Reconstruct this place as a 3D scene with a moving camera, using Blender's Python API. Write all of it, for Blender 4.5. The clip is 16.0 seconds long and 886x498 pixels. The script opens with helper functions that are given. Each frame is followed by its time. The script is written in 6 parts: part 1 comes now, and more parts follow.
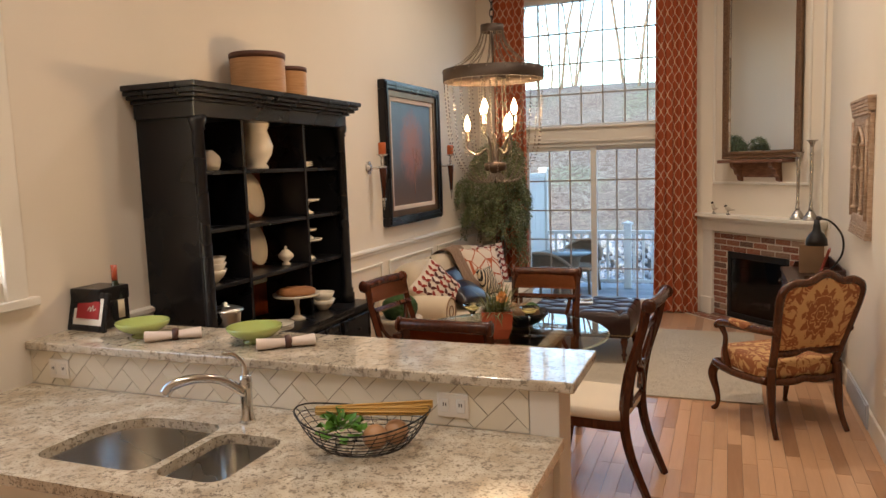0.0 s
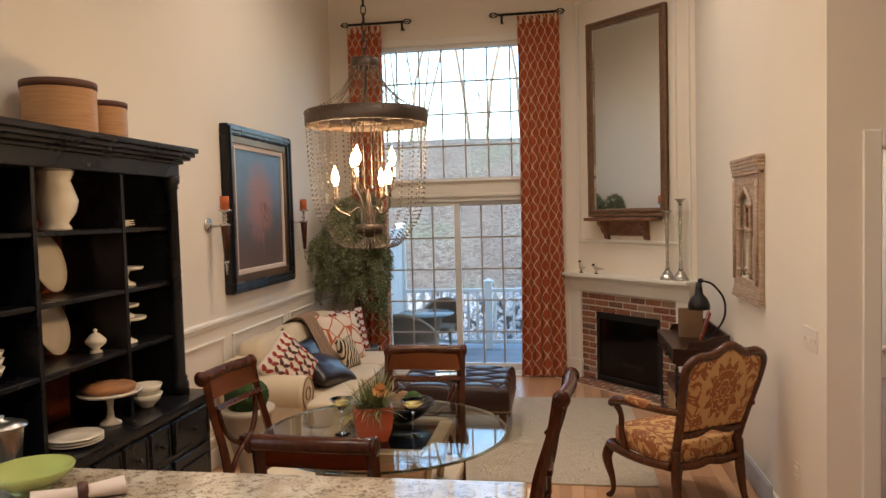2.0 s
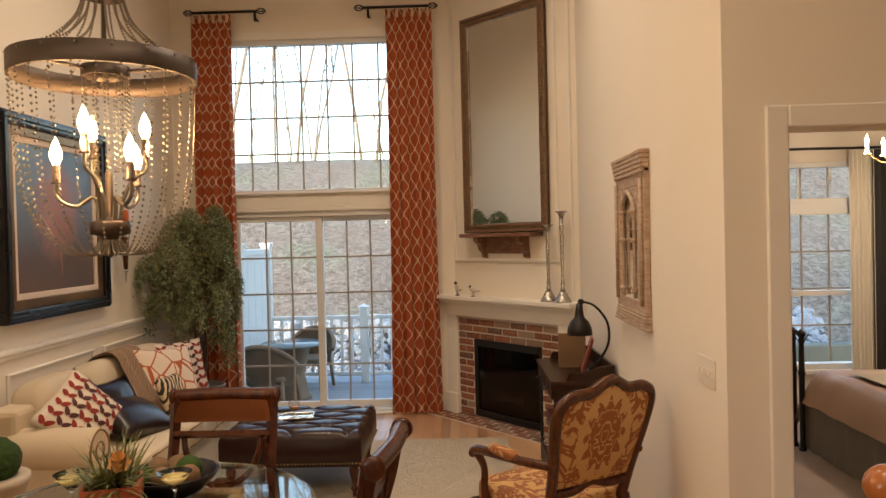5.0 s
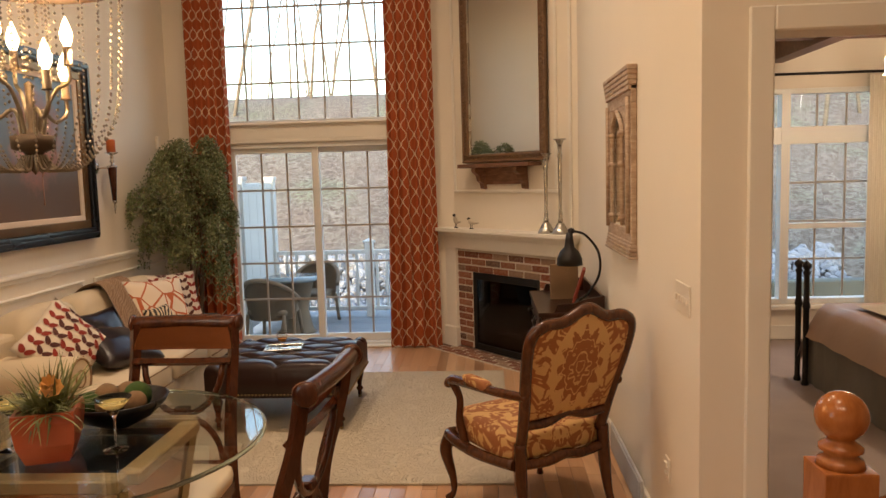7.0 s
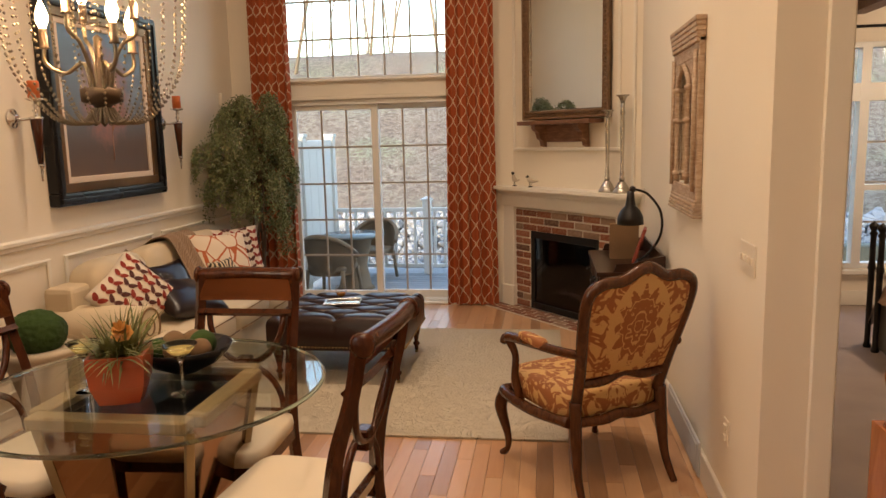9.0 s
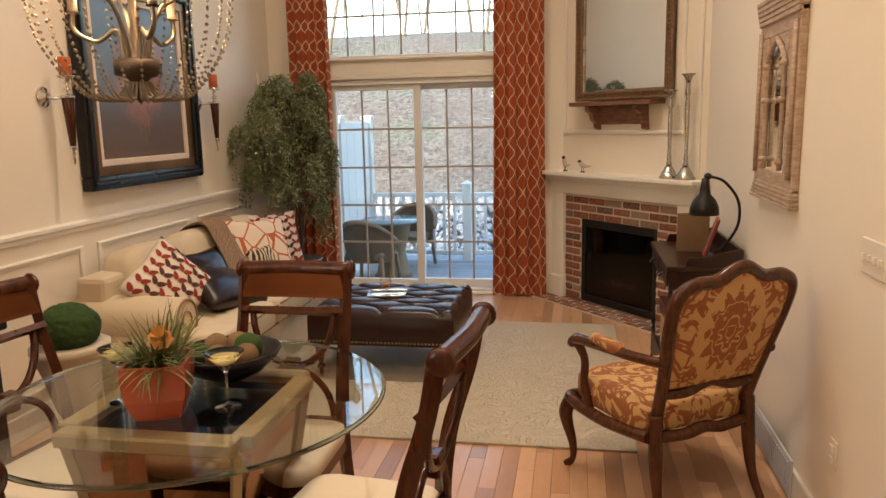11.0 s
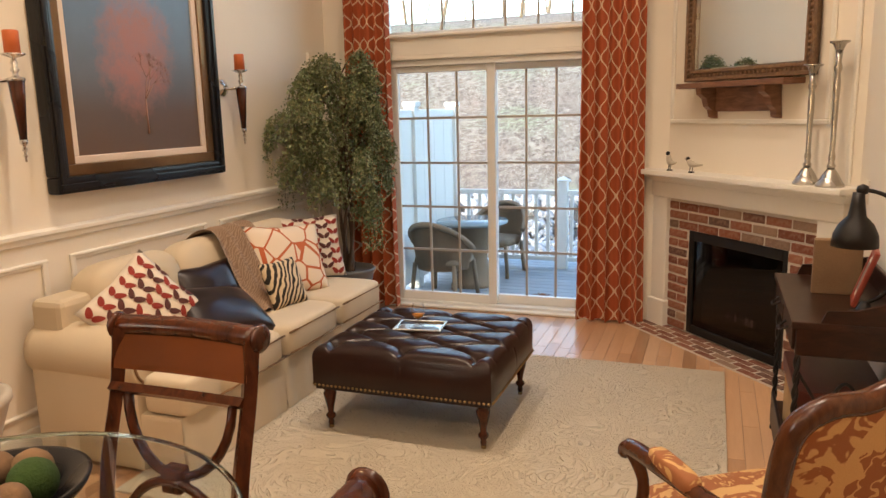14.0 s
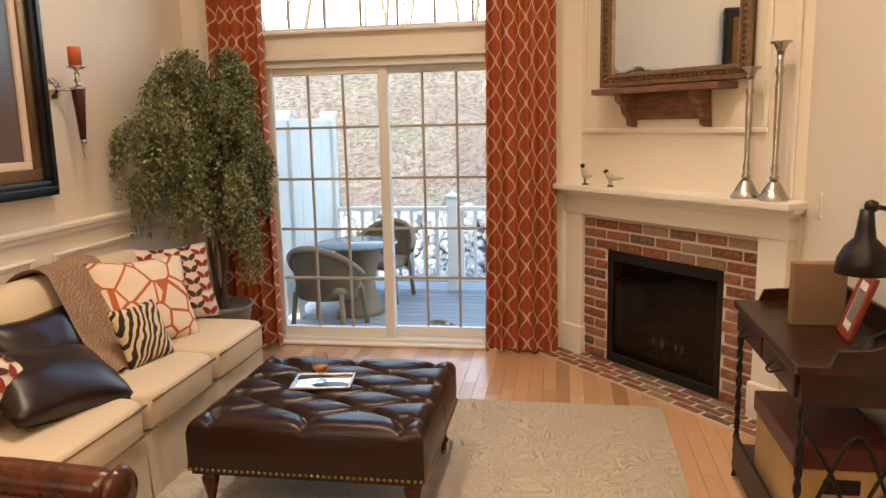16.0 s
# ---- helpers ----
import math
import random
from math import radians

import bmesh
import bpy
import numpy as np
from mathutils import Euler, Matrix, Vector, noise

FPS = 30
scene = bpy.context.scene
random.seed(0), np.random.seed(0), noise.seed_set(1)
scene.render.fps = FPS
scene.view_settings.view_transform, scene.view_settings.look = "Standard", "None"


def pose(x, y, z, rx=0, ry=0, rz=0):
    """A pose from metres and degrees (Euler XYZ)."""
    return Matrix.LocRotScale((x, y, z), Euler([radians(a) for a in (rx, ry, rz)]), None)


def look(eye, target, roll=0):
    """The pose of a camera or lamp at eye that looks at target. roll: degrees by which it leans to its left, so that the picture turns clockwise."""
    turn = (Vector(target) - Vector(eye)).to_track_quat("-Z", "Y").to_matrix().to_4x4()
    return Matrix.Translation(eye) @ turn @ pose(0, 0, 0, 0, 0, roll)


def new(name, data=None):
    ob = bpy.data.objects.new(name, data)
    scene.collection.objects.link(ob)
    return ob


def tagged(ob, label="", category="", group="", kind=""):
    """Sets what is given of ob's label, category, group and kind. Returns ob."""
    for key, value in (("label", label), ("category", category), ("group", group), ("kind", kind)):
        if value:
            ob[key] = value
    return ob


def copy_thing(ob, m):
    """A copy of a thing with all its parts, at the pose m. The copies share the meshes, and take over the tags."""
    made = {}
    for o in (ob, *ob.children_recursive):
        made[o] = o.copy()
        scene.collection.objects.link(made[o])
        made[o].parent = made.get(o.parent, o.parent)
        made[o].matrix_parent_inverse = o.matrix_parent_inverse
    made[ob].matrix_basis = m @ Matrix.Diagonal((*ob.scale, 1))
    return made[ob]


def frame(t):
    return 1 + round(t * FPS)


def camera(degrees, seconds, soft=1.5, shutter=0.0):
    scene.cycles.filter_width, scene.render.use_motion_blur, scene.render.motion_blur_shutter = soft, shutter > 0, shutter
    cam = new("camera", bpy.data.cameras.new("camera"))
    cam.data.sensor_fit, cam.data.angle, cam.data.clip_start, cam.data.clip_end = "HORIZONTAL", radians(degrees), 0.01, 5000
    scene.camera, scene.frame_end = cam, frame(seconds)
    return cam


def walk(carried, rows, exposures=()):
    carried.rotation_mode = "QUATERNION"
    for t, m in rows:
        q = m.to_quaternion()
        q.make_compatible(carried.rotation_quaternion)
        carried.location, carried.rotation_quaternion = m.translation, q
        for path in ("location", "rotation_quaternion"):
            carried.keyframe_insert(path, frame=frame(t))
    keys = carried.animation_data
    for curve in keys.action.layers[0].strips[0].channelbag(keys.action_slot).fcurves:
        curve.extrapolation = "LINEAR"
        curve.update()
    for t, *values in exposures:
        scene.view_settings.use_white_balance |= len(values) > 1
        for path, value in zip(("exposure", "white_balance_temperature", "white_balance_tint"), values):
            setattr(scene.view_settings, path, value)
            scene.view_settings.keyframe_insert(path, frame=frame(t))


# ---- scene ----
cam = camera(62.3, 16.0)

PATH = [
    (0, (2.929, -1.663, 1.837), (2.208, 0.188, 1.61), -1.9),
    (0.5, (2.764, -1.54, 1.881), (2.236, 0.382, 1.706), -1.7),
    (1, (2.675, -1.338, 1.87), (2.248, 0.611, 1.733), -1.6),
    (1.5, (2.631, -1.137, 1.89), (2.254, 0.824, 1.771), -1.5),
    (2, (2.567, -0.947, 1.887), (2.251, 1.025, 1.788), -1.5),
    (2.5, (2.504, -0.749, 1.871), (2.32, 1.241, 1.796), -1.5),
    (3, (2.495, -0.552, 1.859), (2.427, 1.447, 1.816), -1.4),
    (3.5, (2.527, -0.396, 1.829), (2.492, 1.604, 1.816), -1.4),
    (6, (3.014, 0.156, 1.721), (2.939, 2.153, 1.625), -1.5),
    (6.5, (3.047, 0.16, 1.697), (2.954, 2.152, 1.545), -1.6),
    (7, (3.079, 0.197, 1.678), (2.96, 2.184, 1.483), -1.6),
    (7.5, (3.087, 0.207, 1.659), (2.929, 2.188, 1.434), -1.4),
    (8, (3.077, 0.199, 1.653), (2.873, 2.172, 1.397), -1.4),
    (8.5, (3.083, 0.211, 1.656), (2.835, 2.176, 1.375), -1.4),
    (9, (3.079, 0.205, 1.661), (2.802, 2.163, 1.361), -1.4),
    (11.5, (2.855, 0.682, 1.652), (2.466, 2.612, 1.301), -1.2),
    (12, (2.928, 0.892, 1.645), (2.475, 2.807, 1.285), -1.2),
    (12.5, (3.005, 1.113, 1.663), (2.44, 2.996, 1.294), -1.2),
    (13, (3.055, 1.309, 1.646), (2.4, 3.163, 1.278), -1.3),
    (13.5, (3.09, 1.531, 1.632), (2.399, 3.371, 1.262), -1.5),
    (14, (3.082, 1.721, 1.645), (2.399, 3.564, 1.276), -1.4),
    (14.5, (3.017, 1.885, 1.638), (2.337, 3.73, 1.27), -1.4),
    (15, (2.899, 2.045, 1.636), (2.245, 3.899, 1.269), -1.5),
    (15.5, (2.793, 2.184, 1.636), (2.324, 4.095, 1.273), -1.4),
    (16, (2.653, 2.338, 1.61), (2.329, 4.282, 1.27), -1.3),
]
EXPOSURES = [(0, -.12, 5650, 8), (1.5, -.18, 5600, 8), (3.5, -.16, 5800, 8), (6, -.14, 6650, 11), (9, -.1, 6800, 12), (11.5, .12, 5950, 8), (12.5, .22, 5700, 8), (14.5, .38, 6400, 10), (16, .43, 6550, 11)]
SKY, SUN, CEILING_FILL, BULBS, RAILZ = .82, .6, 30, 18, 1.115
walk(cam, [(t, look(e, g, r)) for t, e, g, r in PATH], EXPOSURES)

# ---- light ----
world = bpy.data.worlds.new("sky")
scene.world = world
world.use_nodes = True
wn = world.node_tree.nodes
sky = wn.new("ShaderNodeTexSky")
sky.sky_type, sky.sun_disc = "NISHITA", False
sky.sun_elevation, sky.sun_rotation = radians(24), radians(200)
sky.air_density, sky.dust_density = 1.3, 1.2
world.node_tree.links.new(sky.outputs[0], wn["Background"].inputs[0])
wn["Background"].inputs[1].default_value = SKY
sun = new("sun", bpy.data.lights.new("sun", "SUN"))
sun.data.energy, sun.data.angle, sun.data.color = SUN, radians(12), (1, .95, .86)
sun.matrix_world = look((0, 0, 30), (8, 22, 17))


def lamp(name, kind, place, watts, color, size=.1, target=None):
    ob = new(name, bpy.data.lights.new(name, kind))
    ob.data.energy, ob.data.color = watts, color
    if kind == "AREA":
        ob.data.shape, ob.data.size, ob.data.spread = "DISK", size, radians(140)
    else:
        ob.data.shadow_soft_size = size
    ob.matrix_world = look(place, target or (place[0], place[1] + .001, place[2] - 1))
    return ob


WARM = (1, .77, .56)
# unseen ceiling lamps, added to light the tall room and the kitchen
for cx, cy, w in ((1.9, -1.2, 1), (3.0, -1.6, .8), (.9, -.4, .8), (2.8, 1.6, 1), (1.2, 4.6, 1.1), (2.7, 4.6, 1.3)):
    lamp("recessed_light", "AREA", (cx, cy, 5.12), CEILING_FILL * w, WARM, .16)
lamp("bedroom_light", "POINT", (6.3, 5.6, 2.3), 65, WARM, .08)


# ---- materials ----
class Net:
    """A small builder of node materials."""

    def __init__(self, name, rough=.5, metal=0.0):
        self.m = bpy.data.materials.new(name)
        self.m.use_nodes = True
        self.t = self.m.node_tree
        self.b = self.t.nodes["Principled BSDF"]
        self.b.inputs["Roughness"].default_value, self.b.inputs["Metallic"].default_value = rough, metal

    def put(self, sock, v):
        if isinstance(v, bpy.types.NodeSocket):
            self.t.links.new(v, sock)
        elif isinstance(v, tuple) and len(v) == 3 and sock.type == "RGBA":
            sock.default_value = (*v, 1)
        else:
            sock.default_value = v

    def node(self, kind, out=0, **ins):
        n = self.t.nodes.new(kind)
        for k, v in ins.items():
            self.put(n.inputs[k if not k[1:].isdigit() else int(k[1:])], v)
        return n.outputs[out]

    def math(self, op, a, b=0.0, c=0.0):
        n = self.t.nodes.new("ShaderNodeMath")
        n.operation = op
        for s, v in zip(n.inputs, (a, b, c)):
            self.put(s, v)
        return n.outputs[0]

    def obj(self, scale=(1, 1, 1), rot=(0, 0, 0), which=3):
        c = self.t.nodes.new("ShaderNodeTexCoord").outputs[which]
        return self.node("ShaderNodeMapping", _0=c, _3=scale, _2=rot)

    def noise(self, scale, vec=None, detail=4.0, rough=.55, dist=0.0):
        n = self.t.nodes.new("ShaderNodeTexNoise")
        self.put(n.inputs["Vector"], vec or self.obj())
        n.inputs["Scale"].default_value, n.inputs["Detail"].default_value = scale, detail
        n.inputs["Roughness"].default_value, n.inputs["Distortion"].default_value = rough, dist
        return n.outputs[0]

    def voro(self, scale, vec=None, feature="F1", out=0):
        n = self.t.nodes.new("ShaderNodeTexVoronoi")
        n.feature = feature
        self.put(n.inputs["Vector"], vec or self.obj())
        n.inputs["Scale"].default_value = scale
        return n.outputs[out]

    def ramp(self, fac, *stops):
        n = self.t.nodes.new("ShaderNodeValToRGB")
        self.put(n.inputs[0], fac)
        e = n.color_ramp.elements
        while len(e) < len(stops):
            e.new(.5)
        for x, (p, c) in zip(e, stops):
            x.position, x.color = p, (*c, 1) if len(c) == 3 else c
        return n.outputs[0]

    def mix(self, fac, a, b, blend="MIX"):
        n = self.t.nodes.new("ShaderNodeMix")
        n.data_type, n.blend_type = "RGBA", blend
        self.put(n.inputs[0], fac), self.put(n.inputs[6], a), self.put(n.inputs[7], b)
        return n.outputs[2]

    def bump(self, h, strength=.3, dist=.01):
        n = self.t.nodes.new("ShaderNodeBump")
        n.inputs["Strength"].default_value, n.inputs["Distance"].default_value = strength, dist
        self.put(n.inputs["Height"], h)
        self.t.links.new(n.outputs[0], self.b.inputs["Normal"])

    def rand(self):
        a = self.t.nodes.new("ShaderNodeObjectInfo").outputs["Random"]
        b = self.t.nodes.new("ShaderNodeNewGeometry").outputs["Random Per Island"]
        return self.math("FRACT", self.math("ADD", a, b))

    def done(self, color):
        self.put(self.b.inputs["Base Color"], color)
        return self.m


def mul(c, k):
    return tuple(min(1, v * k) for v in c)


def plain(name, c, rough=.5, metal=0.0, grain=40, vary=.12, bump=.1, big=2.0, coat=0.0):
    """A painted, cast or woven surface with grain at two scales."""
    n = Net(name, rough, metal)
    fine, wide = n.noise(grain), n.noise(big, detail=3)
    col = n.mix(n.ramp(wide, (.3, (0, 0, 0)), (.7, (1, 1, 1))), mul(c, 1 - vary), mul(c, 1 + vary * .6))
    col = n.mix(n.math("MULTIPLY", fine, vary), col, mul(c, .6))
    n.bump(fine, bump, .004)
    n.put(n.b.inputs["Roughness"], n.math("MULTIPLY_ADD", wide, .16, rough - .08))
    if coat:
        n.b.inputs["Coat Weight"].default_value = coat
        n.b.inputs["Coat Roughness"].default_value = .12
    return n.done(col)


def wood(name, dark, light, rough=.35, scale=(1, 1, 14), each=0.0, coat=.3):
    """Stretched grain with rings; each: spread of tone from piece to piece."""
    n = Net(name, rough)
    v = n.obj(scale)
    if each:
        off = n.node("ShaderNodeCombineXYZ", _0=n.math("MULTIPLY", n.rand(), 31.0), _1=n.math("MULTIPLY", n.rand(), 17.0))
        v = n.node("ShaderNodeVectorMath", _0=v, _1=off)
    g = n.noise(5, v, 6, .6, .8)
    f = n.noise(38, v, 3)
    col = n.ramp(g, (.3, dark), (.7, light))
    col = n.mix(n.math("MULTIPLY", f, .35), col, mul(dark, .7))
    if each:
        tone = n.ramp(n.rand(), (0, mul(dark, .85)), (.45, light), (.8, mul(light, 1.1)), (1, mul(dark, 1.25)))
        col = n.mix(each, col, tone)
    n.bump(f, .08, .003)
    n.b.inputs["Specular IOR Level"].default_value = .35
    n.b.inputs["Coat Weight"].default_value, n.b.inputs["Coat Roughness"].default_value = coat, .15
    return n.done(col)


M = {}
M["wall"] = plain("wall_paint", (.80, .73, .62), .75, grain=130, vary=.03, bump=.08, big=.8)
M["ceiling"] = plain("ceiling_paint", (.82, .8, .76), .85, grain=90, vary=.03)
M["trim"] = plain("white_trim_paint", (.80, .76, .68), .42, grain=60, vary=.04, bump=.03)
M["vinyl"] = plain("white_vinyl", (.78, .78, .75), .4, grain=60, vary=.04, bump=.02)
# white grille bars, their backlit shade put into a tan colour
M["muntin"] = plain("backlit_shade_grille", (.40, .35, .29), .5, grain=60, vary=.06, bump=.02)
M["oak"] = wood("oak_floor", (.36, .19, .095), (.60, .37, .21), .30, (7, .8, 3), .75, .25)
M["deck"] = wood("grey_deck", (.25, .27, .29), (.40, .43, .46), .7, (.7, 9, 3), .3, 0)
M["mahogany"] = wood("mahogany", (.026, .006, .002), (.105, .026, .008), .26, (6, 6, 1.5), 0, .1)
M["walnut"] = wood("walnut_chair_frame", (.034, .010, .003), (.115, .036, .011), .26, (6, 6, 1.5), 0, .15)
M["desk"] = wood("dark_desk_wood", (.012, .005, .003), (.045, .015, .008), .3, (2, 9, 5), 0, .15)
M["maple"] = wood("varnished_maple", (.28, .085, .02), (.46, .16, .042), .25, (5, 5, 1), 0, .3)
M["rustic"] = wood("rustic_brown_wood", (.13, .055, .03), (.29, .15, .085), .5, (2, 2, 9), 0, .1)
M["bronze"] = wood("bronze_carved_frame", (.10, .052, .025), (.27, .16, .085), .42, (9, 9, 9), 0, .2)
M["limed"] = wood("limed_wood", (.33, .22, .15), (.60, .47, .36), .6, (3, 3, 12), 0, 0)
M["giltwood"] = plain("dull_gilded_wood", (.42, .31, .16), .4, .35, grain=50, vary=.2, bump=.1)
M["black"] = plain("black_painted_wood", (.010, .010, .012), .28, grain=60, vary=.3, bump=.05, coat=.1)
M["black"].node_tree.nodes["Principled BSDF"].inputs["Specular IOR Level"].default_value = .3
M["iron"] = plain("black_iron", (.012, .009, .008), .45, .3, vary=.2)
M["redback"] = wood("red_brown_back_panel", (.12, .028, .010), (.25, .07, .025), .35, (9, 9, 1.2))
M["fireglass"] = plain("fireplace_black_glass", (.004, .004, .004), .12, vary=.1, bump=.01, grain=6)
M["firemetal"] = plain("black_fireplace_metal", (.012, .011, .010), .45, .3)
M["chrome"] = plain("polished_chrome", (.72, .71, .69), .12, 1.0, vary=.05, bump=.01)
M["steel"] = plain("brushed_steel", (.56, .55, .52), .28, 1.0, grain=200, vary=.1, bump=.03)
M["pewter"] = plain("aged_silver", (.50, .47, .42), .27, 1.0, grain=60, vary=.25, bump=.2)
M["brass"] = plain("dark_brass", (.34, .23, .10), .35, 1.0)
M["nickel"] = plain("antique_nickel_chain", (.27, .23, .18), .35, 1.0, vary=.2)
M["chandmetal"] = plain("weathered_dark_metal", (.085, .06, .042), .5, .55, grain=30, vary=.35, bump=.3)
M["sofa"] = plain("cream_twill", (.63, .53, .38), .88, grain=420, vary=.07, bump=.25, big=1.2)
M["seat"] = plain("cream_seat_fabric", (.70, .61, .47), .9, grain=400, vary=.06, bump=.2)
M["leather"] = plain("dark_brown_leather", (.020, .0065, .0045), .30, grain=150, vary=.25, bump=.12)
M["leather"].node_tree.nodes["Principled BSDF"].inputs["Specular IOR Level"].default_value = .38
M["satin"] = plain("dark_satin", (.014, .006, .006), .34, grain=30, vary=.2, bump=.12)
M["white_china"] = plain("cream_china", (.76, .70, .58), .2, vary=.05, bump=.02, coat=.4)
M["green_china"] = plain("green_glaze", (.40, .46, .13), .18, vary=.08, bump=.02, coat=.5)
M["linen"] = plain("cream_linen", (.72, .60, .50), .9, grain=300, vary=.08, bump=.25)
M["terracotta"] = plain("orange_red_glaze", (.42, .075, .025), .3, vary=.1, bump=.05, coat=.3)
M["candle"] = plain("orange_wax", (.55, .13, .03), .5, vary=.1)
M["stone_pot"] = plain("limestone_planter", (.55, .48, .38), .85, vary=.15, bump=.4)
M["grey_pot"] = plain("grey_glazed_pot", (.18, .17, .16), .45, vary=.2)
n = Net("ficus_leaf", .5)
M["leaf"] = n.done(n.ramp(n.rand(), (0, (.07, .10, .035)), (.5, (.17, .21, .085)), (.85, (.27, .30, .15)), (1, (.34, .30, .13))))
M["grass"] = plain("long_leaf", (.19, .20, .065), .5, grain=9, vary=.5, big=9)
M["moss"] = plain("moss", (.035, .08, .012), .95, grain=150, vary=.5, bump=.9)
M["petal"] = plain("orange_petal", (.70, .36, .10), .6, vary=.25)
M["twine"] = plain("brown_twine", (.22, .13, .065), .9, grain=110, vary=.4, bump=.6)
M["bark"] = plain("twig_bark", (.12, .07, .04), .8, grain=40, vary=.35, bump=.5)
M["tree"] = plain("bare_tree_bark", (.30, .25, .19), .9, grain=20, vary=.35, bump=.6)
M["rock"] = plain("pale_riprap", (.40, .41, .43), .9, grain=14, vary=.35, bump=.5, big=3)
M["wicker_out"] = plain("weathered_wicker", (.27, .19, .12), .75, grain=90, vary=.4, bump=.6)
M["basketwood"] = plain("woven_seagrass", (.50, .31, .12), .75, grain=110, vary=.35, bump=.5)
M["redlid"] = plain("dark_red_leather_lid", (.09, .018, .012), .4, grain=120, vary=.2, bump=.15)
M["carpet"] = plain("mauve_carpet", (.40, .32, .28), .97, grain=260, vary=.12, bump=.6)
M["quilt"] = plain("taupe_satin_quilt", (.36, .235, .165), .45, grain=25, vary=.15, bump=.3)
M["bedskirt"] = plain("grey_bed_skirt", (.17, .155, .135), .9, vary=.1)
M["knit"] = plain("knit_throw", (.50, .43, .33), .95, grain=220, vary=.25, bump=.7)
M["sheer"] = plain("sheer_curtain", (.78, .73, .62), .9, vary=.05)
M["darkdrape"] = plain("charcoal_drape", (.045, .042, .040), .9)
M["beam"] = wood("dark_ceiling_beam", (.07, .03, .015), (.16, .07, .035), .5, (1, 6, 6), 0, .1)
M["plastic"] = plain("ivory_plastic", (.74, .68, .58), .35, vary=.03, bump=.01)
M["ventgrey"] = plain("grey_vent_paint", (.50, .51, .53), .5, vary=.05)
M["lettuce"] = plain("lettuce", (.13, .30, .03), .5, grain=30, vary=.4, bump=.4)
M["pasta"] = plain("pasta", (.60, .36, .08), .55, vary=.12)
M["onion"] = plain("onion_skin", (.48, .27, .13), .4, vary=.2)
M["crust"] = plain("pie_crust", (.34, .15, .05), .7, grain=60, vary=.45, bump=.7)
M["book"] = plain("mustard_book", (.28, .17, .04), .6, vary=.1)
M["redframe"] = plain("red_frame", (.26, .045, .025), .4)
M["redcard"] = plain("red_card", (.30, .012, .016), .5, vary=.05)
M["paper"] = plain("paper", (.75, .71, .64), .8, vary=.04)
M["greyphoto"] = plain("grey_print", (.25, .24, .23), .6, grain=12, vary=.5)
M["gilt"] = plain("gilt_fillet", (.22, .115, .045), .35, .7, grain=25, vary=.4, bump=.3)
M["mortar"] = plain("pale_mortar", (.62, .55, .46), .95, grain=120, vary=.15, bump=.5)
M["fallen"] = plain("brown_fallen_leaf", (.22, .09, .03), .8, vary=.4)
M["canister"] = wood("tan_ribbed_canister", (.36, .19, .08), (.52, .31, .15), .5, (1, 1, 30), 0, .1)
M["darkband"] = plain("brown_leather_band", (.085, .030, .016), .5, vary=.2)
M["embers"] = plain("grey_logs", (.09, .08, .075), .9, vary=.5)
M["liquor"] = plain("pale_green_drink", (.80, .66, .26), .1)
M["cola"] = plain("cola", (.05, .012, .004), .1)
M["label"] = plain("bottle_label", (.62, .55, .40), .6)


def glass(name, color=(1, 1, 1), rough=0.0, ior=1.45):
    n = Net(name, rough)
    n.b.inputs["Transmission Weight"].default_value, n.b.inputs["IOR"].default_value = 1.0, ior
    return n.done(color)


def pane(name, tint=(.97, .98, .98), gloss=.5, power=5.0):
    """Thin glass: clear with a Fresnel sheen."""
    n = Net(name)
    clear = n.node("ShaderNodeBsdfTransparent", _0=tint)
    shine = n.node("ShaderNodeBsdfGlossy", Roughness=.0)
    f = n.math("POWER", n.node("ShaderNodeLayerWeight", 1, Blend=.5), power)
    f = n.math("MULTIPLY", n.math("MULTIPLY_ADD", f, .95, .045), gloss)
    mx = n.node("ShaderNodeMixShader", _0=f, _1=clear, _2=shine)
    n.t.links.new(mx, n.t.nodes["Material Output"].inputs[0])
    return n.m


M["pane"] = pane("window_glass", gloss=.35)
M["tableglass"] = pane("table_glass", (.93, .96, .945), 1.0)
M["glassedge"] = glass("glass_edge", (.55, .78, .72), .05)
M["clearglass"] = glass("clear_blown_glass", (1, 1, 1), 0.0, 1.42)
M["drinkglass"] = pane("thin_drinking_glass", (.94, .95, .95), 1.0, 2.0)
n = Net("mirror_silver", .012, 1.0)
M["mirror"] = n.done((.86, .88, .87))
n = Net("bulb_glow")
n.b.inputs["Emission Color"].default_value, n.b.inputs["Emission Strength"].default_value = (1, .66, .33, 1), 30
M["bulb"] = n.done((1, .8, .5))
n = Net("ember_glow")
n.b.inputs["Emission Color"].default_value, n.b.inputs["Emission Strength"].default_value = (1, .5, .35, 1), 1.2
M["flame"] = n.done((.3, .1, .05))

# granite: cream ground, grey clouds, dark and rust flecks
n = Net("speckled_granite", .10)
a, b2, c2 = n.noise(9, detail=5), n.noise(45, detail=5, rough=.7), n.noise(120, detail=3)
col = n.ramp(a, (.35, (.46, .38, .27)), (.65, (.66, .59, .46)))
col = n.mix(n.ramp(b2, (.52, (0, 0, 0)), (.60, (1, 1, 1))), col, (.27, .22, .16))
col = n.mix(n.ramp(c2, (.60, (0, 0, 0)), (.66, (1, 1, 1))), col, (.045, .035, .03))
n.b.inputs["Coat Weight"].default_value = .5
M["granite"] = n.done(col)

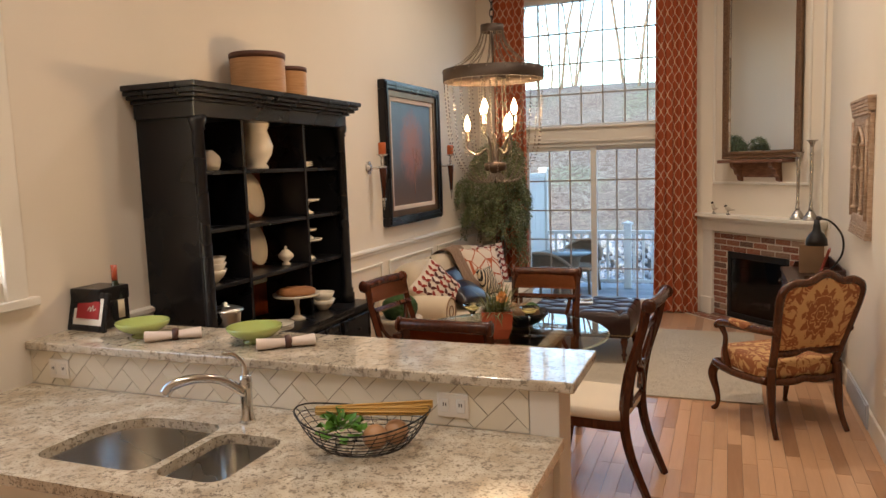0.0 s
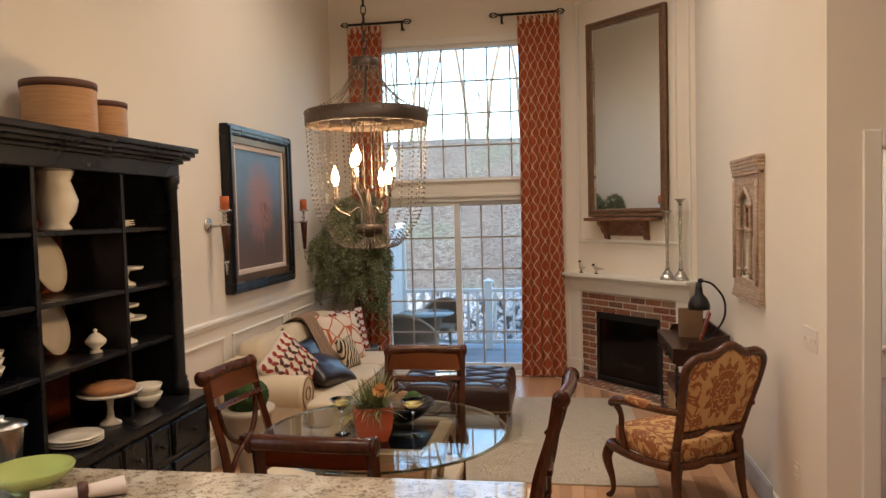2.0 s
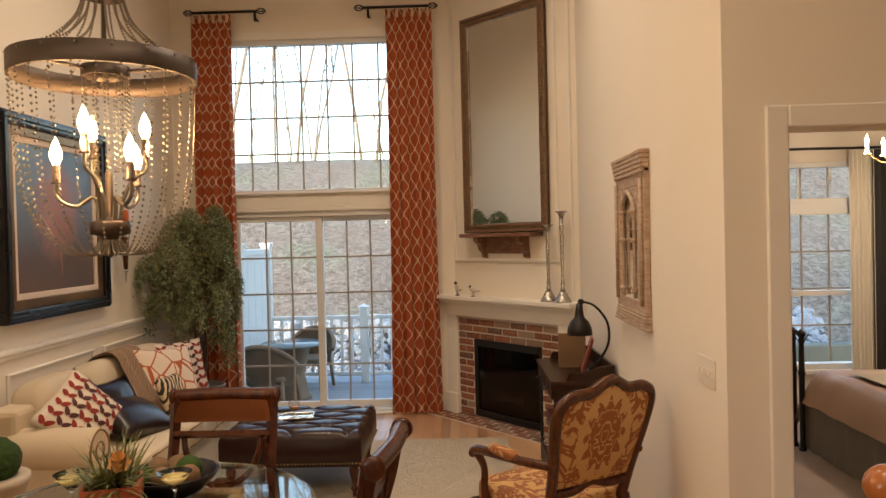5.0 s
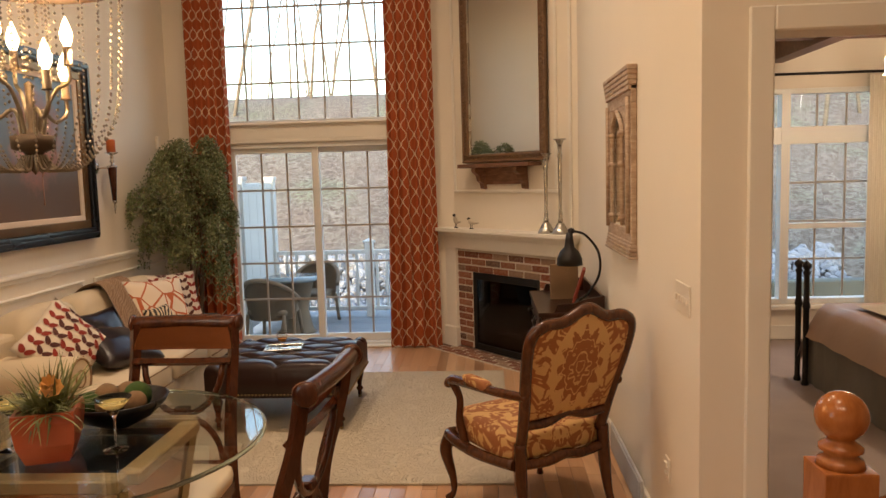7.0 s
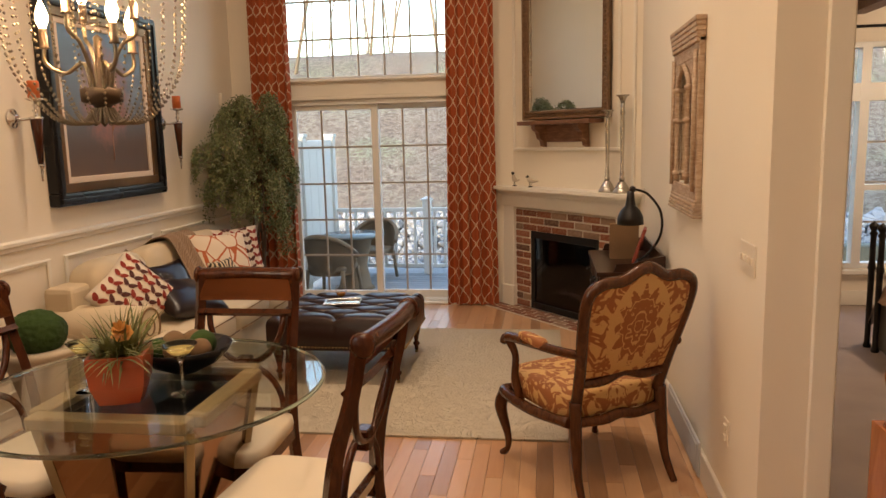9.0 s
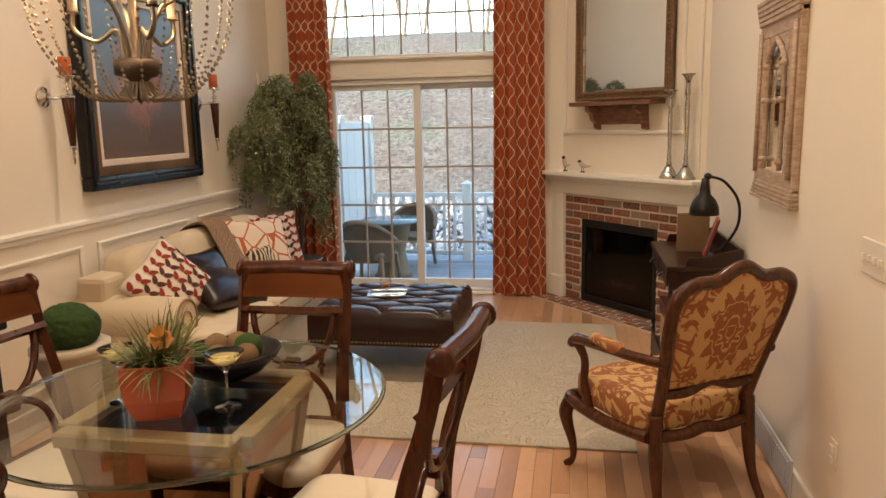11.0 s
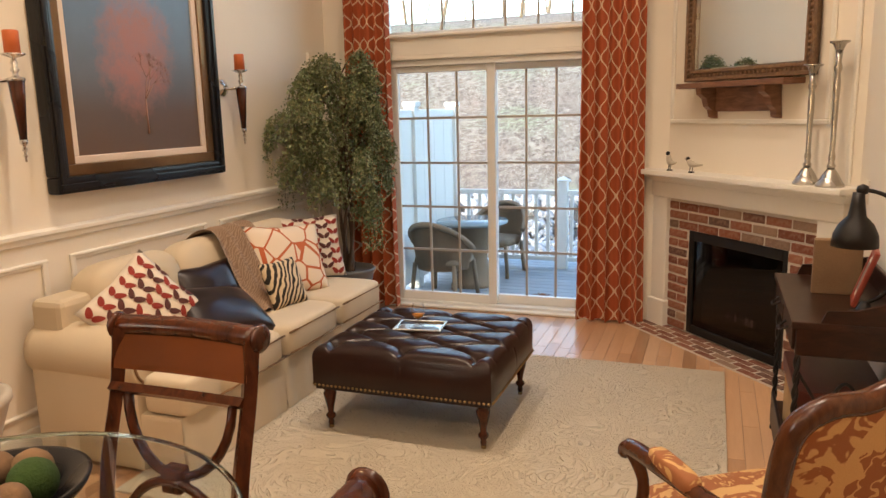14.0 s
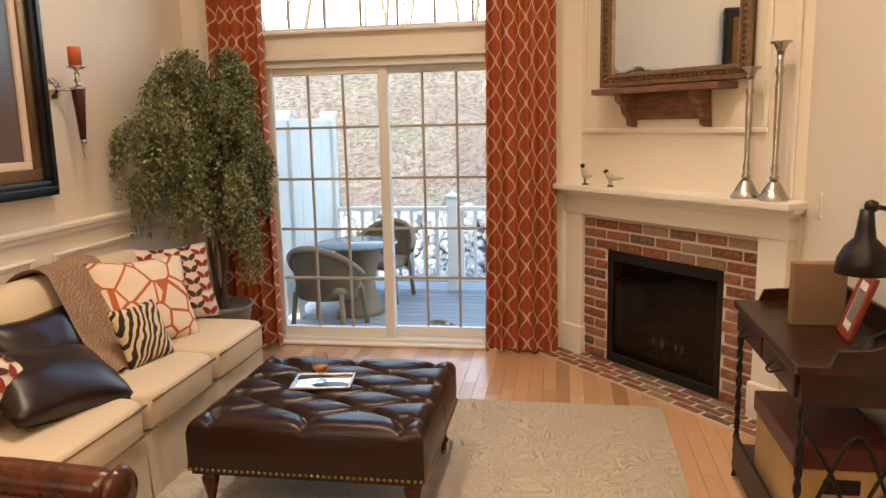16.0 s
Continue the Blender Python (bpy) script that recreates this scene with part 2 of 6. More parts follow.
# curtain: cream ogee lines on rust cloth, by the cloth's own width and height
n = Net("rust_ogee_curtain", .85)
uv = n.node("ShaderNodeSeparateXYZ", _0=n.t.nodes.new("ShaderNodeTexCoord").outputs["UV"])
uu, vv = uv, uv.node.outputs[1]
W, P, A = .062, .185, .027
s = n.math("MULTIPLY", n.math("SINE", n.math("MULTIPLY", vv, 2 * math.pi / P)), A)
d1 = n.math("ABSOLUTE", n.math("WRAP", n.math("SUBTRACT", uu, s), W, -W))
d2 = n.math("ABSOLUTE", n.math("WRAP", n.math("ADD", n.math("SUBTRACT", uu, W), s), W, -W))
line = n.math("LESS_THAN", n.math("MINIMUM", d1, d2), .0062)
cloth = n.noise(260)
base = n.mix(cloth, (.42, .095, .028), (.32, .065, .018))
n.bump(n.math("ADD", cloth, line), .3, .003)
M["curtain"] = n.done(n.mix(line, base, (.66, .50, .34)))

# damask: tan ground with rust scrolls mirrored about the middle
n = Net("gold_rust_damask", .8)
sx = n.node("ShaderNodeSeparateXYZ", _0=n.obj())
ax_, zz = n.math("ABSOLUTE", sx), sx.node.outputs[2]
mir = n.node("ShaderNodeCombineXYZ", _0=ax_, _1=sx.node.outputs[1], _2=zz)
v = n.noise(9, mir, 2, .5, 2.2)
w = n.voro(34, mir, "SMOOTH_F1")
k = n.math("ADD", v, n.math("MULTIPLY", n.voro(15, mir, "SMOOTH_F1"), .35))
scroll = n.ramp(k, (.59, (0, 0, 0)), (.62, (1, 1, 1)), (.76, (1, 1, 1)), (.79, (0, 0, 0)))
dz = n.math("MULTIPLY", n.math("SUBTRACT", zz, .815), .72)
rr = n.math("SQRT", n.math("ADD", n.math("MULTIPLY", ax_, ax_), n.math("MULTIPLY", dz, dz)))
th = n.math("ARCTAN2", dz, ax_)
rim = n.math("MULTIPLY_ADD", n.math("COSINE", n.math("MULTIPLY", th, 12.0)), .022, n.math("MULTIPLY_ADD", n.noise(40, mir), .05, .095))
inside = n.math("MULTIPLY", n.math("LESS_THAN", rr, rim), n.math("GREATER_THAN", n.math("FRACT", n.math("ADD", n.math("MULTIPLY", rr, 26.0), n.math("MULTIPLY", w, 1.6))), .24))
beyond = n.math("MULTIPLY", n.math("GREATER_THAN", rr, .165), scroll)
pat = n.math("MAXIMUM", inside, beyond)
weave = n.noise(300)
n.bump(n.math("ADD", weave, pat), .25, .003)
M["damask"] = n.done(n.mix(pat, n.mix(weave, (.52, .30, .105), (.62, .39, .16)), (.29, .105, .034)))

# sofa cushions' covers
n = Net("zebra_cloth", .8)
wv = n.node("ShaderNodeTexWave", Vector=n.obj((1, 1, 1), (0, 0, .5)), Scale=9.0, Distortion=5.5, Detail=1.0)
wv.node.inputs["Detail Scale"].default_value = 1.4
M["zebra"] = n.done(n.ramp(wv, (.47, (.02, .014, .010)), (.53, (.66, .53, .34))))
n = Net("trellis_cloth", .85)
w = n.voro(7.5, n.obj((1, 1, .2)), "DISTANCE_TO_EDGE")
M["trellis"] = n.done(n.mix(n.math("LESS_THAN", w, .045), (.76, .64, .50), (.48, .12, .04)))
n = Net("leaf_cloth", .85)
M["leafcloth"] = n.done(n.mix(n.noise(200), (.76, .68, .58), (.66, .57, .47)))
M["leafred"] = plain("red_leaf_print", (.27, .03, .018), .85)
M["leafdark"] = plain("dark_leaf_print", (.09, .028, .024), .85)
n = Net("herringbone_throw", .95)
ww = n.node("ShaderNodeTexWave", Vector=n.obj(), Scale=26.0, Distortion=9.0)
n.bump(ww, .5, .006)
M["throw"] = n.done(n.mix(ww, (.24, .155, .10), (.36, .25, .17)))

# cane panel of the dining chairs
n = Net("woven_cane", .5)
ww = n.node("ShaderNodeTexChecker", _0=n.obj((160, 160, 160)), _1=(.25, .075, .018), _2=(.11, .03, .007))
n.b.inputs["Specular IOR Level"].default_value = .2
n.bump(n.node("ShaderNodeTexChecker", 1, _0=n.obj((160, 160, 160))), .5, .003)
M["cane"] = n.done(ww)

# rug: cream wool with carved swirls
n = Net("cream_carved_rug", .95)
rv = n.obj()
sw = n.noise(3.2, rv, 1, .5, 3.5)
ridge = n.math("PINGPONG", n.math("MULTIPLY", sw, 9.0), .5)
n.bump(n.math("ADD", n.math("MULTIPLY", n.ramp(ridge, (.06, (0, 0, 0)), (.16, (1, 1, 1))), 1.0), n.math("MULTIPLY", n.noise(350), .25)), .9, .018)
M["rug"] = n.done(n.mix(n.noise(350), (.64, .56, .43), (.50, .43, .32)))

# brick with a tone of its own for each piece
n = Net("old_brick", .9)
tone = n.ramp(n.rand(), (0, (.15, .045, .024)), (.4, (.23, .072, .036)), (.7, (.27, .11, .06)), (.85, (.09, .045, .034)), (1, (.32, .21, .14)))
g = n.noise(45, detail=6)
n.bump(g, .7, .008)
M["brick"] = n.done(n.mix(n.ramp(g, (.45, (0, 0, 0)), (.75, (.6, .6, .6))), tone, (.36, .25, .18)))
n = Net("cream_glazed_tile", .22)
M["tile"] = n.done(n.mix(n.rand(), (.72, .64, .49), (.78, .72, .58)))
M["grout"] = plain("tan_grout", (.36, .29, .20), .9)

# hillside: dry grass, leaf litter and bare earth
n = Net("leaf_littered_hillside", .95)
h1, h2, h3 = n.noise(.6, detail=6), n.noise(9, detail=6, rough=.7), n.noise(30, detail=4)
col = n.ramp(h1, (.35, (.24, .185, .145)), (.52, (.27, .24, .19)), (.68, (.22, .24, .15)))
col = n.mix(n.ramp(h2, (.42, (0, 0, 0)), (.58, (1, 1, 1))), col, (.12, .085, .062))
col = n.mix(n.ramp(h3, (.54, (0, 0, 0)), (.66, (.7, .7, .7))), col, (.38, .34, .28))
n.bump(h2, .8, .08)
M["hill"] = n.done(col)

# the painting: a red-leaved tree in blue mist
n = Net("painting_canvas", .45)
px = n.node("ShaderNodeSeparateXYZ", _0=n.obj())
py, pz = px.node.outputs[1], px.node.outputs[2]
r2 = n.math("ADD", n.math("POWER", n.math("DIVIDE", py, .40), 2.0), n.math("POWER", n.math("DIVIDE", n.math("SUBTRACT", pz, .07), .46), 2.0))
blot = n.noise(11, detail=6, rough=.7)
crown = n.ramp(n.math("ADD", r2, n.math("MULTIPLY", blot, 1.3)), (.75, (1, 1, 1)), (1.0, (.5, .5, .5)))
crown = n.ramp(n.math("SUBTRACT", n.math("ADD", r2, n.math("MULTIPLY", blot, 1.2)), .3), (.35, (1, 1, 1)), (1.0, (0, 0, 0)))
skyc = n.ramp(n.math("ADD", n.math("MULTIPLY", pz, .8), .5), (.05, (.15, .08, .04)), (.28, (.13, .085, .06)), (.42, (.13, .14, .16)), (.95, (.17, .30, .48)))
skyc = n.mix(n.math("MULTIPLY", n.noise(5), .5), skyc, (.07, .075, .09))
col = n.mix(crown, skyc, n.mix(blot, (.37, .13, .095), (.30, .18, .17)))
n.bump(n.noise(300), .2, .002)
M["canvas"] = n.done(col)
M["paintbark"] = plain("painted_trunk", (.34, .19, .14), .5)


# ---- mesh helpers ----
def bm_():
    return bmesh.new()


def box(bm, x0, x1, y0, y1, z0, z1, bev=0.0, seg=2):
    r = bmesh.ops.create_cube(bm, size=1, matrix=Matrix.LocRotScale(((x0 + x1) / 2, (y0 + y1) / 2, (z0 + z1) / 2), None, (x1 - x0, y1 - y0, z1 - z0)))
    if bev:
        vs = set(r["verts"])
        bmesh.ops.bevel(bm, geom=[e for e in bm.edges if e.verts[0] in vs], offset=bev, segments=seg, profile=.7, affect="EDGES")
    return bm


def sheet(bm, nu, nv, f, wrap_u=False, wrap_v=False, uv=None):
    """A surface f(u, v), u and v from 0 to 1."""
    layer = bm.loops.layers.uv.verify() if uv else None
    cu, cv = nu if wrap_u else nu + 1, nv if wrap_v else nv + 1
    vs = [[bm.verts.new(f(i / nu, j / nv)) for j in range(cv)] for i in range(cu)]
    for i in range(nu):
        for j in range(nv):
            q = [(i, j), (i + 1, j), (i + 1, j + 1), (i, j + 1)]
            face = bm.faces.new([vs[a % cu][b % cv] for a, b in q])
            face.smooth = True
            if uv:
                for lp, (a, b) in zip(face.loops, q):
                    lp[layer].uv = uv(a / nu, b / nv)
    return bm


def cap(bm, loop_):
    try:
        bm.faces.new(loop_)
    except ValueError:
        pass


def lathe(bm, prof, c=(0, 0, 0), seg=20, m=None, ends=True):
    """Turns a profile of (radius, height) round the z axis."""
    rows = []
    for r, z in prof:
        rows.append([bm.verts.new((c[0] + r * math.cos(2 * math.pi * i / seg), c[1] + r * math.sin(2 * math.pi * i / seg), c[2] + z)) for i in range(seg)])
    for a, b in zip(rows, rows[1:]):
        for i in range(seg):
            face = bm.faces.new((a[i], a[(i + 1) % seg], b[(i + 1) % seg], b[i]))
            face.smooth = True
    if ends and prof[0][0] > 1e-4:
        cap(bm, list(reversed(rows[0])))
    if ends and prof[-1][0] > 1e-4:
        cap(bm, rows[-1])
    if m:
        bmesh.ops.transform(bm, matrix=m, verts=[v for r in rows for v in r])
    return bm


def spline(pts, k=6):
    """A smooth line through points."""
    P = [Vector(p) for p in pts]
    out = []
    for i in range(len(P) - 1):
        p0, p1, p2, p3 = P[max(i - 1, 0)], P[i], P[i + 1], P[min(i + 2, len(P) - 1)]
        for j in range(k):
            t = j / k
            out.append(.5 * ((2 * p1) + (p2 - p0) * t + (2 * p0 - 5 * p1 + 4 * p2 - p3) * t * t + (3 * p1 - p0 - 3 * p2 + p3) * t ** 3))
    return out + [P[-1]]


def tube(bm, pts, rad, seg=8, closed=False, flat=1.0, side=None, square=False):
    """A swept bar; rad: number or a radius for each point. flat scales one axis, side names it."""
    P = [Vector(p) for p in pts]
    n_ = len(P)
    R = rad if isinstance(rad, (list, tuple)) else [rad] * n_
    if len(R) != n_:
        R = [R[min(int(i / max(n_ - 1, 1) * (len(R) - 1)), len(R) - 2)] * (1 - (i / max(n_ - 1, 1) * (len(R) - 1)) % 1) + R[min(int(i / max(n_ - 1, 1) * (len(R) - 1)) + 1, len(R) - 1)] * ((i / max(n_ - 1, 1) * (len(R) - 1)) % 1) if i < n_ - 1 else R[-1] for i in range(n_)]
    rings, ref = [], Vector(side) if side else None
    for i, p in enumerate(P):
        t = (P[(i + 1) % n_] - P[i - 1]) if closed else (P[min(i + 1, n_ - 1)] - P[max(i - 1, 0)])
        t.normalize()
        if ref is None:
            ref = t.orthogonal()
        b = t.cross(ref)
        if b.length < 1e-5:
            b = t.orthogonal()
        b.normalize()
        a = b.cross(t).normalized()
        if not side:
            ref = a
        ring = []
        for j in range(seg):
            an = 2 * math.pi * (j + (.5 if square else 0)) / seg
            ca, sa = math.cos(an), math.sin(an)
            ring.append(bm.verts.new(p + a * ca * R[i] + b * sa * R[i] * flat))
        rings.append(ring)
    for i in range(n_ if closed else n_ - 1):
        a, b = rings[i], rings[(i + 1) % n_]
        for j in range(seg):
            face = bm.faces.new((a[j], a[(j + 1) % seg], b[(j + 1) % seg], b[j]))
            face.smooth = not square
    if not closed:
        cap(bm, list(reversed(rings[0]))), cap(bm, rings[-1])
    return bm


def puff(bm, sx, sy, sz, c=(0, 0, 0), e=.45, nu=28, nv=14, m=None, dent=0.0):
    """A stuffed block: a superellipsoid of full size sx, sy, sz."""
    def sg(v, p):
        return math.copysign(abs(v) ** p, v)

    def f(u, v):
        a, b = 2 * math.pi * u, math.pi * (v - .5)
        cb = sg(math.cos(b), e)
        p = Vector((sx / 2 * sg(math.cos(a), e) * cb, sy / 2 * sg(math.sin(a), e) * cb, sz / 2 * sg(math.sin(b), e)))
        p *= 1 + dent * noise.noise(p * 7)
        p += Vector(c)
        return m @ p if m else p
    sheet(bm, nu, nv, f, wrap_u=True)
    bmesh.ops.remove_doubles(bm, verts=bm.verts, dist=1e-5)
    return bm


def pillow_shape(bm, w, h, t, nu=18):
    """A square cushion lying in x and y, with pulled corners."""
    for side in (1, -1):
        def f(u, v):
            a, b = 2 * u - 1, 2 * v - 1
            th = max(0.0, (1 - a * a) * (1 - b * b)) ** .42
            k = 1 - .09 * (1 - abs(a * b)) * max(abs(a), abs(b)) ** 2
            wob = .012 * noise.noise(Vector((a * 2.1, b * 2.1, side)))
            return Vector((a * w / 2 * k, b * h / 2 * k, side * (t / 2 * th) + wob * th))
        sheet(bm, nu, nu, f)
    bmesh.ops.remove_doubles(bm, verts=bm.verts, dist=1e-4)
    bmesh.ops.recalc_face_normals(bm, faces=bm.faces)
    return bm


def mesh_of(name, bm, mat):
    bmesh.ops.recalc_face_normals(bm, faces=bm.faces)
    me = bpy.data.meshes.new(name)
    bm.to_mesh(me)
    bm.free()
    me.materials.append(M[mat] if isinstance(mat, str) else mat)
    return me


def part(name, bm, mat, parent=None, label="", m=None):
    ob = new(name, mesh_of(name, bm, mat) if isinstance(bm, bmesh.types.BMesh) else bm)
    if parent:
        ob.parent = parent
    if m:
        ob.matrix_basis = m
    if label:
        ob["label"] = label
    return ob


def thing(name, label, category, m=None, group=""):
    ob = new(name)
    ob.empty_display_size = .1
    if m:
        ob.matrix_basis = m
    return tagged(ob, label, category, group)


def single(name, bm, mat, label, category, m=None, group=""):
    return tagged(part(name, bm, mat, None, "", m), label, category, group)


def structure(name, bm, mat, label="", category=""):
    ob = part(name, bm, mat)
    return tagged(ob, label, category, kind="structure")


# ---- the room's shell ----
XL, XR, YF, YC, YD = -.06, 3.83, 7.42, 2.81, 10.19   # left wall, right wall, window wall, corner of the right wall, x + y of the fireplace wall
ZC = 5.2
S2 = math.sqrt(.5)


def wall_with_holes(bm, a0, a1, z0, z1, holes, at, thick, axis):
    """A wall along x (axis 'x') or y, from a0 to a1, with rectangular holes (a, b, z, z)."""
    xs = sorted({a0, a1, *[h[0] for h in holes], *[h[1] for h in holes]})
    zs = sorted({z0, z1, *[h[2] for h in holes], *[h[3] for h in holes]})
    for p, q in zip(xs, xs[1:]):
        for r, s_ in zip(zs, zs[1:]):
            mx, mz = (p + q) / 2, (r + s_) / 2
            if any(h[0] < mx < h[1] and h[2] < mz < h[3] for h in holes):
                continue
            if axis == "x":
                box(bm, p, q, at, at + thick, r, s_)
            else:
                box(bm, at, at + thick, p, q, r, s_)
    bmesh.ops.remove_doubles(bm, verts=bm.verts, dist=1e-4)
    return bm


WX0, WX1 = .47, 2.27     # window and sliding door opening
structure("wall_west", wall_with_holes(bm_(), -3.6, YF, -.2, ZC, [(-.45, .62, 1.38, 2.9)], XL - .16, .16, "y"), "wall", "cream painted wall beside the sofa", "wall")
structure("wall_north", wall_with_holes(bm_(), XL - .16, 8.2, -.2, ZC, [(WX0, WX1, 0.0, 2.06), (WX0, WX1, 2.24, 3.80), (5.45, 6.85, .36, 2.42)], YF, .18, "x"), "wall", "cream painted window wall", "wall")
structure("wall_east", box(bm_(), XR, XR + .14, YC + .14, YF, -.02, ZC), "wall", "cream painted wall with a hanging mirror", "wall")
structure("wall_bedroom", wall_with_holes(bm_(), XR, 8.2, -.02, ZC, [(4.07, 4.93, -.03, 2.14)], YC, .14, "x"), "wall", "cream painted wall with the bedroom doorway", "wall")
structure("wall_far_east", box(bm_(), 8.2, 8.34, -3.6, YF + .18, -.02, ZC), "wall", "plain cream wall", "wall")
structure("wall_south", box(bm_(), XL - .16, 8.2, -3.74, -3.6, -.02, ZC), "wall", "plain cream wall behind the kitchen", "wall")
structure("ceiling", box(bm_(), XL - .16, 8.34, -3.74, YF + .18, ZC, ZC + .12), "ceiling", "white ceiling of the tall room", "ceiling")
structure("ceiling_bedroom", box(bm_(), XR + .14, 8.2, YC + .14, YF, 2.86, 2.92), "ceiling", "white bedroom ceiling", "ceiling")
structure("subfloor", box(bm_(), XL - .16, 8.2, -3.74, YF + .05, -.08, -.02), "mortar", "subfloor under the boards", "floor")
structure("bedroom_carpet", box(bm_(), XR + .14, 8.2, YC + .07, YF, -.02, .008), "carpet", "mauve grey bedroom carpet", "carpet")

# fireplace wall across the corner
DA = math.atan2(1.22, 1.06)
DL = math.hypot(1.06, 1.22)       # its length
DIAG = Matrix(((math.cos(DA), math.sin(DA), 0, 2.77), (-math.sin(DA), math.cos(DA), 0, YF), (0, 0, 1, 0), (0, 0, 0, 1)))   # local x along the wall, -y into the room
FB0, FB1, FBZ = .30, 1.20, .77    # firebox opening along the wall
BR0, BR1, BRZ = .09, 1.42, .98    # brick field
bm = bm_()
wall_with_holes(bm, -.02, DL + .02, -.02, ZC, [(FB0, FB1, .02, FBZ)], 0, .12, "x")
ob = structure("wall_fireplace", bm, "wall", "cream painted wall across the corner with the fireplace", "wall")
ob.matrix_basis = DIAG

# chair rail, panel moulding and baseboard on the left wall
def moulding(bm, y0, y1, z, h, d):
    prof = [(0, 0), (d * .5, h * .12), (d * .6, h * .4), (d, h * .6), (d, h * .85), (d * .5, h)]
    for (a, b), (c, e) in zip(prof, prof[1:] + [(0, h)]):
        fs = [bm.verts.new(p) for p in ((XL + a, y0, z + b), (XL + a, y1, z + b), (XL + c, y1, z + e), (XL + c, y0, z + e))]
        bm.faces.new(fs)
    return bm


structure("chair_rail", moulding(bm_(), 1.1, YF, RAILZ - .07, .07, .035), "trim", "white moulded chair rail", "trim")
bm = bm_()
for y0, y1 in ((3.35, 4.43), (4.57, 5.68), (5.82, 7.2)):
    for z in (.2, RAILZ - .19):
        moulding(bm, y0, y1, z, .035, .018)
    for y in (y0, y1 - .035):
        box(bm, XL, XL + .016, y, y + .035, .2, RAILZ - .155, .005, 1)
structure("trim_panels", bm, "trim", "white picture-frame moulding below the chair rail", "trim")
bm = bm_()
box(bm, XL, XL + .018, 1.1, YF, 0, .14, .004, 1)
box(bm, XR - .018, XR, YC, 6.2, 0, .14, .004, 1)
box(bm, XR - .018, 4.0, YC - .018, YC, 0, .14, .004, 1)
box(bm, XL, WX0 - .08, YF - .018, YF, 0, .14, .004, 1)
box(bm, 5.0, 8.2, YF - .02, YF, .012, .15, .004, 1)
structure("baseboard", bm, "trim", "white painted baseboard", "trim")

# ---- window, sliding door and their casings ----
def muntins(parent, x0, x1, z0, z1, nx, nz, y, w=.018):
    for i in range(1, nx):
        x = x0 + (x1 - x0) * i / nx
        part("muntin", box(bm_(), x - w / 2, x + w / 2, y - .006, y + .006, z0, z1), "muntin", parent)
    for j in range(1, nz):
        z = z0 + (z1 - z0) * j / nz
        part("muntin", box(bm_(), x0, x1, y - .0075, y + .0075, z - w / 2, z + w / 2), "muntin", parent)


def ring_frame(bm, x0, x1, z0, z1, y0, y1, w, wt=None, wb=None):
    wt, wb = wt or w, wb or w
    box(bm, x0, x0 + w, y0, y1, z0, z1, .004, 1)
    box(bm, x1 - w, x1, y0, y1, z0, z1, .004, 1)
    box(bm, x0 + w, x1 - w, y0, y1, z1 - wt, z1, .004, 1)
    box(bm, x0 + w, x1 - w, y0, y1, z0, z0 + wb, .004, 1)
    return bm


def glazed(parent, x0, x1, z0, z1, y):
    g = part("pane", box(bm_(), x0, x1, y - .002, y + .002, z0, z1), "pane", parent)
    g.visible_shadow = False


win = tagged(new("window_1"), "tall gridded white window above the sliding door", "window", kind="structure")
part("window_frame", ring_frame(bm_(), WX0, WX1, 2.24, 3.80, YF + .02, YF + .12, .045), "vinyl", win)
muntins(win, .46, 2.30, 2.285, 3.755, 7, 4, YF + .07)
glazed(win, WX0 + .04, WX1 - .04, 2.28, 3.76, YF + .072)
slider = tagged(new("door_1"), "white vinyl sliding glass door with gridded panes", "door", kind="structure")
part("door_frame", ring_frame(bm_(), WX0, WX1, .0, 2.06, YF, YF + .14, .05, .05, .045), "vinyl", slider)
for nm, x0, x1, y in (("sliding_panel", WX0 + .05, 1.43, YF + .03), ("fixed_panel", 1.355, WX1 - .05, YF + .085)):
    leaf_ = part(nm, ring_frame(bm_(), x0, x1, .045, 2.01, y, y + .045, .07, .05, .075), "vinyl", slider)
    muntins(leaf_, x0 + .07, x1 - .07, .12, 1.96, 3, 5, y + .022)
    glazed(leaf_, x0 + .06, x1 - .06, .11, 1.97, y + .024)
bm = bm_()
box(bm, WX0 - .09, WX0, YF - .02, YF, 0, 3.88, .004, 1)
box(bm, WX1, WX1 + .09, YF - .02, YF, 0, 3.88, .004, 1)
box(bm, WX0, WX1, YF - .02, YF, 3.80, 3.88, .004, 1)
box(bm, WX0, WX1, YF - .015, YF, 2.06, 2.24, .004, 1)
box(bm, WX0 - .05, WX1 + .05, YF - .05, YF - .015, 2.235, 2.26, .006, 1)
box(bm, WX0, WX1, YF - .03, YF - .015, 2.06, 2.10, .006, 1)
structure("trim_window", bm, "trim", "cream painted casing round the window and door", "trim")
structure("door_sill", box(bm_(), WX0, WX1, YF - .06, YF, 0, .022, .006, 1), "trim", "pale wooden door threshold", "trim")

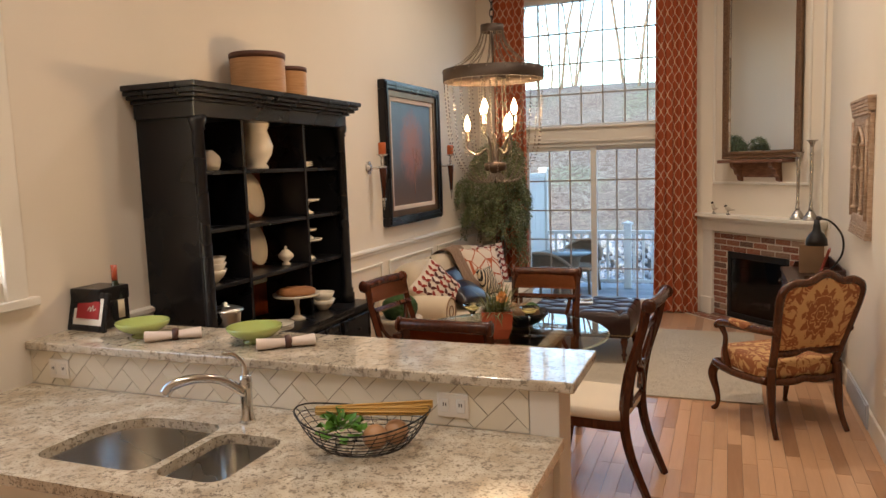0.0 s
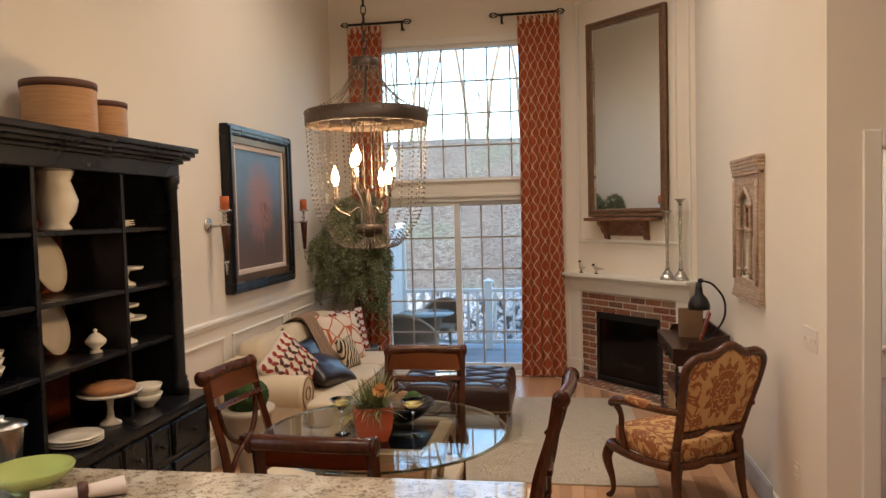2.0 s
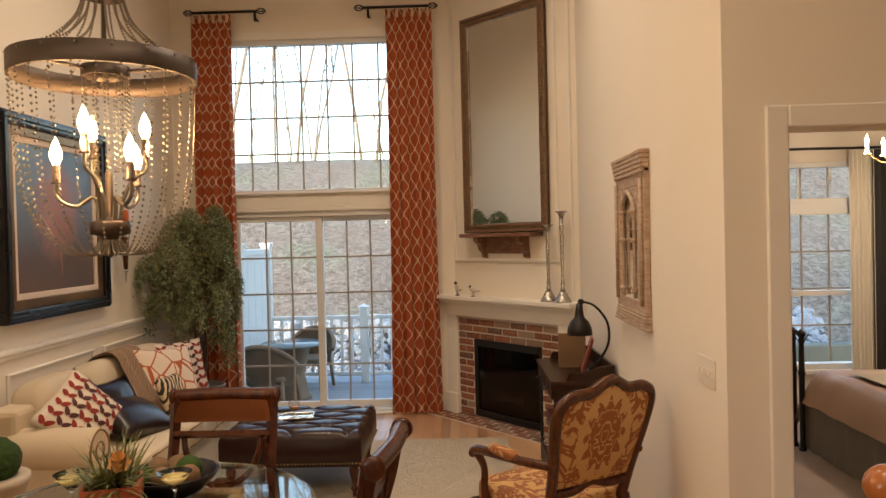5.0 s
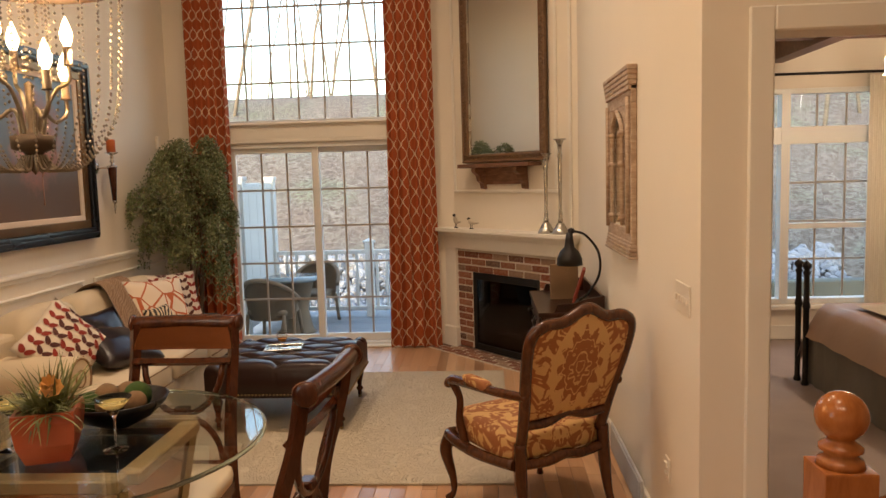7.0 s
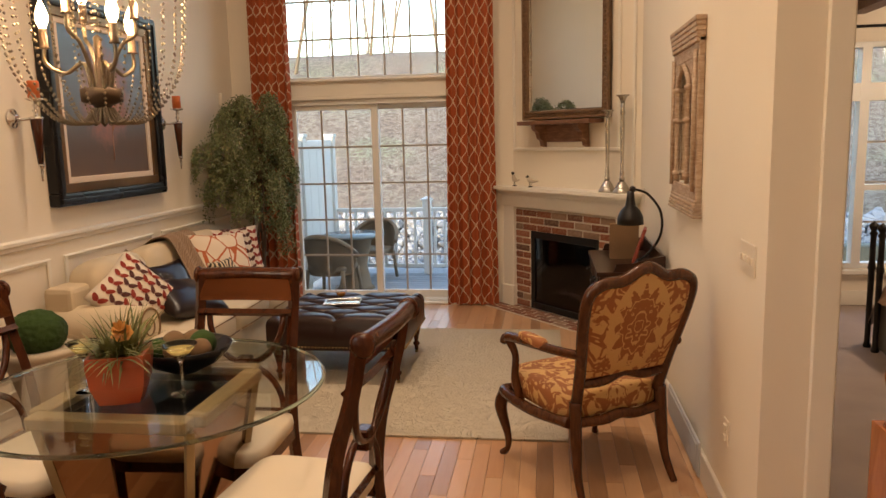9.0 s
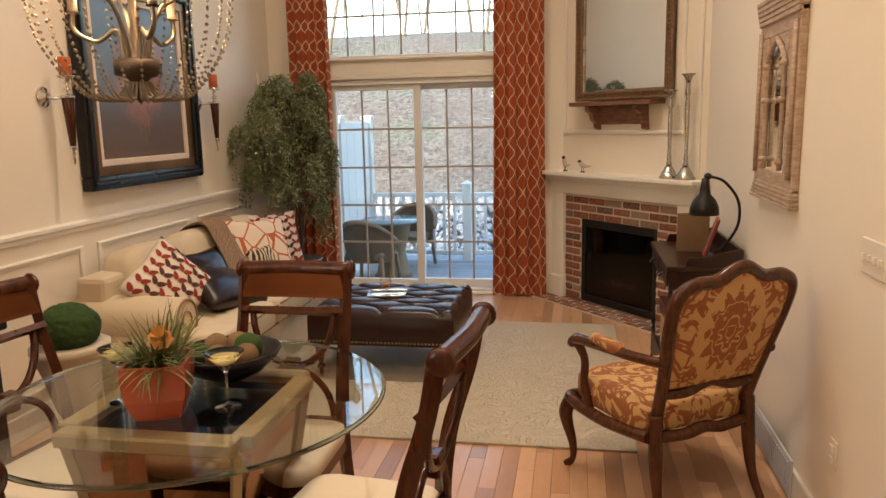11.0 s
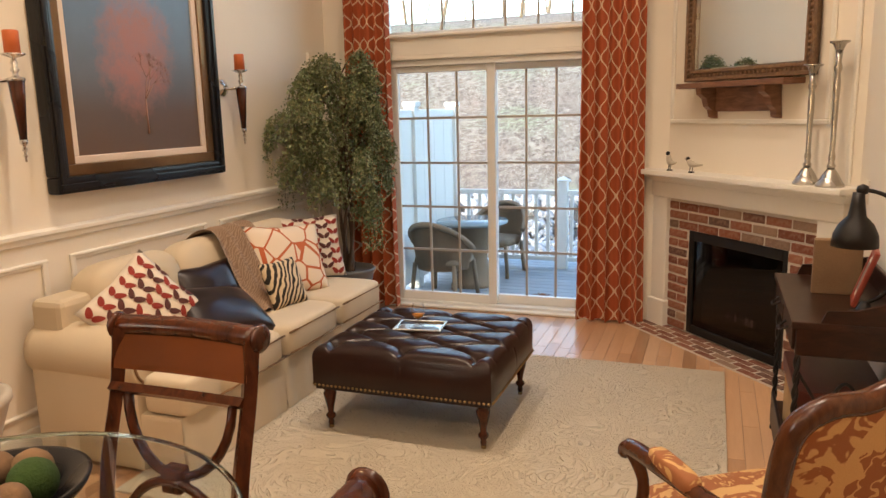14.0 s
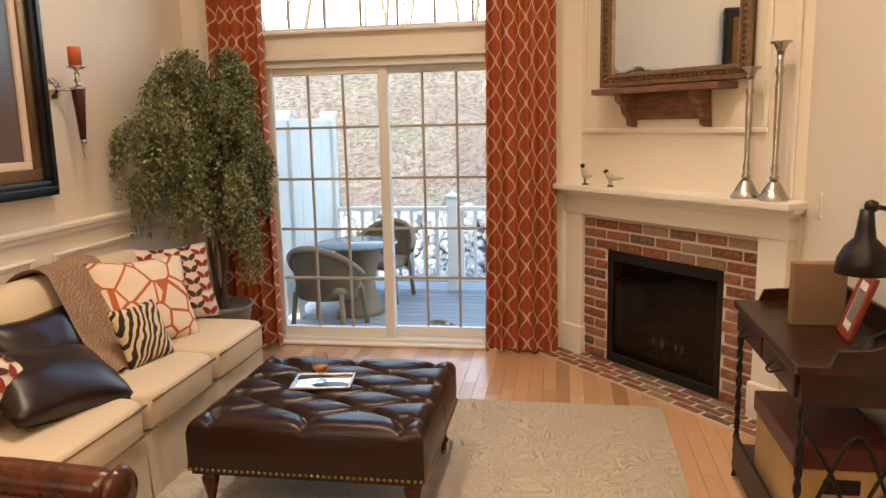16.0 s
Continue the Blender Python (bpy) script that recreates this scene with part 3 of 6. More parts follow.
# kitchen window on the left wall
kw = tagged(new("window_2"), "cream framed kitchen window on the side wall", "window", kind="structure")
bm = bm_()
box(bm, XL, XL + .025, .62, .73, 1.30, 2.9, .004, 1)
box(bm, XL, XL + .025, -.56, -.45, 1.30, 2.9, .004, 1)
box(bm, XL, XL + .05, -.60, .77, 1.26, 1.30, .004, 1)
part("window_frame", bm, "trim", kw)
bm = bm_()
box(bm, XL - .1, XL - .05, .56, .62, 1.38, 2.9)
box(bm, XL - .1, XL - .05, -.45, .62, 1.38, 1.44)
box(bm, XL - .1, XL - .05, -.45, .62, 1.90, 1.95)
part("sash", bm, "trim", kw)
part("pane", box(bm_(), XL - .08, XL - .075, -.45, .6, 1.4, 2.9), "pane", kw).visible_shadow = False

# bedroom doorway casing
bm = bm_()
for y0, y1 in ((YC - .018, YC), (YC + .14, YC + .158)):
    box(bm, 3.985, 4.07, y0, y1, 0, 2.225, .006, 1)
    box(bm, 4.93, 5.015, y0, y1, 0, 2.225, .006, 1)
    box(bm, 4.07, 4.93, y0, y1, 2.14, 2.225, .006, 1)
box(bm, 4.06, 4.075, YC, YC + .14, 0, 2.14)
box(bm, 4.925, 4.94, YC, YC + .14, 0, 2.14)
structure("trim_doorway", bm, "trim", "cream painted doorway casing", "trim")

# bedroom window
bw = tagged(new("window_3"), "white double-hung bedroom window with transom", "window", kind="structure")
part("window_frame", ring_frame(bm_(), 5.45, 6.85, .36, 2.42, YF, YF + .12, .05), "vinyl", bw)
bm = bm_()
box(bm, 5.90, 5.98, YF - .014, YF + .096, .4, 2.376)
box(bm, 5.5, 6.8, YF - .01, YF + .1, 1.90, 2.06)
box(bm, 5.98, 6.8, YF + .01, YF + .1, 1.09, 1.14)
part("mullion", bm, "vinyl", bw)
muntins(bw, 5.98, 6.80, .42, 1.90, 3, 4, YF + .06)
muntins(bw, 5.98, 6.80, 2.06, 2.38, 3, 1, YF + .06)
glazed(bw, 5.46, 6.84, .38, 2.40, YF + .062)
part("window_sill", box(bm_(), 5.35, 6.95, YF - .07, YF, .31, .355, .008, 1), "trim", bw)

# ---- fireplace ----
fp = thing("fireplace", "white painted mantel with red brick surround and black gas firebox", "fireplace", DIAG)
part("firebox", ring_frame(bm_(), FB0, FB1, .02, FBZ, -.035, .02, .045, .07, .06), "firemetal", fp)
bm = bm_()
box(bm, FB0, FB1, .10, .115, .02, FBZ)
box(bm, FB0 + .02, FB1 - .02, -.005, .1, .025, .06)
part("firebox_back", bm, "firemetal", fp)
bm = bm_()
for a, b in (((.5, .05, .13), (.9, .03, .15)), ((.55, .02, .17), (.85, .07, .20)), ((.62, .03, .1), (.98, .06, .12))):
    tube(bm, [Vector(a), (Vector(a) + Vector(b)) / 2 + Vector((0, 0, .015)), Vector(b)], .028, 7)
part("log", bm, "embers", fp)
for x in (.66, .73, .83, .88):
    part("flame", lathe(bm_(), [(.006, 0), (.010, .02), (.003, .05), (.0, .065)], (x, .02, .20), 6), "flame", fp)
g = part("fire_glass", box(bm_(), FB0 + .045, FB1 - .045, -.02, -.016, .08, FBZ - .07), pane("smoked_fire_glass", (.16, .15, .15), 1.0), fp)
part("mortar", wall_with_holes(bm_(), BR0, BR1, .02, BRZ, [(FB0, FB1, .02, FBZ)], -.037, .037, "x"), "mortar", fp)
bm = bm_()
for x0, x1 in ((-.10, BR0), (BR1, DL - .03)):
    bm = bm_()
    box(bm, x0, x1, -.075, 0, .0, BRZ + .01, .006, 1)
    box(bm, x0 - .012, x1 + .012, -.095, 0, .0, .21, .008, 1)
    part("pilaster", bm, "trim", fp)

bm = bm_()
box(bm, -.11, DL - .02, -.085, 0, BRZ + .008, 1.10, .005, 1)
for i, (d, z0, z1) in enumerate(((.10, 1.10, 1.115), (.12, 1.115, 1.135), (.145, 1.135, 1.155))):
    box(bm, -.11 - (d - .08), DL - .02 + (d - .085), -d, 0, z0, z1, .006, 2)
part("frieze", bm, "trim", fp)
part("mantel_shelf", box(bm_(), -.20, DL + .05, -.205, 0, 1.155, 1.19, .008, 2), "trim", fp)
bm = bm_()
for x0, x1, z0, z1 in ((.02, 1.40, 1.52, 1.55), (.02, 1.40, 4.12, 4.15)):
    box(bm, x0, x1, -.02, 0, z0, z1, .006, 1)
for x in (.02, 1.37):
    box(bm, x, x + .03, -.02, 0, 1.55, 4.12, .006, 1)
for x in (-.18, 1.53):
    box(bm, x, x + .03, -.02, 0, 1.19, 4.5, .006, 1)
for i in range(14):
    box(bm, .10 + i * .078, .10 + i * .078 + .04, -.014, 0, 4.20, 4.46, .005, 1)
part("panelling", bm, "trim", fp)

# leaning mirror frame above the mantel, on a small bracket shelf
mr = thing("mantel_mirror", "tall mirror in a carved bronze-brown wooden frame", "mirror", DIAG @ pose(.805, -.05, 0, 0, 0, 4))
bm = bm_()
MW, MZ0, MZ1 = .505, 1.80, 3.84
for k, (d, w0, w1) in enumerate(((.03, 0, .075), (.05, .0, .025), (.045, .05, .068))):
    ring_frame(bm, -MW + w0, MW - w0, MZ0 + w0, MZ1 - w0, -d, 0, w1 - w0)
part("mirror_frame", bm, "bronze", mr)
bm = bm_()
for i in range(60):
    z = MZ0 + .03 + (MZ1 - MZ0 - .06) * (i + .5) / 60
    for sx in (-1, 1):
        lathe(bm, [(.0, -.016), (.013, -.008), (.015, 0), (.013, .008), (0, .016)], (sx * (MW - .037), -.034, z), 6)
for i in range(28):
    x = -MW + .05 + (2 * MW - .1) * (i + .5) / 28
    for z in (MZ0 + .037, MZ1 - .037):
        lathe(bm, [(.0, -.015), (.014, 0), (0, .015)], (x, -.034, z), 6)
part("carving", bm, "bronze", mr)
part("mirror_glass", box(bm_(), -MW + .07, MW - .07, -.014, -.008, MZ0 + .07, MZ1 - .07), "mirror", mr)
part("inner_fillet", ring_frame(bm_(), -MW + .07, MW - .07, MZ0 + .07, MZ1 - .07, -.028, -.01, .012), "pewter", mr)
sh = thing("wall_shelf", "small rustic brown wooden bracket shelf under the mirror", "shelf", DIAG @ pose(.74, 0, 0))
part("shelf_board", box(bm_(), -.47, .47, -.17, 0, 1.755, 1.79, .006, 2), "rustic", sh)
part("back_board", box(bm_(), -.27, .30, -.025, 0, 1.60, 1.755, .004, 1), "rustic", sh)
for x in (-.29, .26):
    bm = bm_()
    pts = [(-.02, 0), (-.15, 0), (-.145, -.04), (-.10, -.07), (-.085, -.12), (-.05, -.145), (-.04, -.19), (-.0, -.20)]
    lo = [bm.verts.new((x, y, 1.755 + z)) for y, z in pts]
    hi = [bm.verts.new((x + .05, y, 1.755 + z)) for y, z in pts]
    bm.faces.new(lo), bm.faces.new(list(reversed(hi)))
    for i in range(len(pts)):
        bm.faces.new((lo[i], hi[i], hi[(i + 1) % len(pts)], lo[(i + 1) % len(pts)]))
    part("bracket", bm, "rustic", sh)

# mantel ornaments
def candlestick(h):
    t = thing("candlestick", "tall hammered silver pillar candlestick on the mantel", "candlestick", group="mantel candlesticks")
    part("base", lathe(bm_(), [(.072, 0), (.074, .012), (.060, .03), (.045, .06), (.03, .085), (.018, .10)]), "pewter", t)
    part("stem", lathe(bm_(), [(.020, .10), (.024, .115), (.014, .13), (.019, .16), (.013, .19), (.016, h * .55), (.018, h * .72), (.013, h * .78), (.022, h * .82), (.014, h * .86), (.018, h - .05)], seg=14), "pewter", t)
    part("cup", lathe(bm_(), [(.018, h - .05), (.026, h - .03), (.034, h - .014), (.05, h - .008), (.05, h), (.02, h - .002)]), "pewter", t)
    return t


for h, x in ((.66, 1.36), (.77, 1.52)):
    c = candlestick(h)
    c.matrix_basis = DIAG @ pose(x, -.11, 1.19)


def bird(m, s_=1.0, up=1.0):
    t = thing("bird_figurine", "small carved bird figurine with a dark head", "figurine", m, "mantel birds")
    bm = bm_()
    tube(bm, spline([(-.10 * s_, 0, .06 - .0 * up), (-.05 * s_, 0, .055), (0, 0, .06), (.03 * s_, 0, .085 * up)], 5), [.004, .012, .024, .014], 9)
    part("body", bm, "stone_pot", t)
    bm = bm_()
    lathe(bm, [(0, -.017), (.013, -.009), (.016, 0), (.012, .01), (0, .016)], (.035 * s_, 0, .098 * up), 10)
    tube(bm, [(.045 * s_, 0, .098 * up), (.068 * s_, 0, .094 * up)], [.005, .001], 6)
    for y in (-.01, .01):
        tube(bm, [(.0, y, .045), (.005, y, 0)], .003, 5)
    lathe(bm, [(.022, 0), (.02, .008), (0, .009)], (0, 0, 0), 10)
    part("dark_head_and_feet", bm, "iron", t)


bird(DIAG @ pose(.17, -.12, 1.19, 0, 0, 200), .55, 1.25)
bird(DIAG @ pose(.40, -.12, 1.19, 0, 0, 180), 1.1, .95)

# ---- curtains ----
def curtain(name, x0, x1, phase):
    t = thing(name, "rust curtain with a cream ogee pattern hanging to the floor", "curtain", group="window curtains")
    folds, width = 4.5, (x1 - x0) * 1.55

    def f(u, v):
        a = 2 * math.pi * folds * u + phase
        sway = .35 + .65 * (1 - v)
        d = .045 * math.sin(a) * sway + .012 * math.sin(2.3 * a + 3 * v)
        spread = 1 + .10 * (1 - v) - .05 * math.sin(math.pi * v)
        x = (x0 + x1) / 2 + (u - .5) * (x1 - x0) * spread + .012 * math.cos(a) * sway
        return Vector((x, YF - .115 - d, .015 + 4.02 * v))
    part("cloth", sheet(bm_(), 110, 26, f, uv=lambda u, v: (u * width, v * 4.02)), "curtain", t)
    for i in range(6):
        x = x0 + (x1 - x0) * (i + .5) / 6
        part("pinch_pleat", box(bm_(), x - .012, x + .012, YF - .15, YF - .10, 3.95, 4.03, .004, 1), "curtain", t)


curtain("curtain", .19, .60, .3)
curtain("curtain", 2.14, 2.60, 1.4)
for x0, x1, b in ((.12, .95, .84), (1.83, 2.66, 1.97)):
    t = thing("curtain_rod", "black iron curtain rod with cage finials", "curtain rod", group="curtain rods")
    part("rod", tube(bm_(), [(x0 + .09, YF - .11, 4.06), (x1 - .09, YF - .11, 4.06)], .014, 10), "iron", t)
    for x, s_ in ((x0 + .05, -1), (x1 - .05, 1)):
        bm = bm_()
        for k in range(6):
            an = k * math.pi / 3
            tube(bm, spline([(x - .05, YF - .11, 4.06), (x - .02, YF - .11 + .026 * math.cos(an), 4.06 + .026 * math.sin(an)), (x + .02, YF - .11 + .026 * math.cos(an + .6), 4.06 + .026 * math.sin(an + .6)), (x + .05, YF - .11, 4.06)], 4), .004, 5)
        part("finial", bm, "iron", t)
    bm = bm_()
    box(bm, b - .009, b + .009, YF - .125, YF, 3.985, 4.0)
    box(bm, b - .012, b + .012, YF - .122, YF - .098, 3.96, 4.06, .003, 1)
    part("bracket", bm, "iron", t)

# ---- sofa ----
SX0, SX1, SY0, SY1 = .0, .90, 4.20, 6.34
so = thing("sofa", "cream rolled-arm three-seat sofa with skirt", "sofa")
bm = bm_()
box(bm, SX0 + .02, SX1 - .03, SY0 + .03, SY1 - .02, .05, .30, .02, 2)
part("base", bm, "sofa", so)
cuts = [SY0 + .24 + (SY1 - SY0 - .24) * k / 3 for k in range(4)]
for a, b in zip(cuts, cuts[1:]):
    bm = bm_()
    puff(bm, .70, b - a - .010, .19, (SX1 - .335, (a + b) / 2, .398), .26, 40, 16)
    if a == cuts[0]:
        puff(bm, .26, .27, .185, (SX1 - .115, SY0 + .16, .397), .3, 28, 14)
    cu = part("seat_cushion", bm, "sofa", so)
    bm = bm_()
    for z in (.455, .335):
        e = .028
        tube(bm, [(SX1 + .009, a + e, z), (SX1 + .011, b - e, z)], .006, 6)
    part("piping", bm, "twine", cu, "brown cord piping")
    bm = bm_()
    puff(bm, .30, b - a + .015, .50, (SX0 + .21, (a + b) / 2, .68), .55, 36, 18, Matrix.Translation((.0, 0, 0)) @ Matrix.Translation((SX0 + .2, 0, .45)) @ Matrix.Rotation(radians(-12), 4, "Y") @ Matrix.Translation((-SX0 - .2, 0, -.45)))
    part("back_cushion", bm, "sofa", so)
    bm = bm_()

    def skirt(u, v, a=a if a != cuts[0] else SY0 + .03, b=b):
        return Vector((SX1 - .028 + .012 * (1 - v) + .004 * math.sin(u * 25), a + .004 + (b - a - .008) * u, .015 + .29 * v))
    sheet(bm, 20, 4, skirt)
    part("skirt", bm, "sofa", so)
bm = bm_()
box(bm, SX0, SX0 + .2, SY0 + .05, SY1 - .02, .05, .80, .06, 4)
part("back", bm, "sofa", so)
bm = bm_()
box(bm, SX0, .64, SY0 + .02, SY0 + .22, .02, .52, .02, 2)
part("arm_side", bm, "sofa", so)
bm = bm_()
tube(bm, spline([(SX0 + .0, SY0 + .12, .55), (.35, SY0 + .12, .55), (.655, SY0 + .12, .545)], 6), .135, 20, flat=.95)
arm = part("rolled_arm", bm, "sofa", so)
bm = bm_()
cx_ = .658
tube(bm, [(cx_, SY0 + .12 + .115 * math.cos(a), .545 + .12 * math.sin(a)) for a in [i * math.pi / 14 for i in range(28)]], .007, 6, closed=True)
tube(bm, [(cx_ + .002, SY0 + .12 + .05 * math.cos(a), .545 + .05 * math.sin(a)) for a in [i * math.pi / 10 for i in range(20)]], .005, 6, closed=True)
part("piping", bm, "twine", arm, "brown cord piping")

def cushion(name, label, mat, m, w=.46, h=.46, t=.17):
    ob = single(name, pillow_shape(bm_(), w, h, t), mat, label, "cushion", m, "sofa cushions")
    return ob


def leafy(ob, w, h, t):
    """Printed sprigs: pairs of thin raised leaves along stems."""
    for nm, mt, cols in (("leaf_print", "leafred", (-.72, 0.0, .72)), ("leaf_print", "leafdark", (-.36, .36))):
        bm = bm_()
        for cx in cols:
            for j in range(6):
                y = -.95 + j * .32 + (.18 if mt == "leafdark" else 0)
                for s_ in (-1, 1):
                    ca, sa = math.cos(s_ * .85), math.sin(s_ * .85)
                    loop_ = []
                    for q in range(10):
                        a = 2 * math.pi * q / 10
                        lx, ly = .068 * math.cos(a) * (1 - .3 * math.sin(a)), .135 * math.sin(a) + .15
                        X, Y = cx + lx * ca + ly * sa, y - lx * sa + ly * ca
                        if abs(X) > .97 or abs(Y) > .97:
                            X, Y = max(-.97, min(.97, X)), max(-.97, min(.97, Y))
                        th = max(0.0, (1 - X * X) * (1 - Y * Y)) ** .42
                        k = 1 - .09 * (1 - abs(X * Y)) * max(abs(X), abs(Y)) ** 2
                        loop_.append(bm.verts.new((X * w / 2 * k, Y * h / 2 * k, t / 2 * th + .0045 + .012 * noise.noise(Vector((X * 2.1, Y * 2.1, 1))) * th)))
                    c = bm.verts.new(sum((v.co for v in loop_), Vector()) / 10 + Vector((0, 0, .0015)))
                    for q in range(10):
                        bm.faces.new((loop_[q], loop_[(q + 1) % 10], c))
        part(nm, bm, mt, ob)["kind"] = "stuff"


c = cushion("throw_pillow", "cream cushion printed with red and dark leaf sprigs", "leafcloth", pose(.44, 4.54, .70, 64, 4, 58) @ pose(0, 0, 0, 0, 0, -48), .46, .46, .17)
leafy(c, .46, .46, .17)
cushion("throw_pillow", "dark brown satin cushion leaning on the sofa back", "satin", pose(.36, 5.16, .64, 62, 0, 80), .44, .36, .15)
cushion("throw_pillow", "large dark satin cushion lying on the sofa seat", "satin", pose(.60, 4.90, .60, 30, 10, 78), .60, .40, .20)
cushion("throw_pillow", "small zebra-striped cushion on the sofa", "zebra", pose(.62, 5.52, .625, 68, 0, 78), .30, .30, .11)
cushion("throw_pillow", "cream cushion with a rust ring pattern", "trellis", pose(.46, 5.82, .71, 66, 4, 62), .56, .48, .16)
c = cushion("throw_pillow", "cream cushion with red leaf sprigs against the sofa back", "leafcloth", pose(.40, 6.24, .71, 70, 0, 48))
leafy(c, .46, .46, .17)

def drape(u, v):
    path = spline([(.62, 0, .50), (.45, 0, .60), (.33, 0, .80), (.24, 0, .945), (.10, 0, .93), (.0, 0, .80), (-.02, 0, .6)], 6)
    p = path[min(int(v * (len(path) - 1)), len(path) - 1)]
    y = 5.28 + .40 * u + .05 * math.sin(3 * v)
    n_ = .014 * math.sin(u * 19 + v * 4)
    return Vector((p.x + n_ + .01, y, p.z + .012 + n_))


single("throw_blanket", sheet(bm_(), 30, 36, drape), "throw", "brown herringbone throw draped over the sofa back", "blanket")

# ---- ottoman ----
OX0, OX1, OY0, OY1, OT = 1.18, 2.14, 4.87, 5.72, .46
ot = thing("ottoman", "tufted dark brown leather ottoman with turned wooden legs", "ottoman")
BUTTONS = [(.1 + .2 * i, .12 + .2533 * (j + (.5 if i % 2 else 0))) for i in range(5) for j in range(3 if i % 2 else 4)]


def tuft(u, v):
    """Depth of the pleats between the buttons and of the buttons themselves."""
    a, b = (u - .1) / .4, (v - .12) / .2533
    k1, k2 = (a + b) % 1.0, (a - b) % 1.0
    k = min(k1, 1 - k1, k2, 1 - k2)
    inside = 0 < a < 2 and 0 < b < 3
    if not inside:
        # straight pleats run from the outer buttons to the edge
        c, d = a % 1.0, b % 1.0
        k = min(c, 1 - c) * 1.6 if (b <= 0 or b >= 3) else min(d, 1 - d)
    crease = .014 * math.exp(-(k / .07) ** 2) + .016 * max(0.0, 1 - k / .45) ** 2
    best = min(((u - p) * .96) ** 2 + ((v - q) * .85) ** 2 for p, q in BUTTONS)
    return crease + .030 * math.exp(-best / .0011)


ER = .065


def otop(u, v):
    x, y = (OX1 - OX0) * u, (OY1 - OY0) * v
    e = min(min(u, 1 - u) * (OX1 - OX0), min(v, 1 - v) * (OY1 - OY0))
    q = max(0.0, ER - e)
    drop = ER - math.sqrt(max(0.0, ER * ER - q * q))
    fade = min(1.0, e / .04)
    return Vector((OX0 + x, OY0 + y, OT + .025 - drop - tuft(u, v) * fade))


def eased(t):
    """Packs the rows of the top towards its rounded edges."""
    return t - .08 * math.sin(2 * math.pi * t) / math.pi * 1.6


part("tufted_top", sheet(bm_(), 130, 130, lambda u, v: otop(eased(u), eased(v))), "leather", ot)
for p, q in (((OX0, OY0), (OX1, OY0)), ((OX1, OY0), (OX1, OY1)), ((OX1, OY1), (OX0, OY1)), ((OX0, OY1), (OX0, OY0))):
    nx, ny = (q[1] - p[1]), -(q[0] - p[0])
    L = math.hypot(nx, ny)
    nx, ny = nx / L, ny / L

    def side(u, v):
        bulge = .014 * math.sin(math.pi * v) * (1 - (2 * u - 1) ** 8)
        fold = .006 * math.exp(-((u - .5) / .006) ** 2) * v
        return Vector((p[0] + (q[0] - p[0]) * u + nx * (bulge - fold), p[1] + (q[1] - p[1]) * u + ny * (bulge - fold), .262 + (OT + .025 - ER - .262) * v))
    part("side_panel", sheet(bm_(), 80, 10, side), "leather", ot)
bm = bm_()
box(bm, OX0 + .01, OX1 - .01, OY0 + .01, OY1 - .01, .245, .30)
part("frame_rail", bm, "leather", ot)
bm = bm_()
for i in range(40):
    for x, y in ((OX0 + (OX1 - OX0) * (i + .5) / 40, OY0 - .004), (OX0 + (OX1 - OX0) * (i + .5) / 40, OY1 + .004), (OX0 - .004, OY0 + (OY1 - OY0) * (i + .5) / 40), (OX1 + .004, OY0 + (OY1 - OY0) * (i + .5) / 40)):
        lathe(bm, [(0, -.008), (.007, -.004), (.008, 0), (.007, .004), (0, .008)], (x, y, .272), 6)
part("nailhead", bm, "brass", ot)["kind"] = "stuff"
for u, v in BUTTONS:
    part("button", lathe(bm_(), [(.014, 0), (.012, .006), (0, .008)], (OX0 + u * (OX1 - OX0), OY0 + v * (OY1 - OY0), OT + .025 - .062), 8), "leather", ot)
LEG = [(.013, .02), (.016, .035), (.013, .05), (.026, .066), (.027, .076), (.015, .09), (.019, .12), (.032, .175), (.036, .20), (.026, .212), (.040, .225), (.036, .25)]
for x in (OX0 + .06, OX1 - .06):
    for y in (OY0 + .06, OY1 - .06):
        lg = part("leg", lathe(bm_(), LEG, (x, y, .012), 14), "mahogany", ot)
        part("caster", lathe(bm_(), [(.008, 0), (.014, .006), (.014, .02), (.008, .026)], (x, y, .012), 10), "brass", lg)

tr = thing("serving_tray", "small silver tray on the ottoman", "tray", pose(1.60, 5.33, OT + .012, 0, 0, 8))
part("tray_plate", box(bm_(), -.13, .13, -.09, .09, 0, .008, .004, 1), "chrome", tr)
part("tray_rim", ring_frame(bm_(), -.135, .135, -.095, .095, -.02, -.006, .014), "pewter", tr, m=Matrix.Rotation(radians(-90), 4, "X") @ Matrix.Translation((0, 0, 0)))
br = thing("brandy_glass", "brandy snifter holding amber liquor on the tray", "glass", pose(1.59, 5.33, OT + .021))
part("bowl", lathe(bm_(), [(.03, 0), (.028, .003), (.005, .008), (.005, .035), (.025, .05), (.040, .075), (.041, .095), (.03, .13)], seg=18, ends=False), "drinkglass", br)
part("liquor", lathe(bm_(), [(.005, .045), (.024, .053), (.036, .074), (.0, .075)], seg=16), plain("amber_liquor", (.55, .22, .04), .15), br)

# ---- rug ----
bm = bm_()
box(bm, .62, 3.20, 4.05, 6.38, 0.001, .014, .005, 2)
single("area_rug", bm, "rug", "cream area rug with carved swirls on the oak floor", "rug")

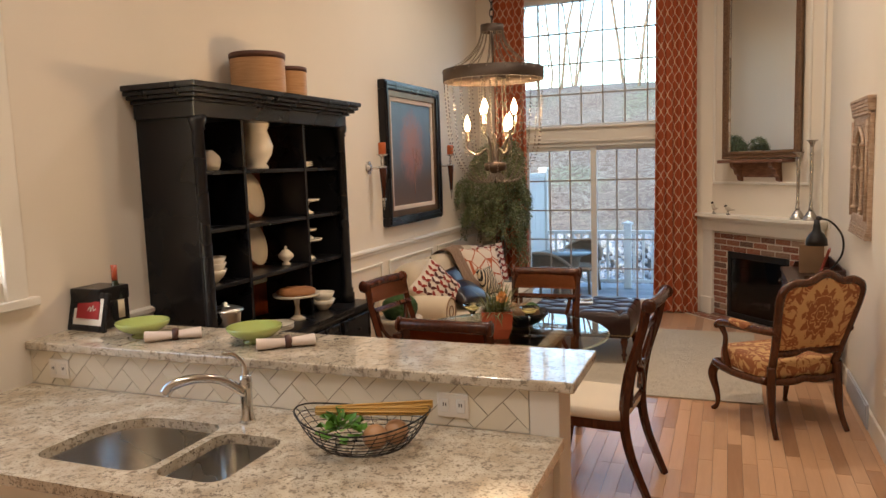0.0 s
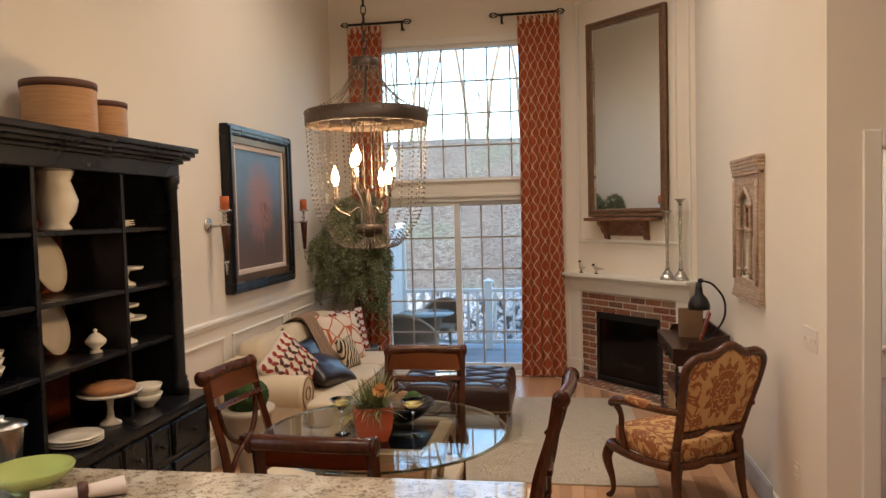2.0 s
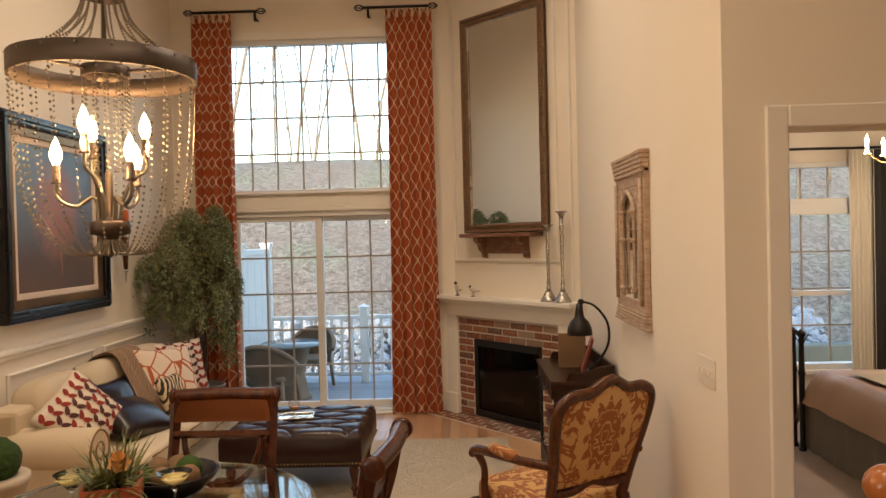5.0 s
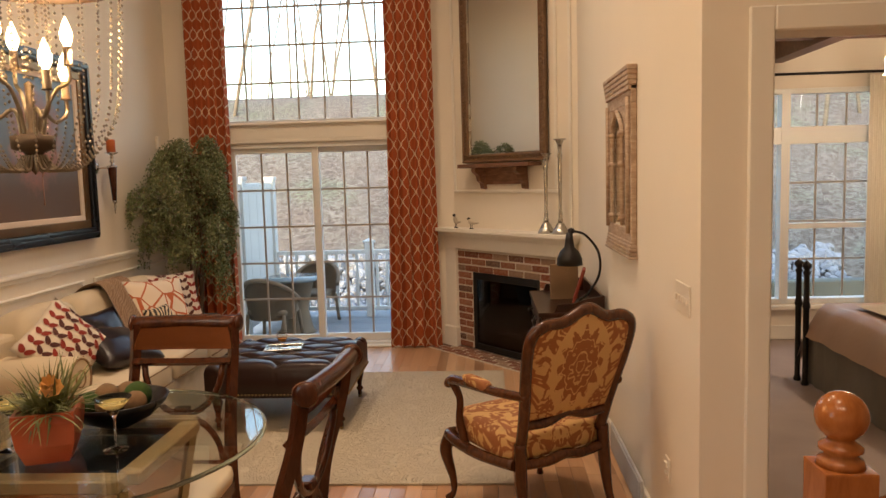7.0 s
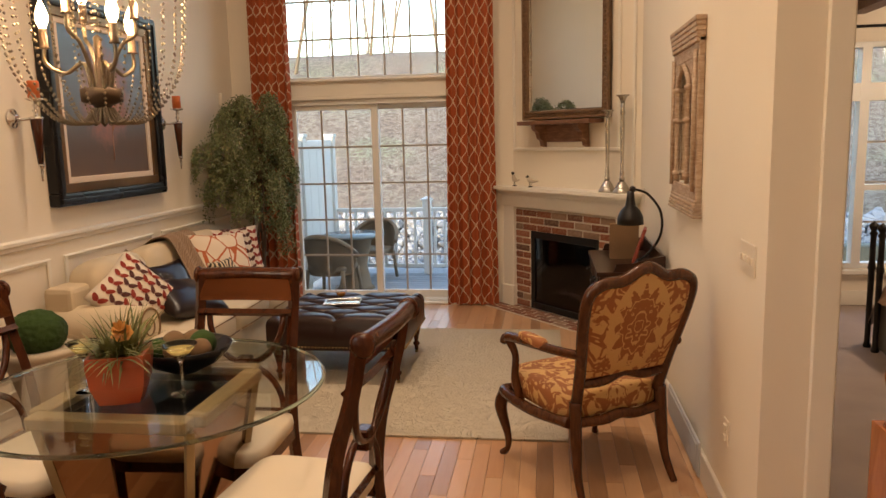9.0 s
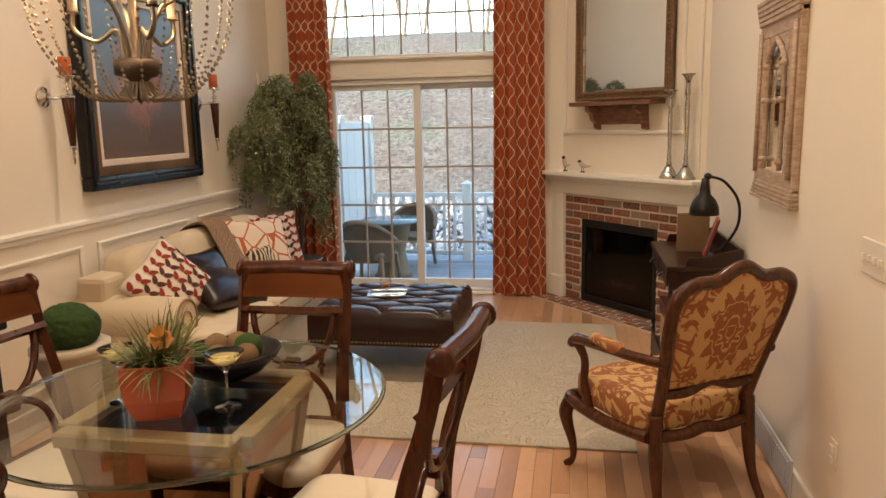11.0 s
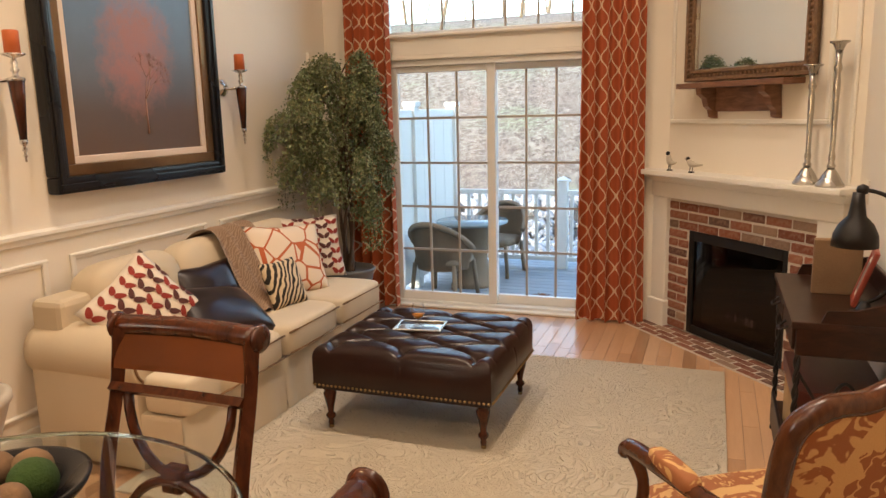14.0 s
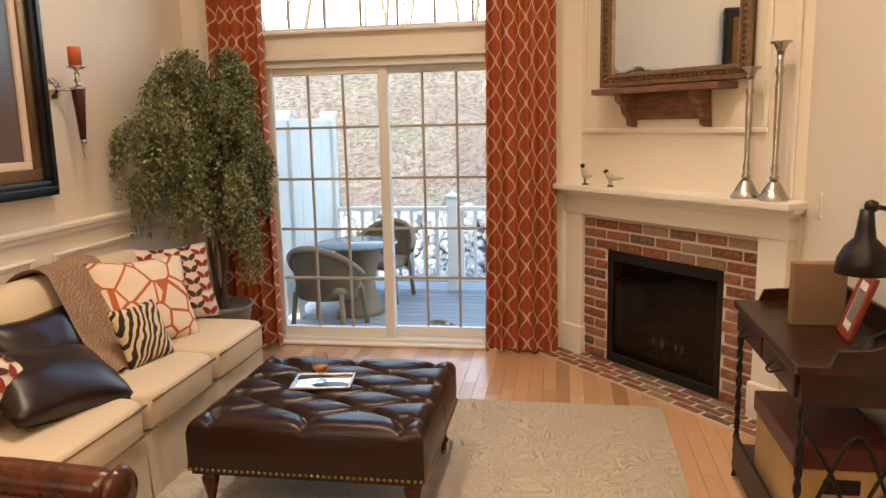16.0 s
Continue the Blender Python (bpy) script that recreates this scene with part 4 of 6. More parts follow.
# ---- picture and sconces on the left wall ----
PY, PZ = 5.17, 1.957
pic = thing("painting", "framed painting of a misty red autumn tree", "painting", pose(XL, PY, PZ))
H_ = .68
def side_frame(bm, h0, h1, x0, x1, bev=.006):
    """A square border in the wall's plane, from half-size h1 out to h0."""
    for a, b, c, d in ((-h0, h0, h1, h0), (-h0, h0, -h0, -h1), (-h0, -h1, -h1, h1), (h1, h0, -h1, h1)):
        box(bm, x0, x1, a, b, c, d, bev, 2)
    return bm


bm = side_frame(bm_(), H_, H_ - .085, .0, .075, .018)
side_frame(bm, H_ - .02, H_ - .05, .07, .088, .006)
part("outer_frame", bm, "black", pic, "dark espresso outer moulding")
part("gilt_band", side_frame(bm_(), H_ - .085, H_ - .145, .0, .055), "gilt", pic, "burnished bronze band")
part("linen_liner", side_frame(bm_(), H_ - .145, H_ - .185, .0, .045), "linen", pic, "cream liner")
part("canvas", box(bm_(), .0, .03, -H_ + .185, H_ - .185, -H_ + .185, H_ - .185), "canvas", pic)
bm = bm_()
rnd = random.Random(2)
def twig(p, ang, L, r, d):
    q = (p[0] + L * math.sin(ang), p[1] + L * math.cos(ang))
    tube(bm, [(.031, p[0], p[1]), (.031, q[0], q[1])], [r, r * .6], 4)
    if d:
        for k in range(3):
            twig(q, ang + rnd.uniform(-.8, .8), L * .62, r * .55, d - 1)
twig((.04, -.40), 0, .2, .007, 4)
part("painted_tree", bm, "paintbark", pic)


def sconce(y):
    t = thing("wall_sconce", "silver candle sconce with dark wooden taper and orange candle", "sconce", pose(XL, y, 0), "candle sconces")
    rx = Matrix.Rotation(radians(90), 4, "Y")
    part("wall_plate", lathe(bm_(), [(.058, 0), (.060, .006), (.052, .014), (.034, .02), (.028, .026), (.018, .032)], (0, 0, 0), 20, Matrix.Translation((0, 0, 1.835)) @ rx), "chrome", t)
    part("arm", tube(bm_(), spline([(.02, 0, 1.835), (.05, .02, 1.828), (.09, .045, 1.835), (.12, .05, 1.845)], 5), [.012, .009, .012, .010], 10), "chrome", t)
    c = (.12, .05, 0)
    part("taper", lathe(bm_(), [(.016, 1.56), (.036, 1.83), (.032, 1.835)], c, 8), "mahogany", t)
    part("finial", lathe(bm_(), [(.0, 1.455), (.007, 1.463), (.004, 1.475), (.010, 1.487), (.005, 1.50), (.012, 1.515), (.006, 1.53), (.018, 1.545), (.018, 1.562)], c, 12), "chrome", t)
    part("candle_holder", lathe(bm_(), [(.040, 1.83), (.038, 1.842), (.014, 1.85), (.010, 1.865), (.020, 1.88), (.009, 1.895), (.017, 1.91), (.008, 1.93), (.05, 1.945), (.052, 1.952), (.02, 1.953)], c, 16), "chrome", t)
    part("candle", lathe(bm_(), [(.034, 1.953), (.034, 2.05), (.030, 2.055), (.0, 2.05)], c, 16), "candle", t)


sconce(5.97)
sconce(4.24)
bm = bm_()
box(bm, XL, XL + .03, 7.10, 7.16, 2.02, 2.14, .012, 3)
single("motion_sensor", bm, "plastic", "small white alarm sensor on the wall", "sensor")

# ---- ficus ----
fc = thing("ficus_tree", "artificial weeping ficus with small green leaves in a pot", "plant", pose(.36, 6.88, 0))
part("pot", lathe(bm_(), [(.12, 0), (.16, .2), (.20, .40), (.215, .42), (.20, .43), (.18, .40), (0, .40)], seg=24), "grey_pot", fc)
rnd = random.Random(7)
bm, lf = bm_(), bm_()


def leafquad(p, s_):
    d1 = Vector((rnd.uniform(-1, 1), rnd.uniform(-1, 1), rnd.uniform(-1.3, .1))).normalized()
    d2 = d1.cross(Vector((rnd.uniform(-1, 1), rnd.uniform(-1, 1), rnd.uniform(-1, 1)))).normalized()
    lf.faces.new([lf.verts.new(p + d1 * x * s_ + d2 * y * s_ * .62) for x, y in ((0, 0), (.45, -.5), (1, 0), (.45, .5))])


def room(p):
    """Keeps foliage clear of the wall and the curtain."""
    return Vector((max(p.x, -.38), min(p.y, .26), p.z)) if p.x < .27 else Vector((.27 + (p.x - .27) * .35, min(p.y, .26), p.z))


stems = []
for k in range(4):
    an = k * 1.7
    line_ = spline([(.03 * math.cos(an), .03 * math.sin(an), .38), (.05 * math.cos(an + 1.5), .05 * math.sin(an + 1.5), .8), (.06 * math.cos(an + 3), .06 * math.sin(an + 3), 1.2), (.05 * math.cos(an), .05 * math.sin(an), 1.62 + .09 * k)], 6)
    tube(bm, line_, [.020, .014, .010, .005], 6)
    stems.append(line_)
BOUGHS = 25
for k in range(BOUGHS):
    z = .95 + 1.05 * ((k + rnd.random()) / BOUGHS) ** .8
    an = k * 2.4 + rnd.uniform(-.4, .4)
    reach = (.50 if z < 1.72 else .34) * rnd.uniform(.7, 1.15)
    dx, dy = math.cos(an), math.sin(an)
    if dy > .3:
        reach *= .55
    base = Vector((0, 0, z - .06))
    bough = [room(p) for p in spline([base, base + Vector((dx * reach * .4, dy * reach * .4, .13)), base + Vector((dx * reach * .8, dy * reach * .8, .16)), base + Vector((dx * reach * 1.1, dy * reach * 1.1, .04))], 6)]
    tube(bm, bough, [.007, .004, .002], 5)
    for i in range(4, len(bough)):
        for q in range(2):
            side_ = Vector((-dy, dx, 0)) * rnd.uniform(-.13, .13)
            drop = rnd.uniform(.08, .24)
            tw = [room(p) for p in spline([bough[i], bough[i] + side_ * .6 + Vector((dx * .03, dy * .03, .01)), bough[i] + side_ + Vector((dx * .05, dy * .05, -drop * .5)), bough[i] + side_ * 1.1 + Vector((dx * .05, dy * .05, -drop))], 3)]
            tube(bm, tw, .0013, 3)
            for p in tw[2:]:
                for r_ in range(6):
                    leafquad(p + Vector((rnd.gauss(0, .015), rnd.gauss(0, .015), rnd.gauss(0, .014))), rnd.uniform(.016, .029))
# one low spray on the room side
for k in range(3):
    tw = spline([(.02, -.02, .80), (.16 + .05 * k, -.14, .92), (.26 + .05 * k, -.20, .86), (.31 + .05 * k, -.22, .66)], 7)
    tube(bm, tw, .0025, 4)
    for p in tw[6:]:
        for r_ in range(12):
            leafquad(p + Vector((rnd.gauss(0, .025), rnd.gauss(0, .025), rnd.gauss(0, .022))), rnd.uniform(.016, .029))
part("trunk", bm, "bark", fc)
part("crown", lf, "leaf", fc)["kind"] = "stuff"

# ---- chandelier ----
CX, CY = 1.68, 2.42
ch = thing("chandelier", "beaded-chain chandelier with weathered iron ring and candle bulbs", "chandelier", pose(CX, CY, 0))
RZ, RR = 2.335, .287
def band(bm, r, z0, z1, t=.012, seg=48):
    return lathe(bm, [(r, z0), (r, z1), (r - t, z1), (r - t, z0), (r, z0)], seg=seg, ends=False)
part("ring", band(bm_(), RR, RZ - .03, RZ + .035), "chandmetal", ch)
part("crown_band", band(bm_(), .066, 2.575, 2.615, .02, 28), "chandmetal", ch)
part("inner_band", band(bm_(), .075, RZ - .02, RZ + .015, .01, 28), "chandmetal", ch)
part("hub", lathe(bm_(), [(.0, 1.72), (.012, 1.735), (.008, 1.76), (.03, 1.79), (.062, 1.80), (.064, 1.84), (.03, 1.845), (.012, 1.86), (.012, 2.0), (.0, 2.01)], seg=20), "chandmetal", ch)
bm = bm_()
tube(bm, [(0, 0, 2.33), (0, 0, 2.64)], .007, 8)
for k in range(3):
    an = k * 2 * math.pi / 3
    tube(bm, [(.06 * math.cos(an), .06 * math.sin(an), RZ), (RR * math.cos(an), RR * math.sin(an), RZ)], .006, 6)
part("stem", bm, "chandmetal", ch)
bm = bm_()
for i in range(64):
    z = 2.64 + i * .04
    pts = [(.012 * math.cos(a) * (1 if i % 2 else 0), .012 * math.cos(a) * (0 if i % 2 else 1), z + .026 * math.sin(a)) for a in [j * math.pi / 5 for j in range(10)]]
    tube(bm, pts, .003, 5, closed=True)
part("hanging_chain", bm, "iron", ch)
part("ceiling_canopy", lathe(bm_(), [(.07, ZC - .03), (.07, ZC), ], seg=20), "chandmetal", ch)
def strand(pts):
    """A beaded chain along a line."""
    bm = bm_()
    P = spline(pts, 10)
    acc, last = 0, P[0]
    for a, b in zip(P, P[1:]):
        n_ = max(1, int((b - a).length / .012))
        for k in range(n_):
            c = a.lerp(b, k / n_)
            lathe(bm, [(0, -.006), (.0052, 0), (0, .006)], c, 5)
    return bm
for k in range(26):
    an = 2 * math.pi * k / 26
    ca, sa = math.cos(an), math.sin(an)
    part("bead_strand", strand([(RR * .985 * ca, RR * .985 * sa, RZ - .02), (RR * .95 * ca, RR * .95 * sa, 2.12), (.245 * ca, .245 * sa, 1.90), (.15 * ca, .15 * sa, 1.755), (.07 * ca, .07 * sa, 1.735), (.03 * ca, .03 * sa, 1.78)]), "nickel", ch)
for k in range(18):
    an = 2 * math.pi * k / 18
    ca, sa = math.cos(an), math.sin(an)
    part("bead_strand", strand([(.06 * ca, .06 * sa, 2.58), (.09 * ca, .09 * sa, 2.50), (.17 * ca, .17 * sa, 2.42), (.295 * ca, .295 * sa, RZ + .02)]), "nickel", ch)
for k in range(12):
    an = 2 * math.pi * k / 12
    ca, sa = math.cos(an), math.sin(an)
    part("bead_strand", strand([(.07 * ca, .07 * sa, RZ - .01), (.07 * ca, .07 * sa, 2.2), (.07 * ca, .07 * sa, 2.0)]), "nickel", ch)
for k in range(6):
    an = k * math.pi / 3 + .35
    ca, sa = math.cos(an), math.sin(an)
    R_, zt = (.155, 1.98) if k % 2 else (.115, 2.07)
    arm_ = part("arm", tube(bm_(), spline([(.03 * ca, .03 * sa, 1.84), (.045 * ca, .045 * sa, 1.92), (R_ * .65 * ca, R_ * .65 * sa, zt - .09), (R_ * ca, R_ * sa, zt - .06), (R_ * ca, R_ * sa, zt - .01)], 6), .0065, 7), "nickel", ch)
    part("candle_sleeve", lathe(bm_(), [(.018, zt - .015), (.013, zt - .008), (.012, zt + .045), (.0, zt + .045)], (R_ * ca, R_ * sa, 0), 10), "chandmetal", arm_)
    part("bulb", lathe(bm_(), [(.008, zt + .045), (.017, zt + .066), (.019, zt + .085), (.010, zt + .115), (.0, zt + .138)], (R_ * ca, R_ * sa, 0), 12), "bulb", arm_).visible_shadow = False
for k in range(3):
    an = k * 2 * math.pi / 3 + .35
    lamp("chandelier_light", "POINT", (CX + .13 * math.cos(an), CY + .13 * math.sin(an), 2.10), BULBS, (1, .60, .28), .02)

# ---- dining table ----
TXc, TYc, TZ, TR = 1.69, 2.55, .82, .61
dt = thing("dining_table", "round glass dining table on a tapered mirrored base", "table", pose(TXc, TYc, 0))
bm = lathe(bm_(), [(.001, TZ - .013), (TR - .012, TZ - .013), (TR - .012, TZ), (.001, TZ)], seg=72)
for f_ in bm.faces:
    f_.smooth = False
part("glass_top", bm, "tableglass", dt).visible_shadow = False
part("bevelled_edge", lathe(bm_(), [(TR - .0115, TZ - .013), (TR, TZ - .010), (TR, TZ - .006), (TR - .0115, TZ)], seg=72, ends=False), "glassedge", dt, "green-tinted bevelled glass edge")
a, b = .275, .19
bm = bm_()
for s1 in (-1, 1):
    box(bm, -a, a, s1 * a - .035, s1 * a + .035, TZ - .06, TZ - .016, .006, 1)
    box(bm, s1 * a - .035, s1 * a + .035, -a + .035, a - .035, TZ - .06, TZ - .016, .006, 1)
part("top_frame", bm, "giltwood", dt, "pale gilded wooden frame")
part("top_panel", box(bm_(), -a + .03, a - .03, -a + .03, a - .03, TZ - .055, TZ - .045), plain("dark_table_panel", (.006, .006, .007), .06, vary=.05, bump=.0), dt, "dark mirrored panel")
bm = bm_()
tp = [(-a, -a), (a, -a), (a, a), (-a, a)]
for i in range(4):
    p, q = tp[i], tp[(i + 1) % 4]
    k = b / a
    bm.faces.new([bm.verts.new(v) for v in ((p[0] * .97, p[1] * .97, TZ - .06), (q[0] * .97, q[1] * .97, TZ - .06), (q[0] * k, q[1] * k, .22), (p[0] * k, p[1] * k, .22))])
part("mirrored_side", bm, plain("bronze_mirror", (.30, .20, .13), .06, 1.0, vary=.1, bump=.01), dt, "bronze mirrored panels")
for p in tp:
    part("corner_post", tube(bm_(), [(p[0] * .98, p[1] * .98, TZ - .06), (p[0] * k, p[1] * k, .22)], .018, 4, square=True), "giltwood", dt)
bm = bm_()
box(bm, -.30, .30, -.30, .30, .0, .06, .008, 1)
box(bm, -.27, .27, -.27, .27, .06, .22, .008, 1)
part("plinth", bm, "limed", dt)

# ---- dining chairs ----
def dining_chair():
    """Faces +y; its back stands at y = 0."""
    t = thing("dining_chair", "mahogany dining chair with caned top rail and cream seat", "chair", group="chairs round the table")
    w, h = .215, 1.10
    for s_ in (-1, 1):
        part("back_post", tube(bm_(), spline([(s_ * w, -.10, 0), (s_ * w, .0, .25), (s_ * w, .035, .46), (s_ * w, .01, .70), (s_ * w, -.055, .92), (s_ * w, -.085, h - .02)], 6), [.022, .027, .028, .024, .026], 4, square=True), "mahogany", t)
        lg = part("front_leg", tube(bm_(), spline([(s_ * (w + .01), .50, 0), (s_ * (w + .01), .47, .22), (s_ * w, .44, .44)], 5), [.017, .022, .027], 4, square=True), "mahogany", t)
        part("scroll_end", lathe(bm_(), [(.0, -.012), (.032, -.010), (.040, 0), (.032, .010), (.018, .013), (0, .016)], (0, 0, 0), 18, Matrix.Translation((s_ * (w + .018), -.10, h - .02)) @ Matrix.Rotation(radians(90 * s_), 4, "Y")), "mahogany", t)
        part("side_rail", box(bm_(), s_ * w - .016, s_ * w + .016, .03, .46, .385, .445, .004, 1), "mahogany", t)

    def rail(u, v):
        a = 2.3 * v
        x = -w - .005 + (2 * w + .01) * u
        bow = -.02 * math.sin(math.pi * u)
        return Vector((x, -.045 - .055 * v ** 1.5 + bow * .5, h - .125 + .12 * v))
    bm = bm_()
    sheet(bm, 12, 6, rail)
    r = bmesh.ops.solidify(bm, geom=bm.faces[:], thickness=.022)
    part("caned_top_rail", bm, "cane", t, "woven cane panel")
    part("top_roll", tube(bm_(), spline([(-w - .012, -.10, h - .018), (0, -.115, h - .016), (w + .012, -.10, h - .018)], 6), .030, 12), "mahogany", t)
    part("cross_rail", tube(bm_(), spline([(-w, -.035, h - .175), (0, -.045, h - .178), (w, -.035, h - .175)], 5), .017, 4, square=True), "mahogany", t)
    part("cross_rail", tube(bm_(), [(-w, .03, .50), (w, .03, .50)], .016, 4, square=True), "mahogany", t)
    mz = .70
    up = [((w - .045) * math.cos(a), -.018 - .03 * (1 - math.sin(-a)), h - .19 - (h - .19 - mz) * math.sin(-a)) for a in [-math.pi * j / 14 for j in range(15)]]
    part("splat_arc", tube(bm_(), up, .014, 6), "mahogany", t)
    dn = [((w - .045) * math.cos(a), .01, .51 + (mz - .51) * math.sin(a)) for a in [math.pi * j / 14 for j in range(15)]]
    part("splat_arc", tube(bm_(), dn, .014, 6), "mahogany", t)
    part("splat_block", box(bm_(), -.032, .032, -.03, .018, mz - .036, mz + .036, .006, 1), "mahogany", t)
    part("front_rail", box(bm_(), -w, w, .44, .47, .385, .445, .004, 1), "mahogany", t)
    bm = bm_()
    puff(bm, .49, .46, .075, (0, .255, .472), .3, 28, 10)
    part("seat", bm, "seat", t, "cream upholstered seat")
    return t


dc = dining_chair()
dc.matrix_basis = pose(1.77, 3.16, 0, 0, 0, 180)
copy_thing(dc, pose(2.485, 2.42, 0, 0, 0, 84))
copy_thing(dc, pose(1.69, 1.60, 0, 0, 0, -2))
copy_thing(dc, pose(.90, 2.68, 0, 0, 0, -98))

# ---- on the table ----
pt = thing("flower_pot", "square tapered orange-red pot with grassy flower arrangement", "plant pot", pose(1.67, 2.40, TZ, 0, 0, 20))
bm = bm_()
z_ = [(.062, 0), (.082, .06), (.090, .13), (.088, .165), (.078, .165), (.07, .13)]
rows = [[bm.verts.new((r * x, r * y, z)) for x, y in ((-1, -1), (0, -1.06), (1, -1), (1.06, 0), (1, 1), (0, 1.06), (-1, 1), (-1.06, 0))] for r, z in z_]
for p, q in zip(rows, rows[1:]):
    for i in range(8):
        bm.faces.new((p[i], p[(i + 1) % 8], q[(i + 1) % 8], q[i]))
bm.faces.new(rows[0]), bm.faces.new(rows[-1])
part("pot", bm, "terracotta", pt)
rnd = random.Random(3)
bm = bm_()
for k in range(280):
    an, L = rnd.uniform(0, 2 * math.pi), rnd.uniform(.10, .26)
    el = rnd.uniform(.3, 1.35)
    w = rnd.uniform(.003, .007)
    d = Vector((math.cos(an) * math.cos(el), math.sin(an) * math.cos(el), math.sin(el)))
    sd = Vector((-math.sin(an), math.cos(an), 0)) * w
    p0 = Vector((rnd.uniform(-.05, .05), rnd.uniform(-.05, .05), .14))
    prev = None
    for j in range(5):
        s_ = j / 4
        c = p0 + d * L * s_ + Vector((0, 0, -.10 * s_ * s_ * (1.2 - el * .6)))
        wd = sd * (1 - s_ ** 2 * .95)
        cur = (bm.verts.new(c - wd), bm.verts.new(c + wd))
        if prev:
            bm.faces.new((prev[0], prev[1], cur[1], cur[0]))
        prev = cur
part("grass_leaf", bm, "grass", pt)
bm = bm_()
for k in range(3):
    for j in range(7):
        an = 2 * math.pi * j / 7 + k * .4
        r0, r1, z0 = .006, .038 - .008 * k, .0 + .012 * k
        m = Matrix.Translation((.03, -.07, .235)) @ Matrix.Rotation(.7, 4, "X") @ Matrix.Rotation(an, 4, "Z")
        vs = [bm.verts.new(m @ Vector(p)) for p in ((r0, -.006, z0), (r1 * .6, -.02, z0 + .008), (r1, 0, z0 + .012 + .01 * k), (r1 * .6, .02, z0 + .008), (r0, .006, z0))]
        bm.faces.new(vs)
part("flower", bm, "petal", pt)


def martini(x, y, rz):
    t = thing("martini_glass", "martini glass with a pale drink on the glass table", "glass", pose(x, y, TZ, 0, 0, rz), "martini glasses")
    part("glass", lathe(bm_(), [(.04, 0), (.038, .003), (.006, .008), (.0035, .02), (.0035, .105), (.008, .115), (.058, .175), (.0565, .175), (.006, .118)], seg=24), "clearglass", t).visible_shadow = False
    part("drink", lathe(bm_(), [(.007, .120), (.044, .160), (0, .161)], seg=20), "liquor", t)


martini(1.855, 2.455, 0)
martini(1.50, 2.46, 40)
db = thing("decorative_bowl", "black wooden bowl of moss and twine balls", "bowl", pose(1.74, 2.70, TZ))
part("bowl", lathe(bm_(), [(.05, 0), (.06, .006), (.12, .035), (.165, .08), (.175, .10), (.165, .10), (.11, .045), (0, .02)], seg=32), "black", db)
rnd = random.Random(5)
for k, (x, y, z, r, mt) in enumerate(((.06, .03, .10, .05, "moss"), (-.06, .04, .10, .042, "twine"), (.0, -.07, .095, .042, "twine"), (.09, -.05, .10, .04, "twine"), (-.08, -.05, .095, .04, "moss"), (-.0, .08, .095, .043, "twine"))):
    bm = bm_()
    bmesh.ops.create_icosphere(bm, subdivisions=3, radius=r)
    for v in bm.verts:
        v.co *= 1 + .05 * noise.noise(v.co * 90 + Vector((k, 0, 0)))
    for f_ in bm.faces:
        f_.smooth = True
    single("decorative_ball", bm, mt, "green moss ball in the bowl" if mt == "moss" else "brown twine ball in the bowl", "ball", pose(1.74 + x, 2.70 + y, TZ + z), "balls in the bowl")

# topiary in a stone planter on a pedestal behind the table
tp_ = thing("topiary", "round moss topiary in a stone planter", "plant", pose(.56, 3.45, 0))
part("planter", lathe(bm_(), [(.09, .0), (.11, .02), (.07, .05), (.06, .30), (.09, .36), (.13, .52), (.165, .63), (.175, .64), (.175, .67), (.15, .67), (0, .66)], seg=28), "stone_pot", tp_)
bm = bm_()
bmesh.ops.create_icosphere(bm, subdivisions=5, radius=.138)
for v in bm.verts:
    v.co *= 1 + .05 * noise.noise(v.co * 45) + .03 * noise.noise(v.co * 110)
    v.co *= 1 + .05 * noise.noise(v.co * 260)
    v.co.z = v.co.z * .85 + .745
for f_ in bm.faces:
    f_.smooth = True
part("moss_ball", bm, "moss", tp_)

# ---- armchair ----
ac = thing("armchair", "carved walnut armchair upholstered in gold and rust damask", "chair", pose(3.27, 3.80, 0, 0, 0, 33))
back_ = []
for x, z in ((-.235, .44), (-.25, .62), (-.285, .85), (-.285, .98), (-.22, 1.03), (-.12, 1.035), (0, 1.085), (.12, 1.035), (.22, 1.03), (.285, .98), (.285, .85), (.25, .62), (.235, .44)):
    back_.append((x, -.26 - (z - .44) * .30, z))
loop_ = spline(back_, 6)
part("back_frame", tube(bm_(), loop_, .027, 10), "walnut", ac)
part("lower_back_rail", tube(bm_(), spline([(-.24, -.29, .55), (-.12, -.295, .545), (0, -.295, .575), (.12, -.295, .545), (.24, -.29, .55)], 6), .024, 8), "walnut", ac)
for off, nm in ((-.024, "back_upholstery"), (.035, "back_cushion")):
    bm = bm_()

    def bk(u, v):
        z = .575 + v * .45
        half = .235 + .045 * min(1, max(0, (z - .55) / .3)) - (.05 * max(0, (v - .85) / .15))
        x = (2 * u - 1) * half
        top = .035 * math.exp(-(x / .09) ** 2) * v
        puffy = math.copysign(.018, off) * (1 - (2 * u - 1) ** 4) * (1 - (2 * v - 1) ** 4)
        z += top
        return Vector((x, -.26 - (z - .44) * .30 + off * .5 + puffy, z))
    sheet(bm, 16, 16, bk)
    part(nm, bm, "damask", ac)
bm = bm_()
puff(bm, .60, .56, .15, (0, .02, .425), .35, 36, 14)
part("seat", bm, "damask", ac)
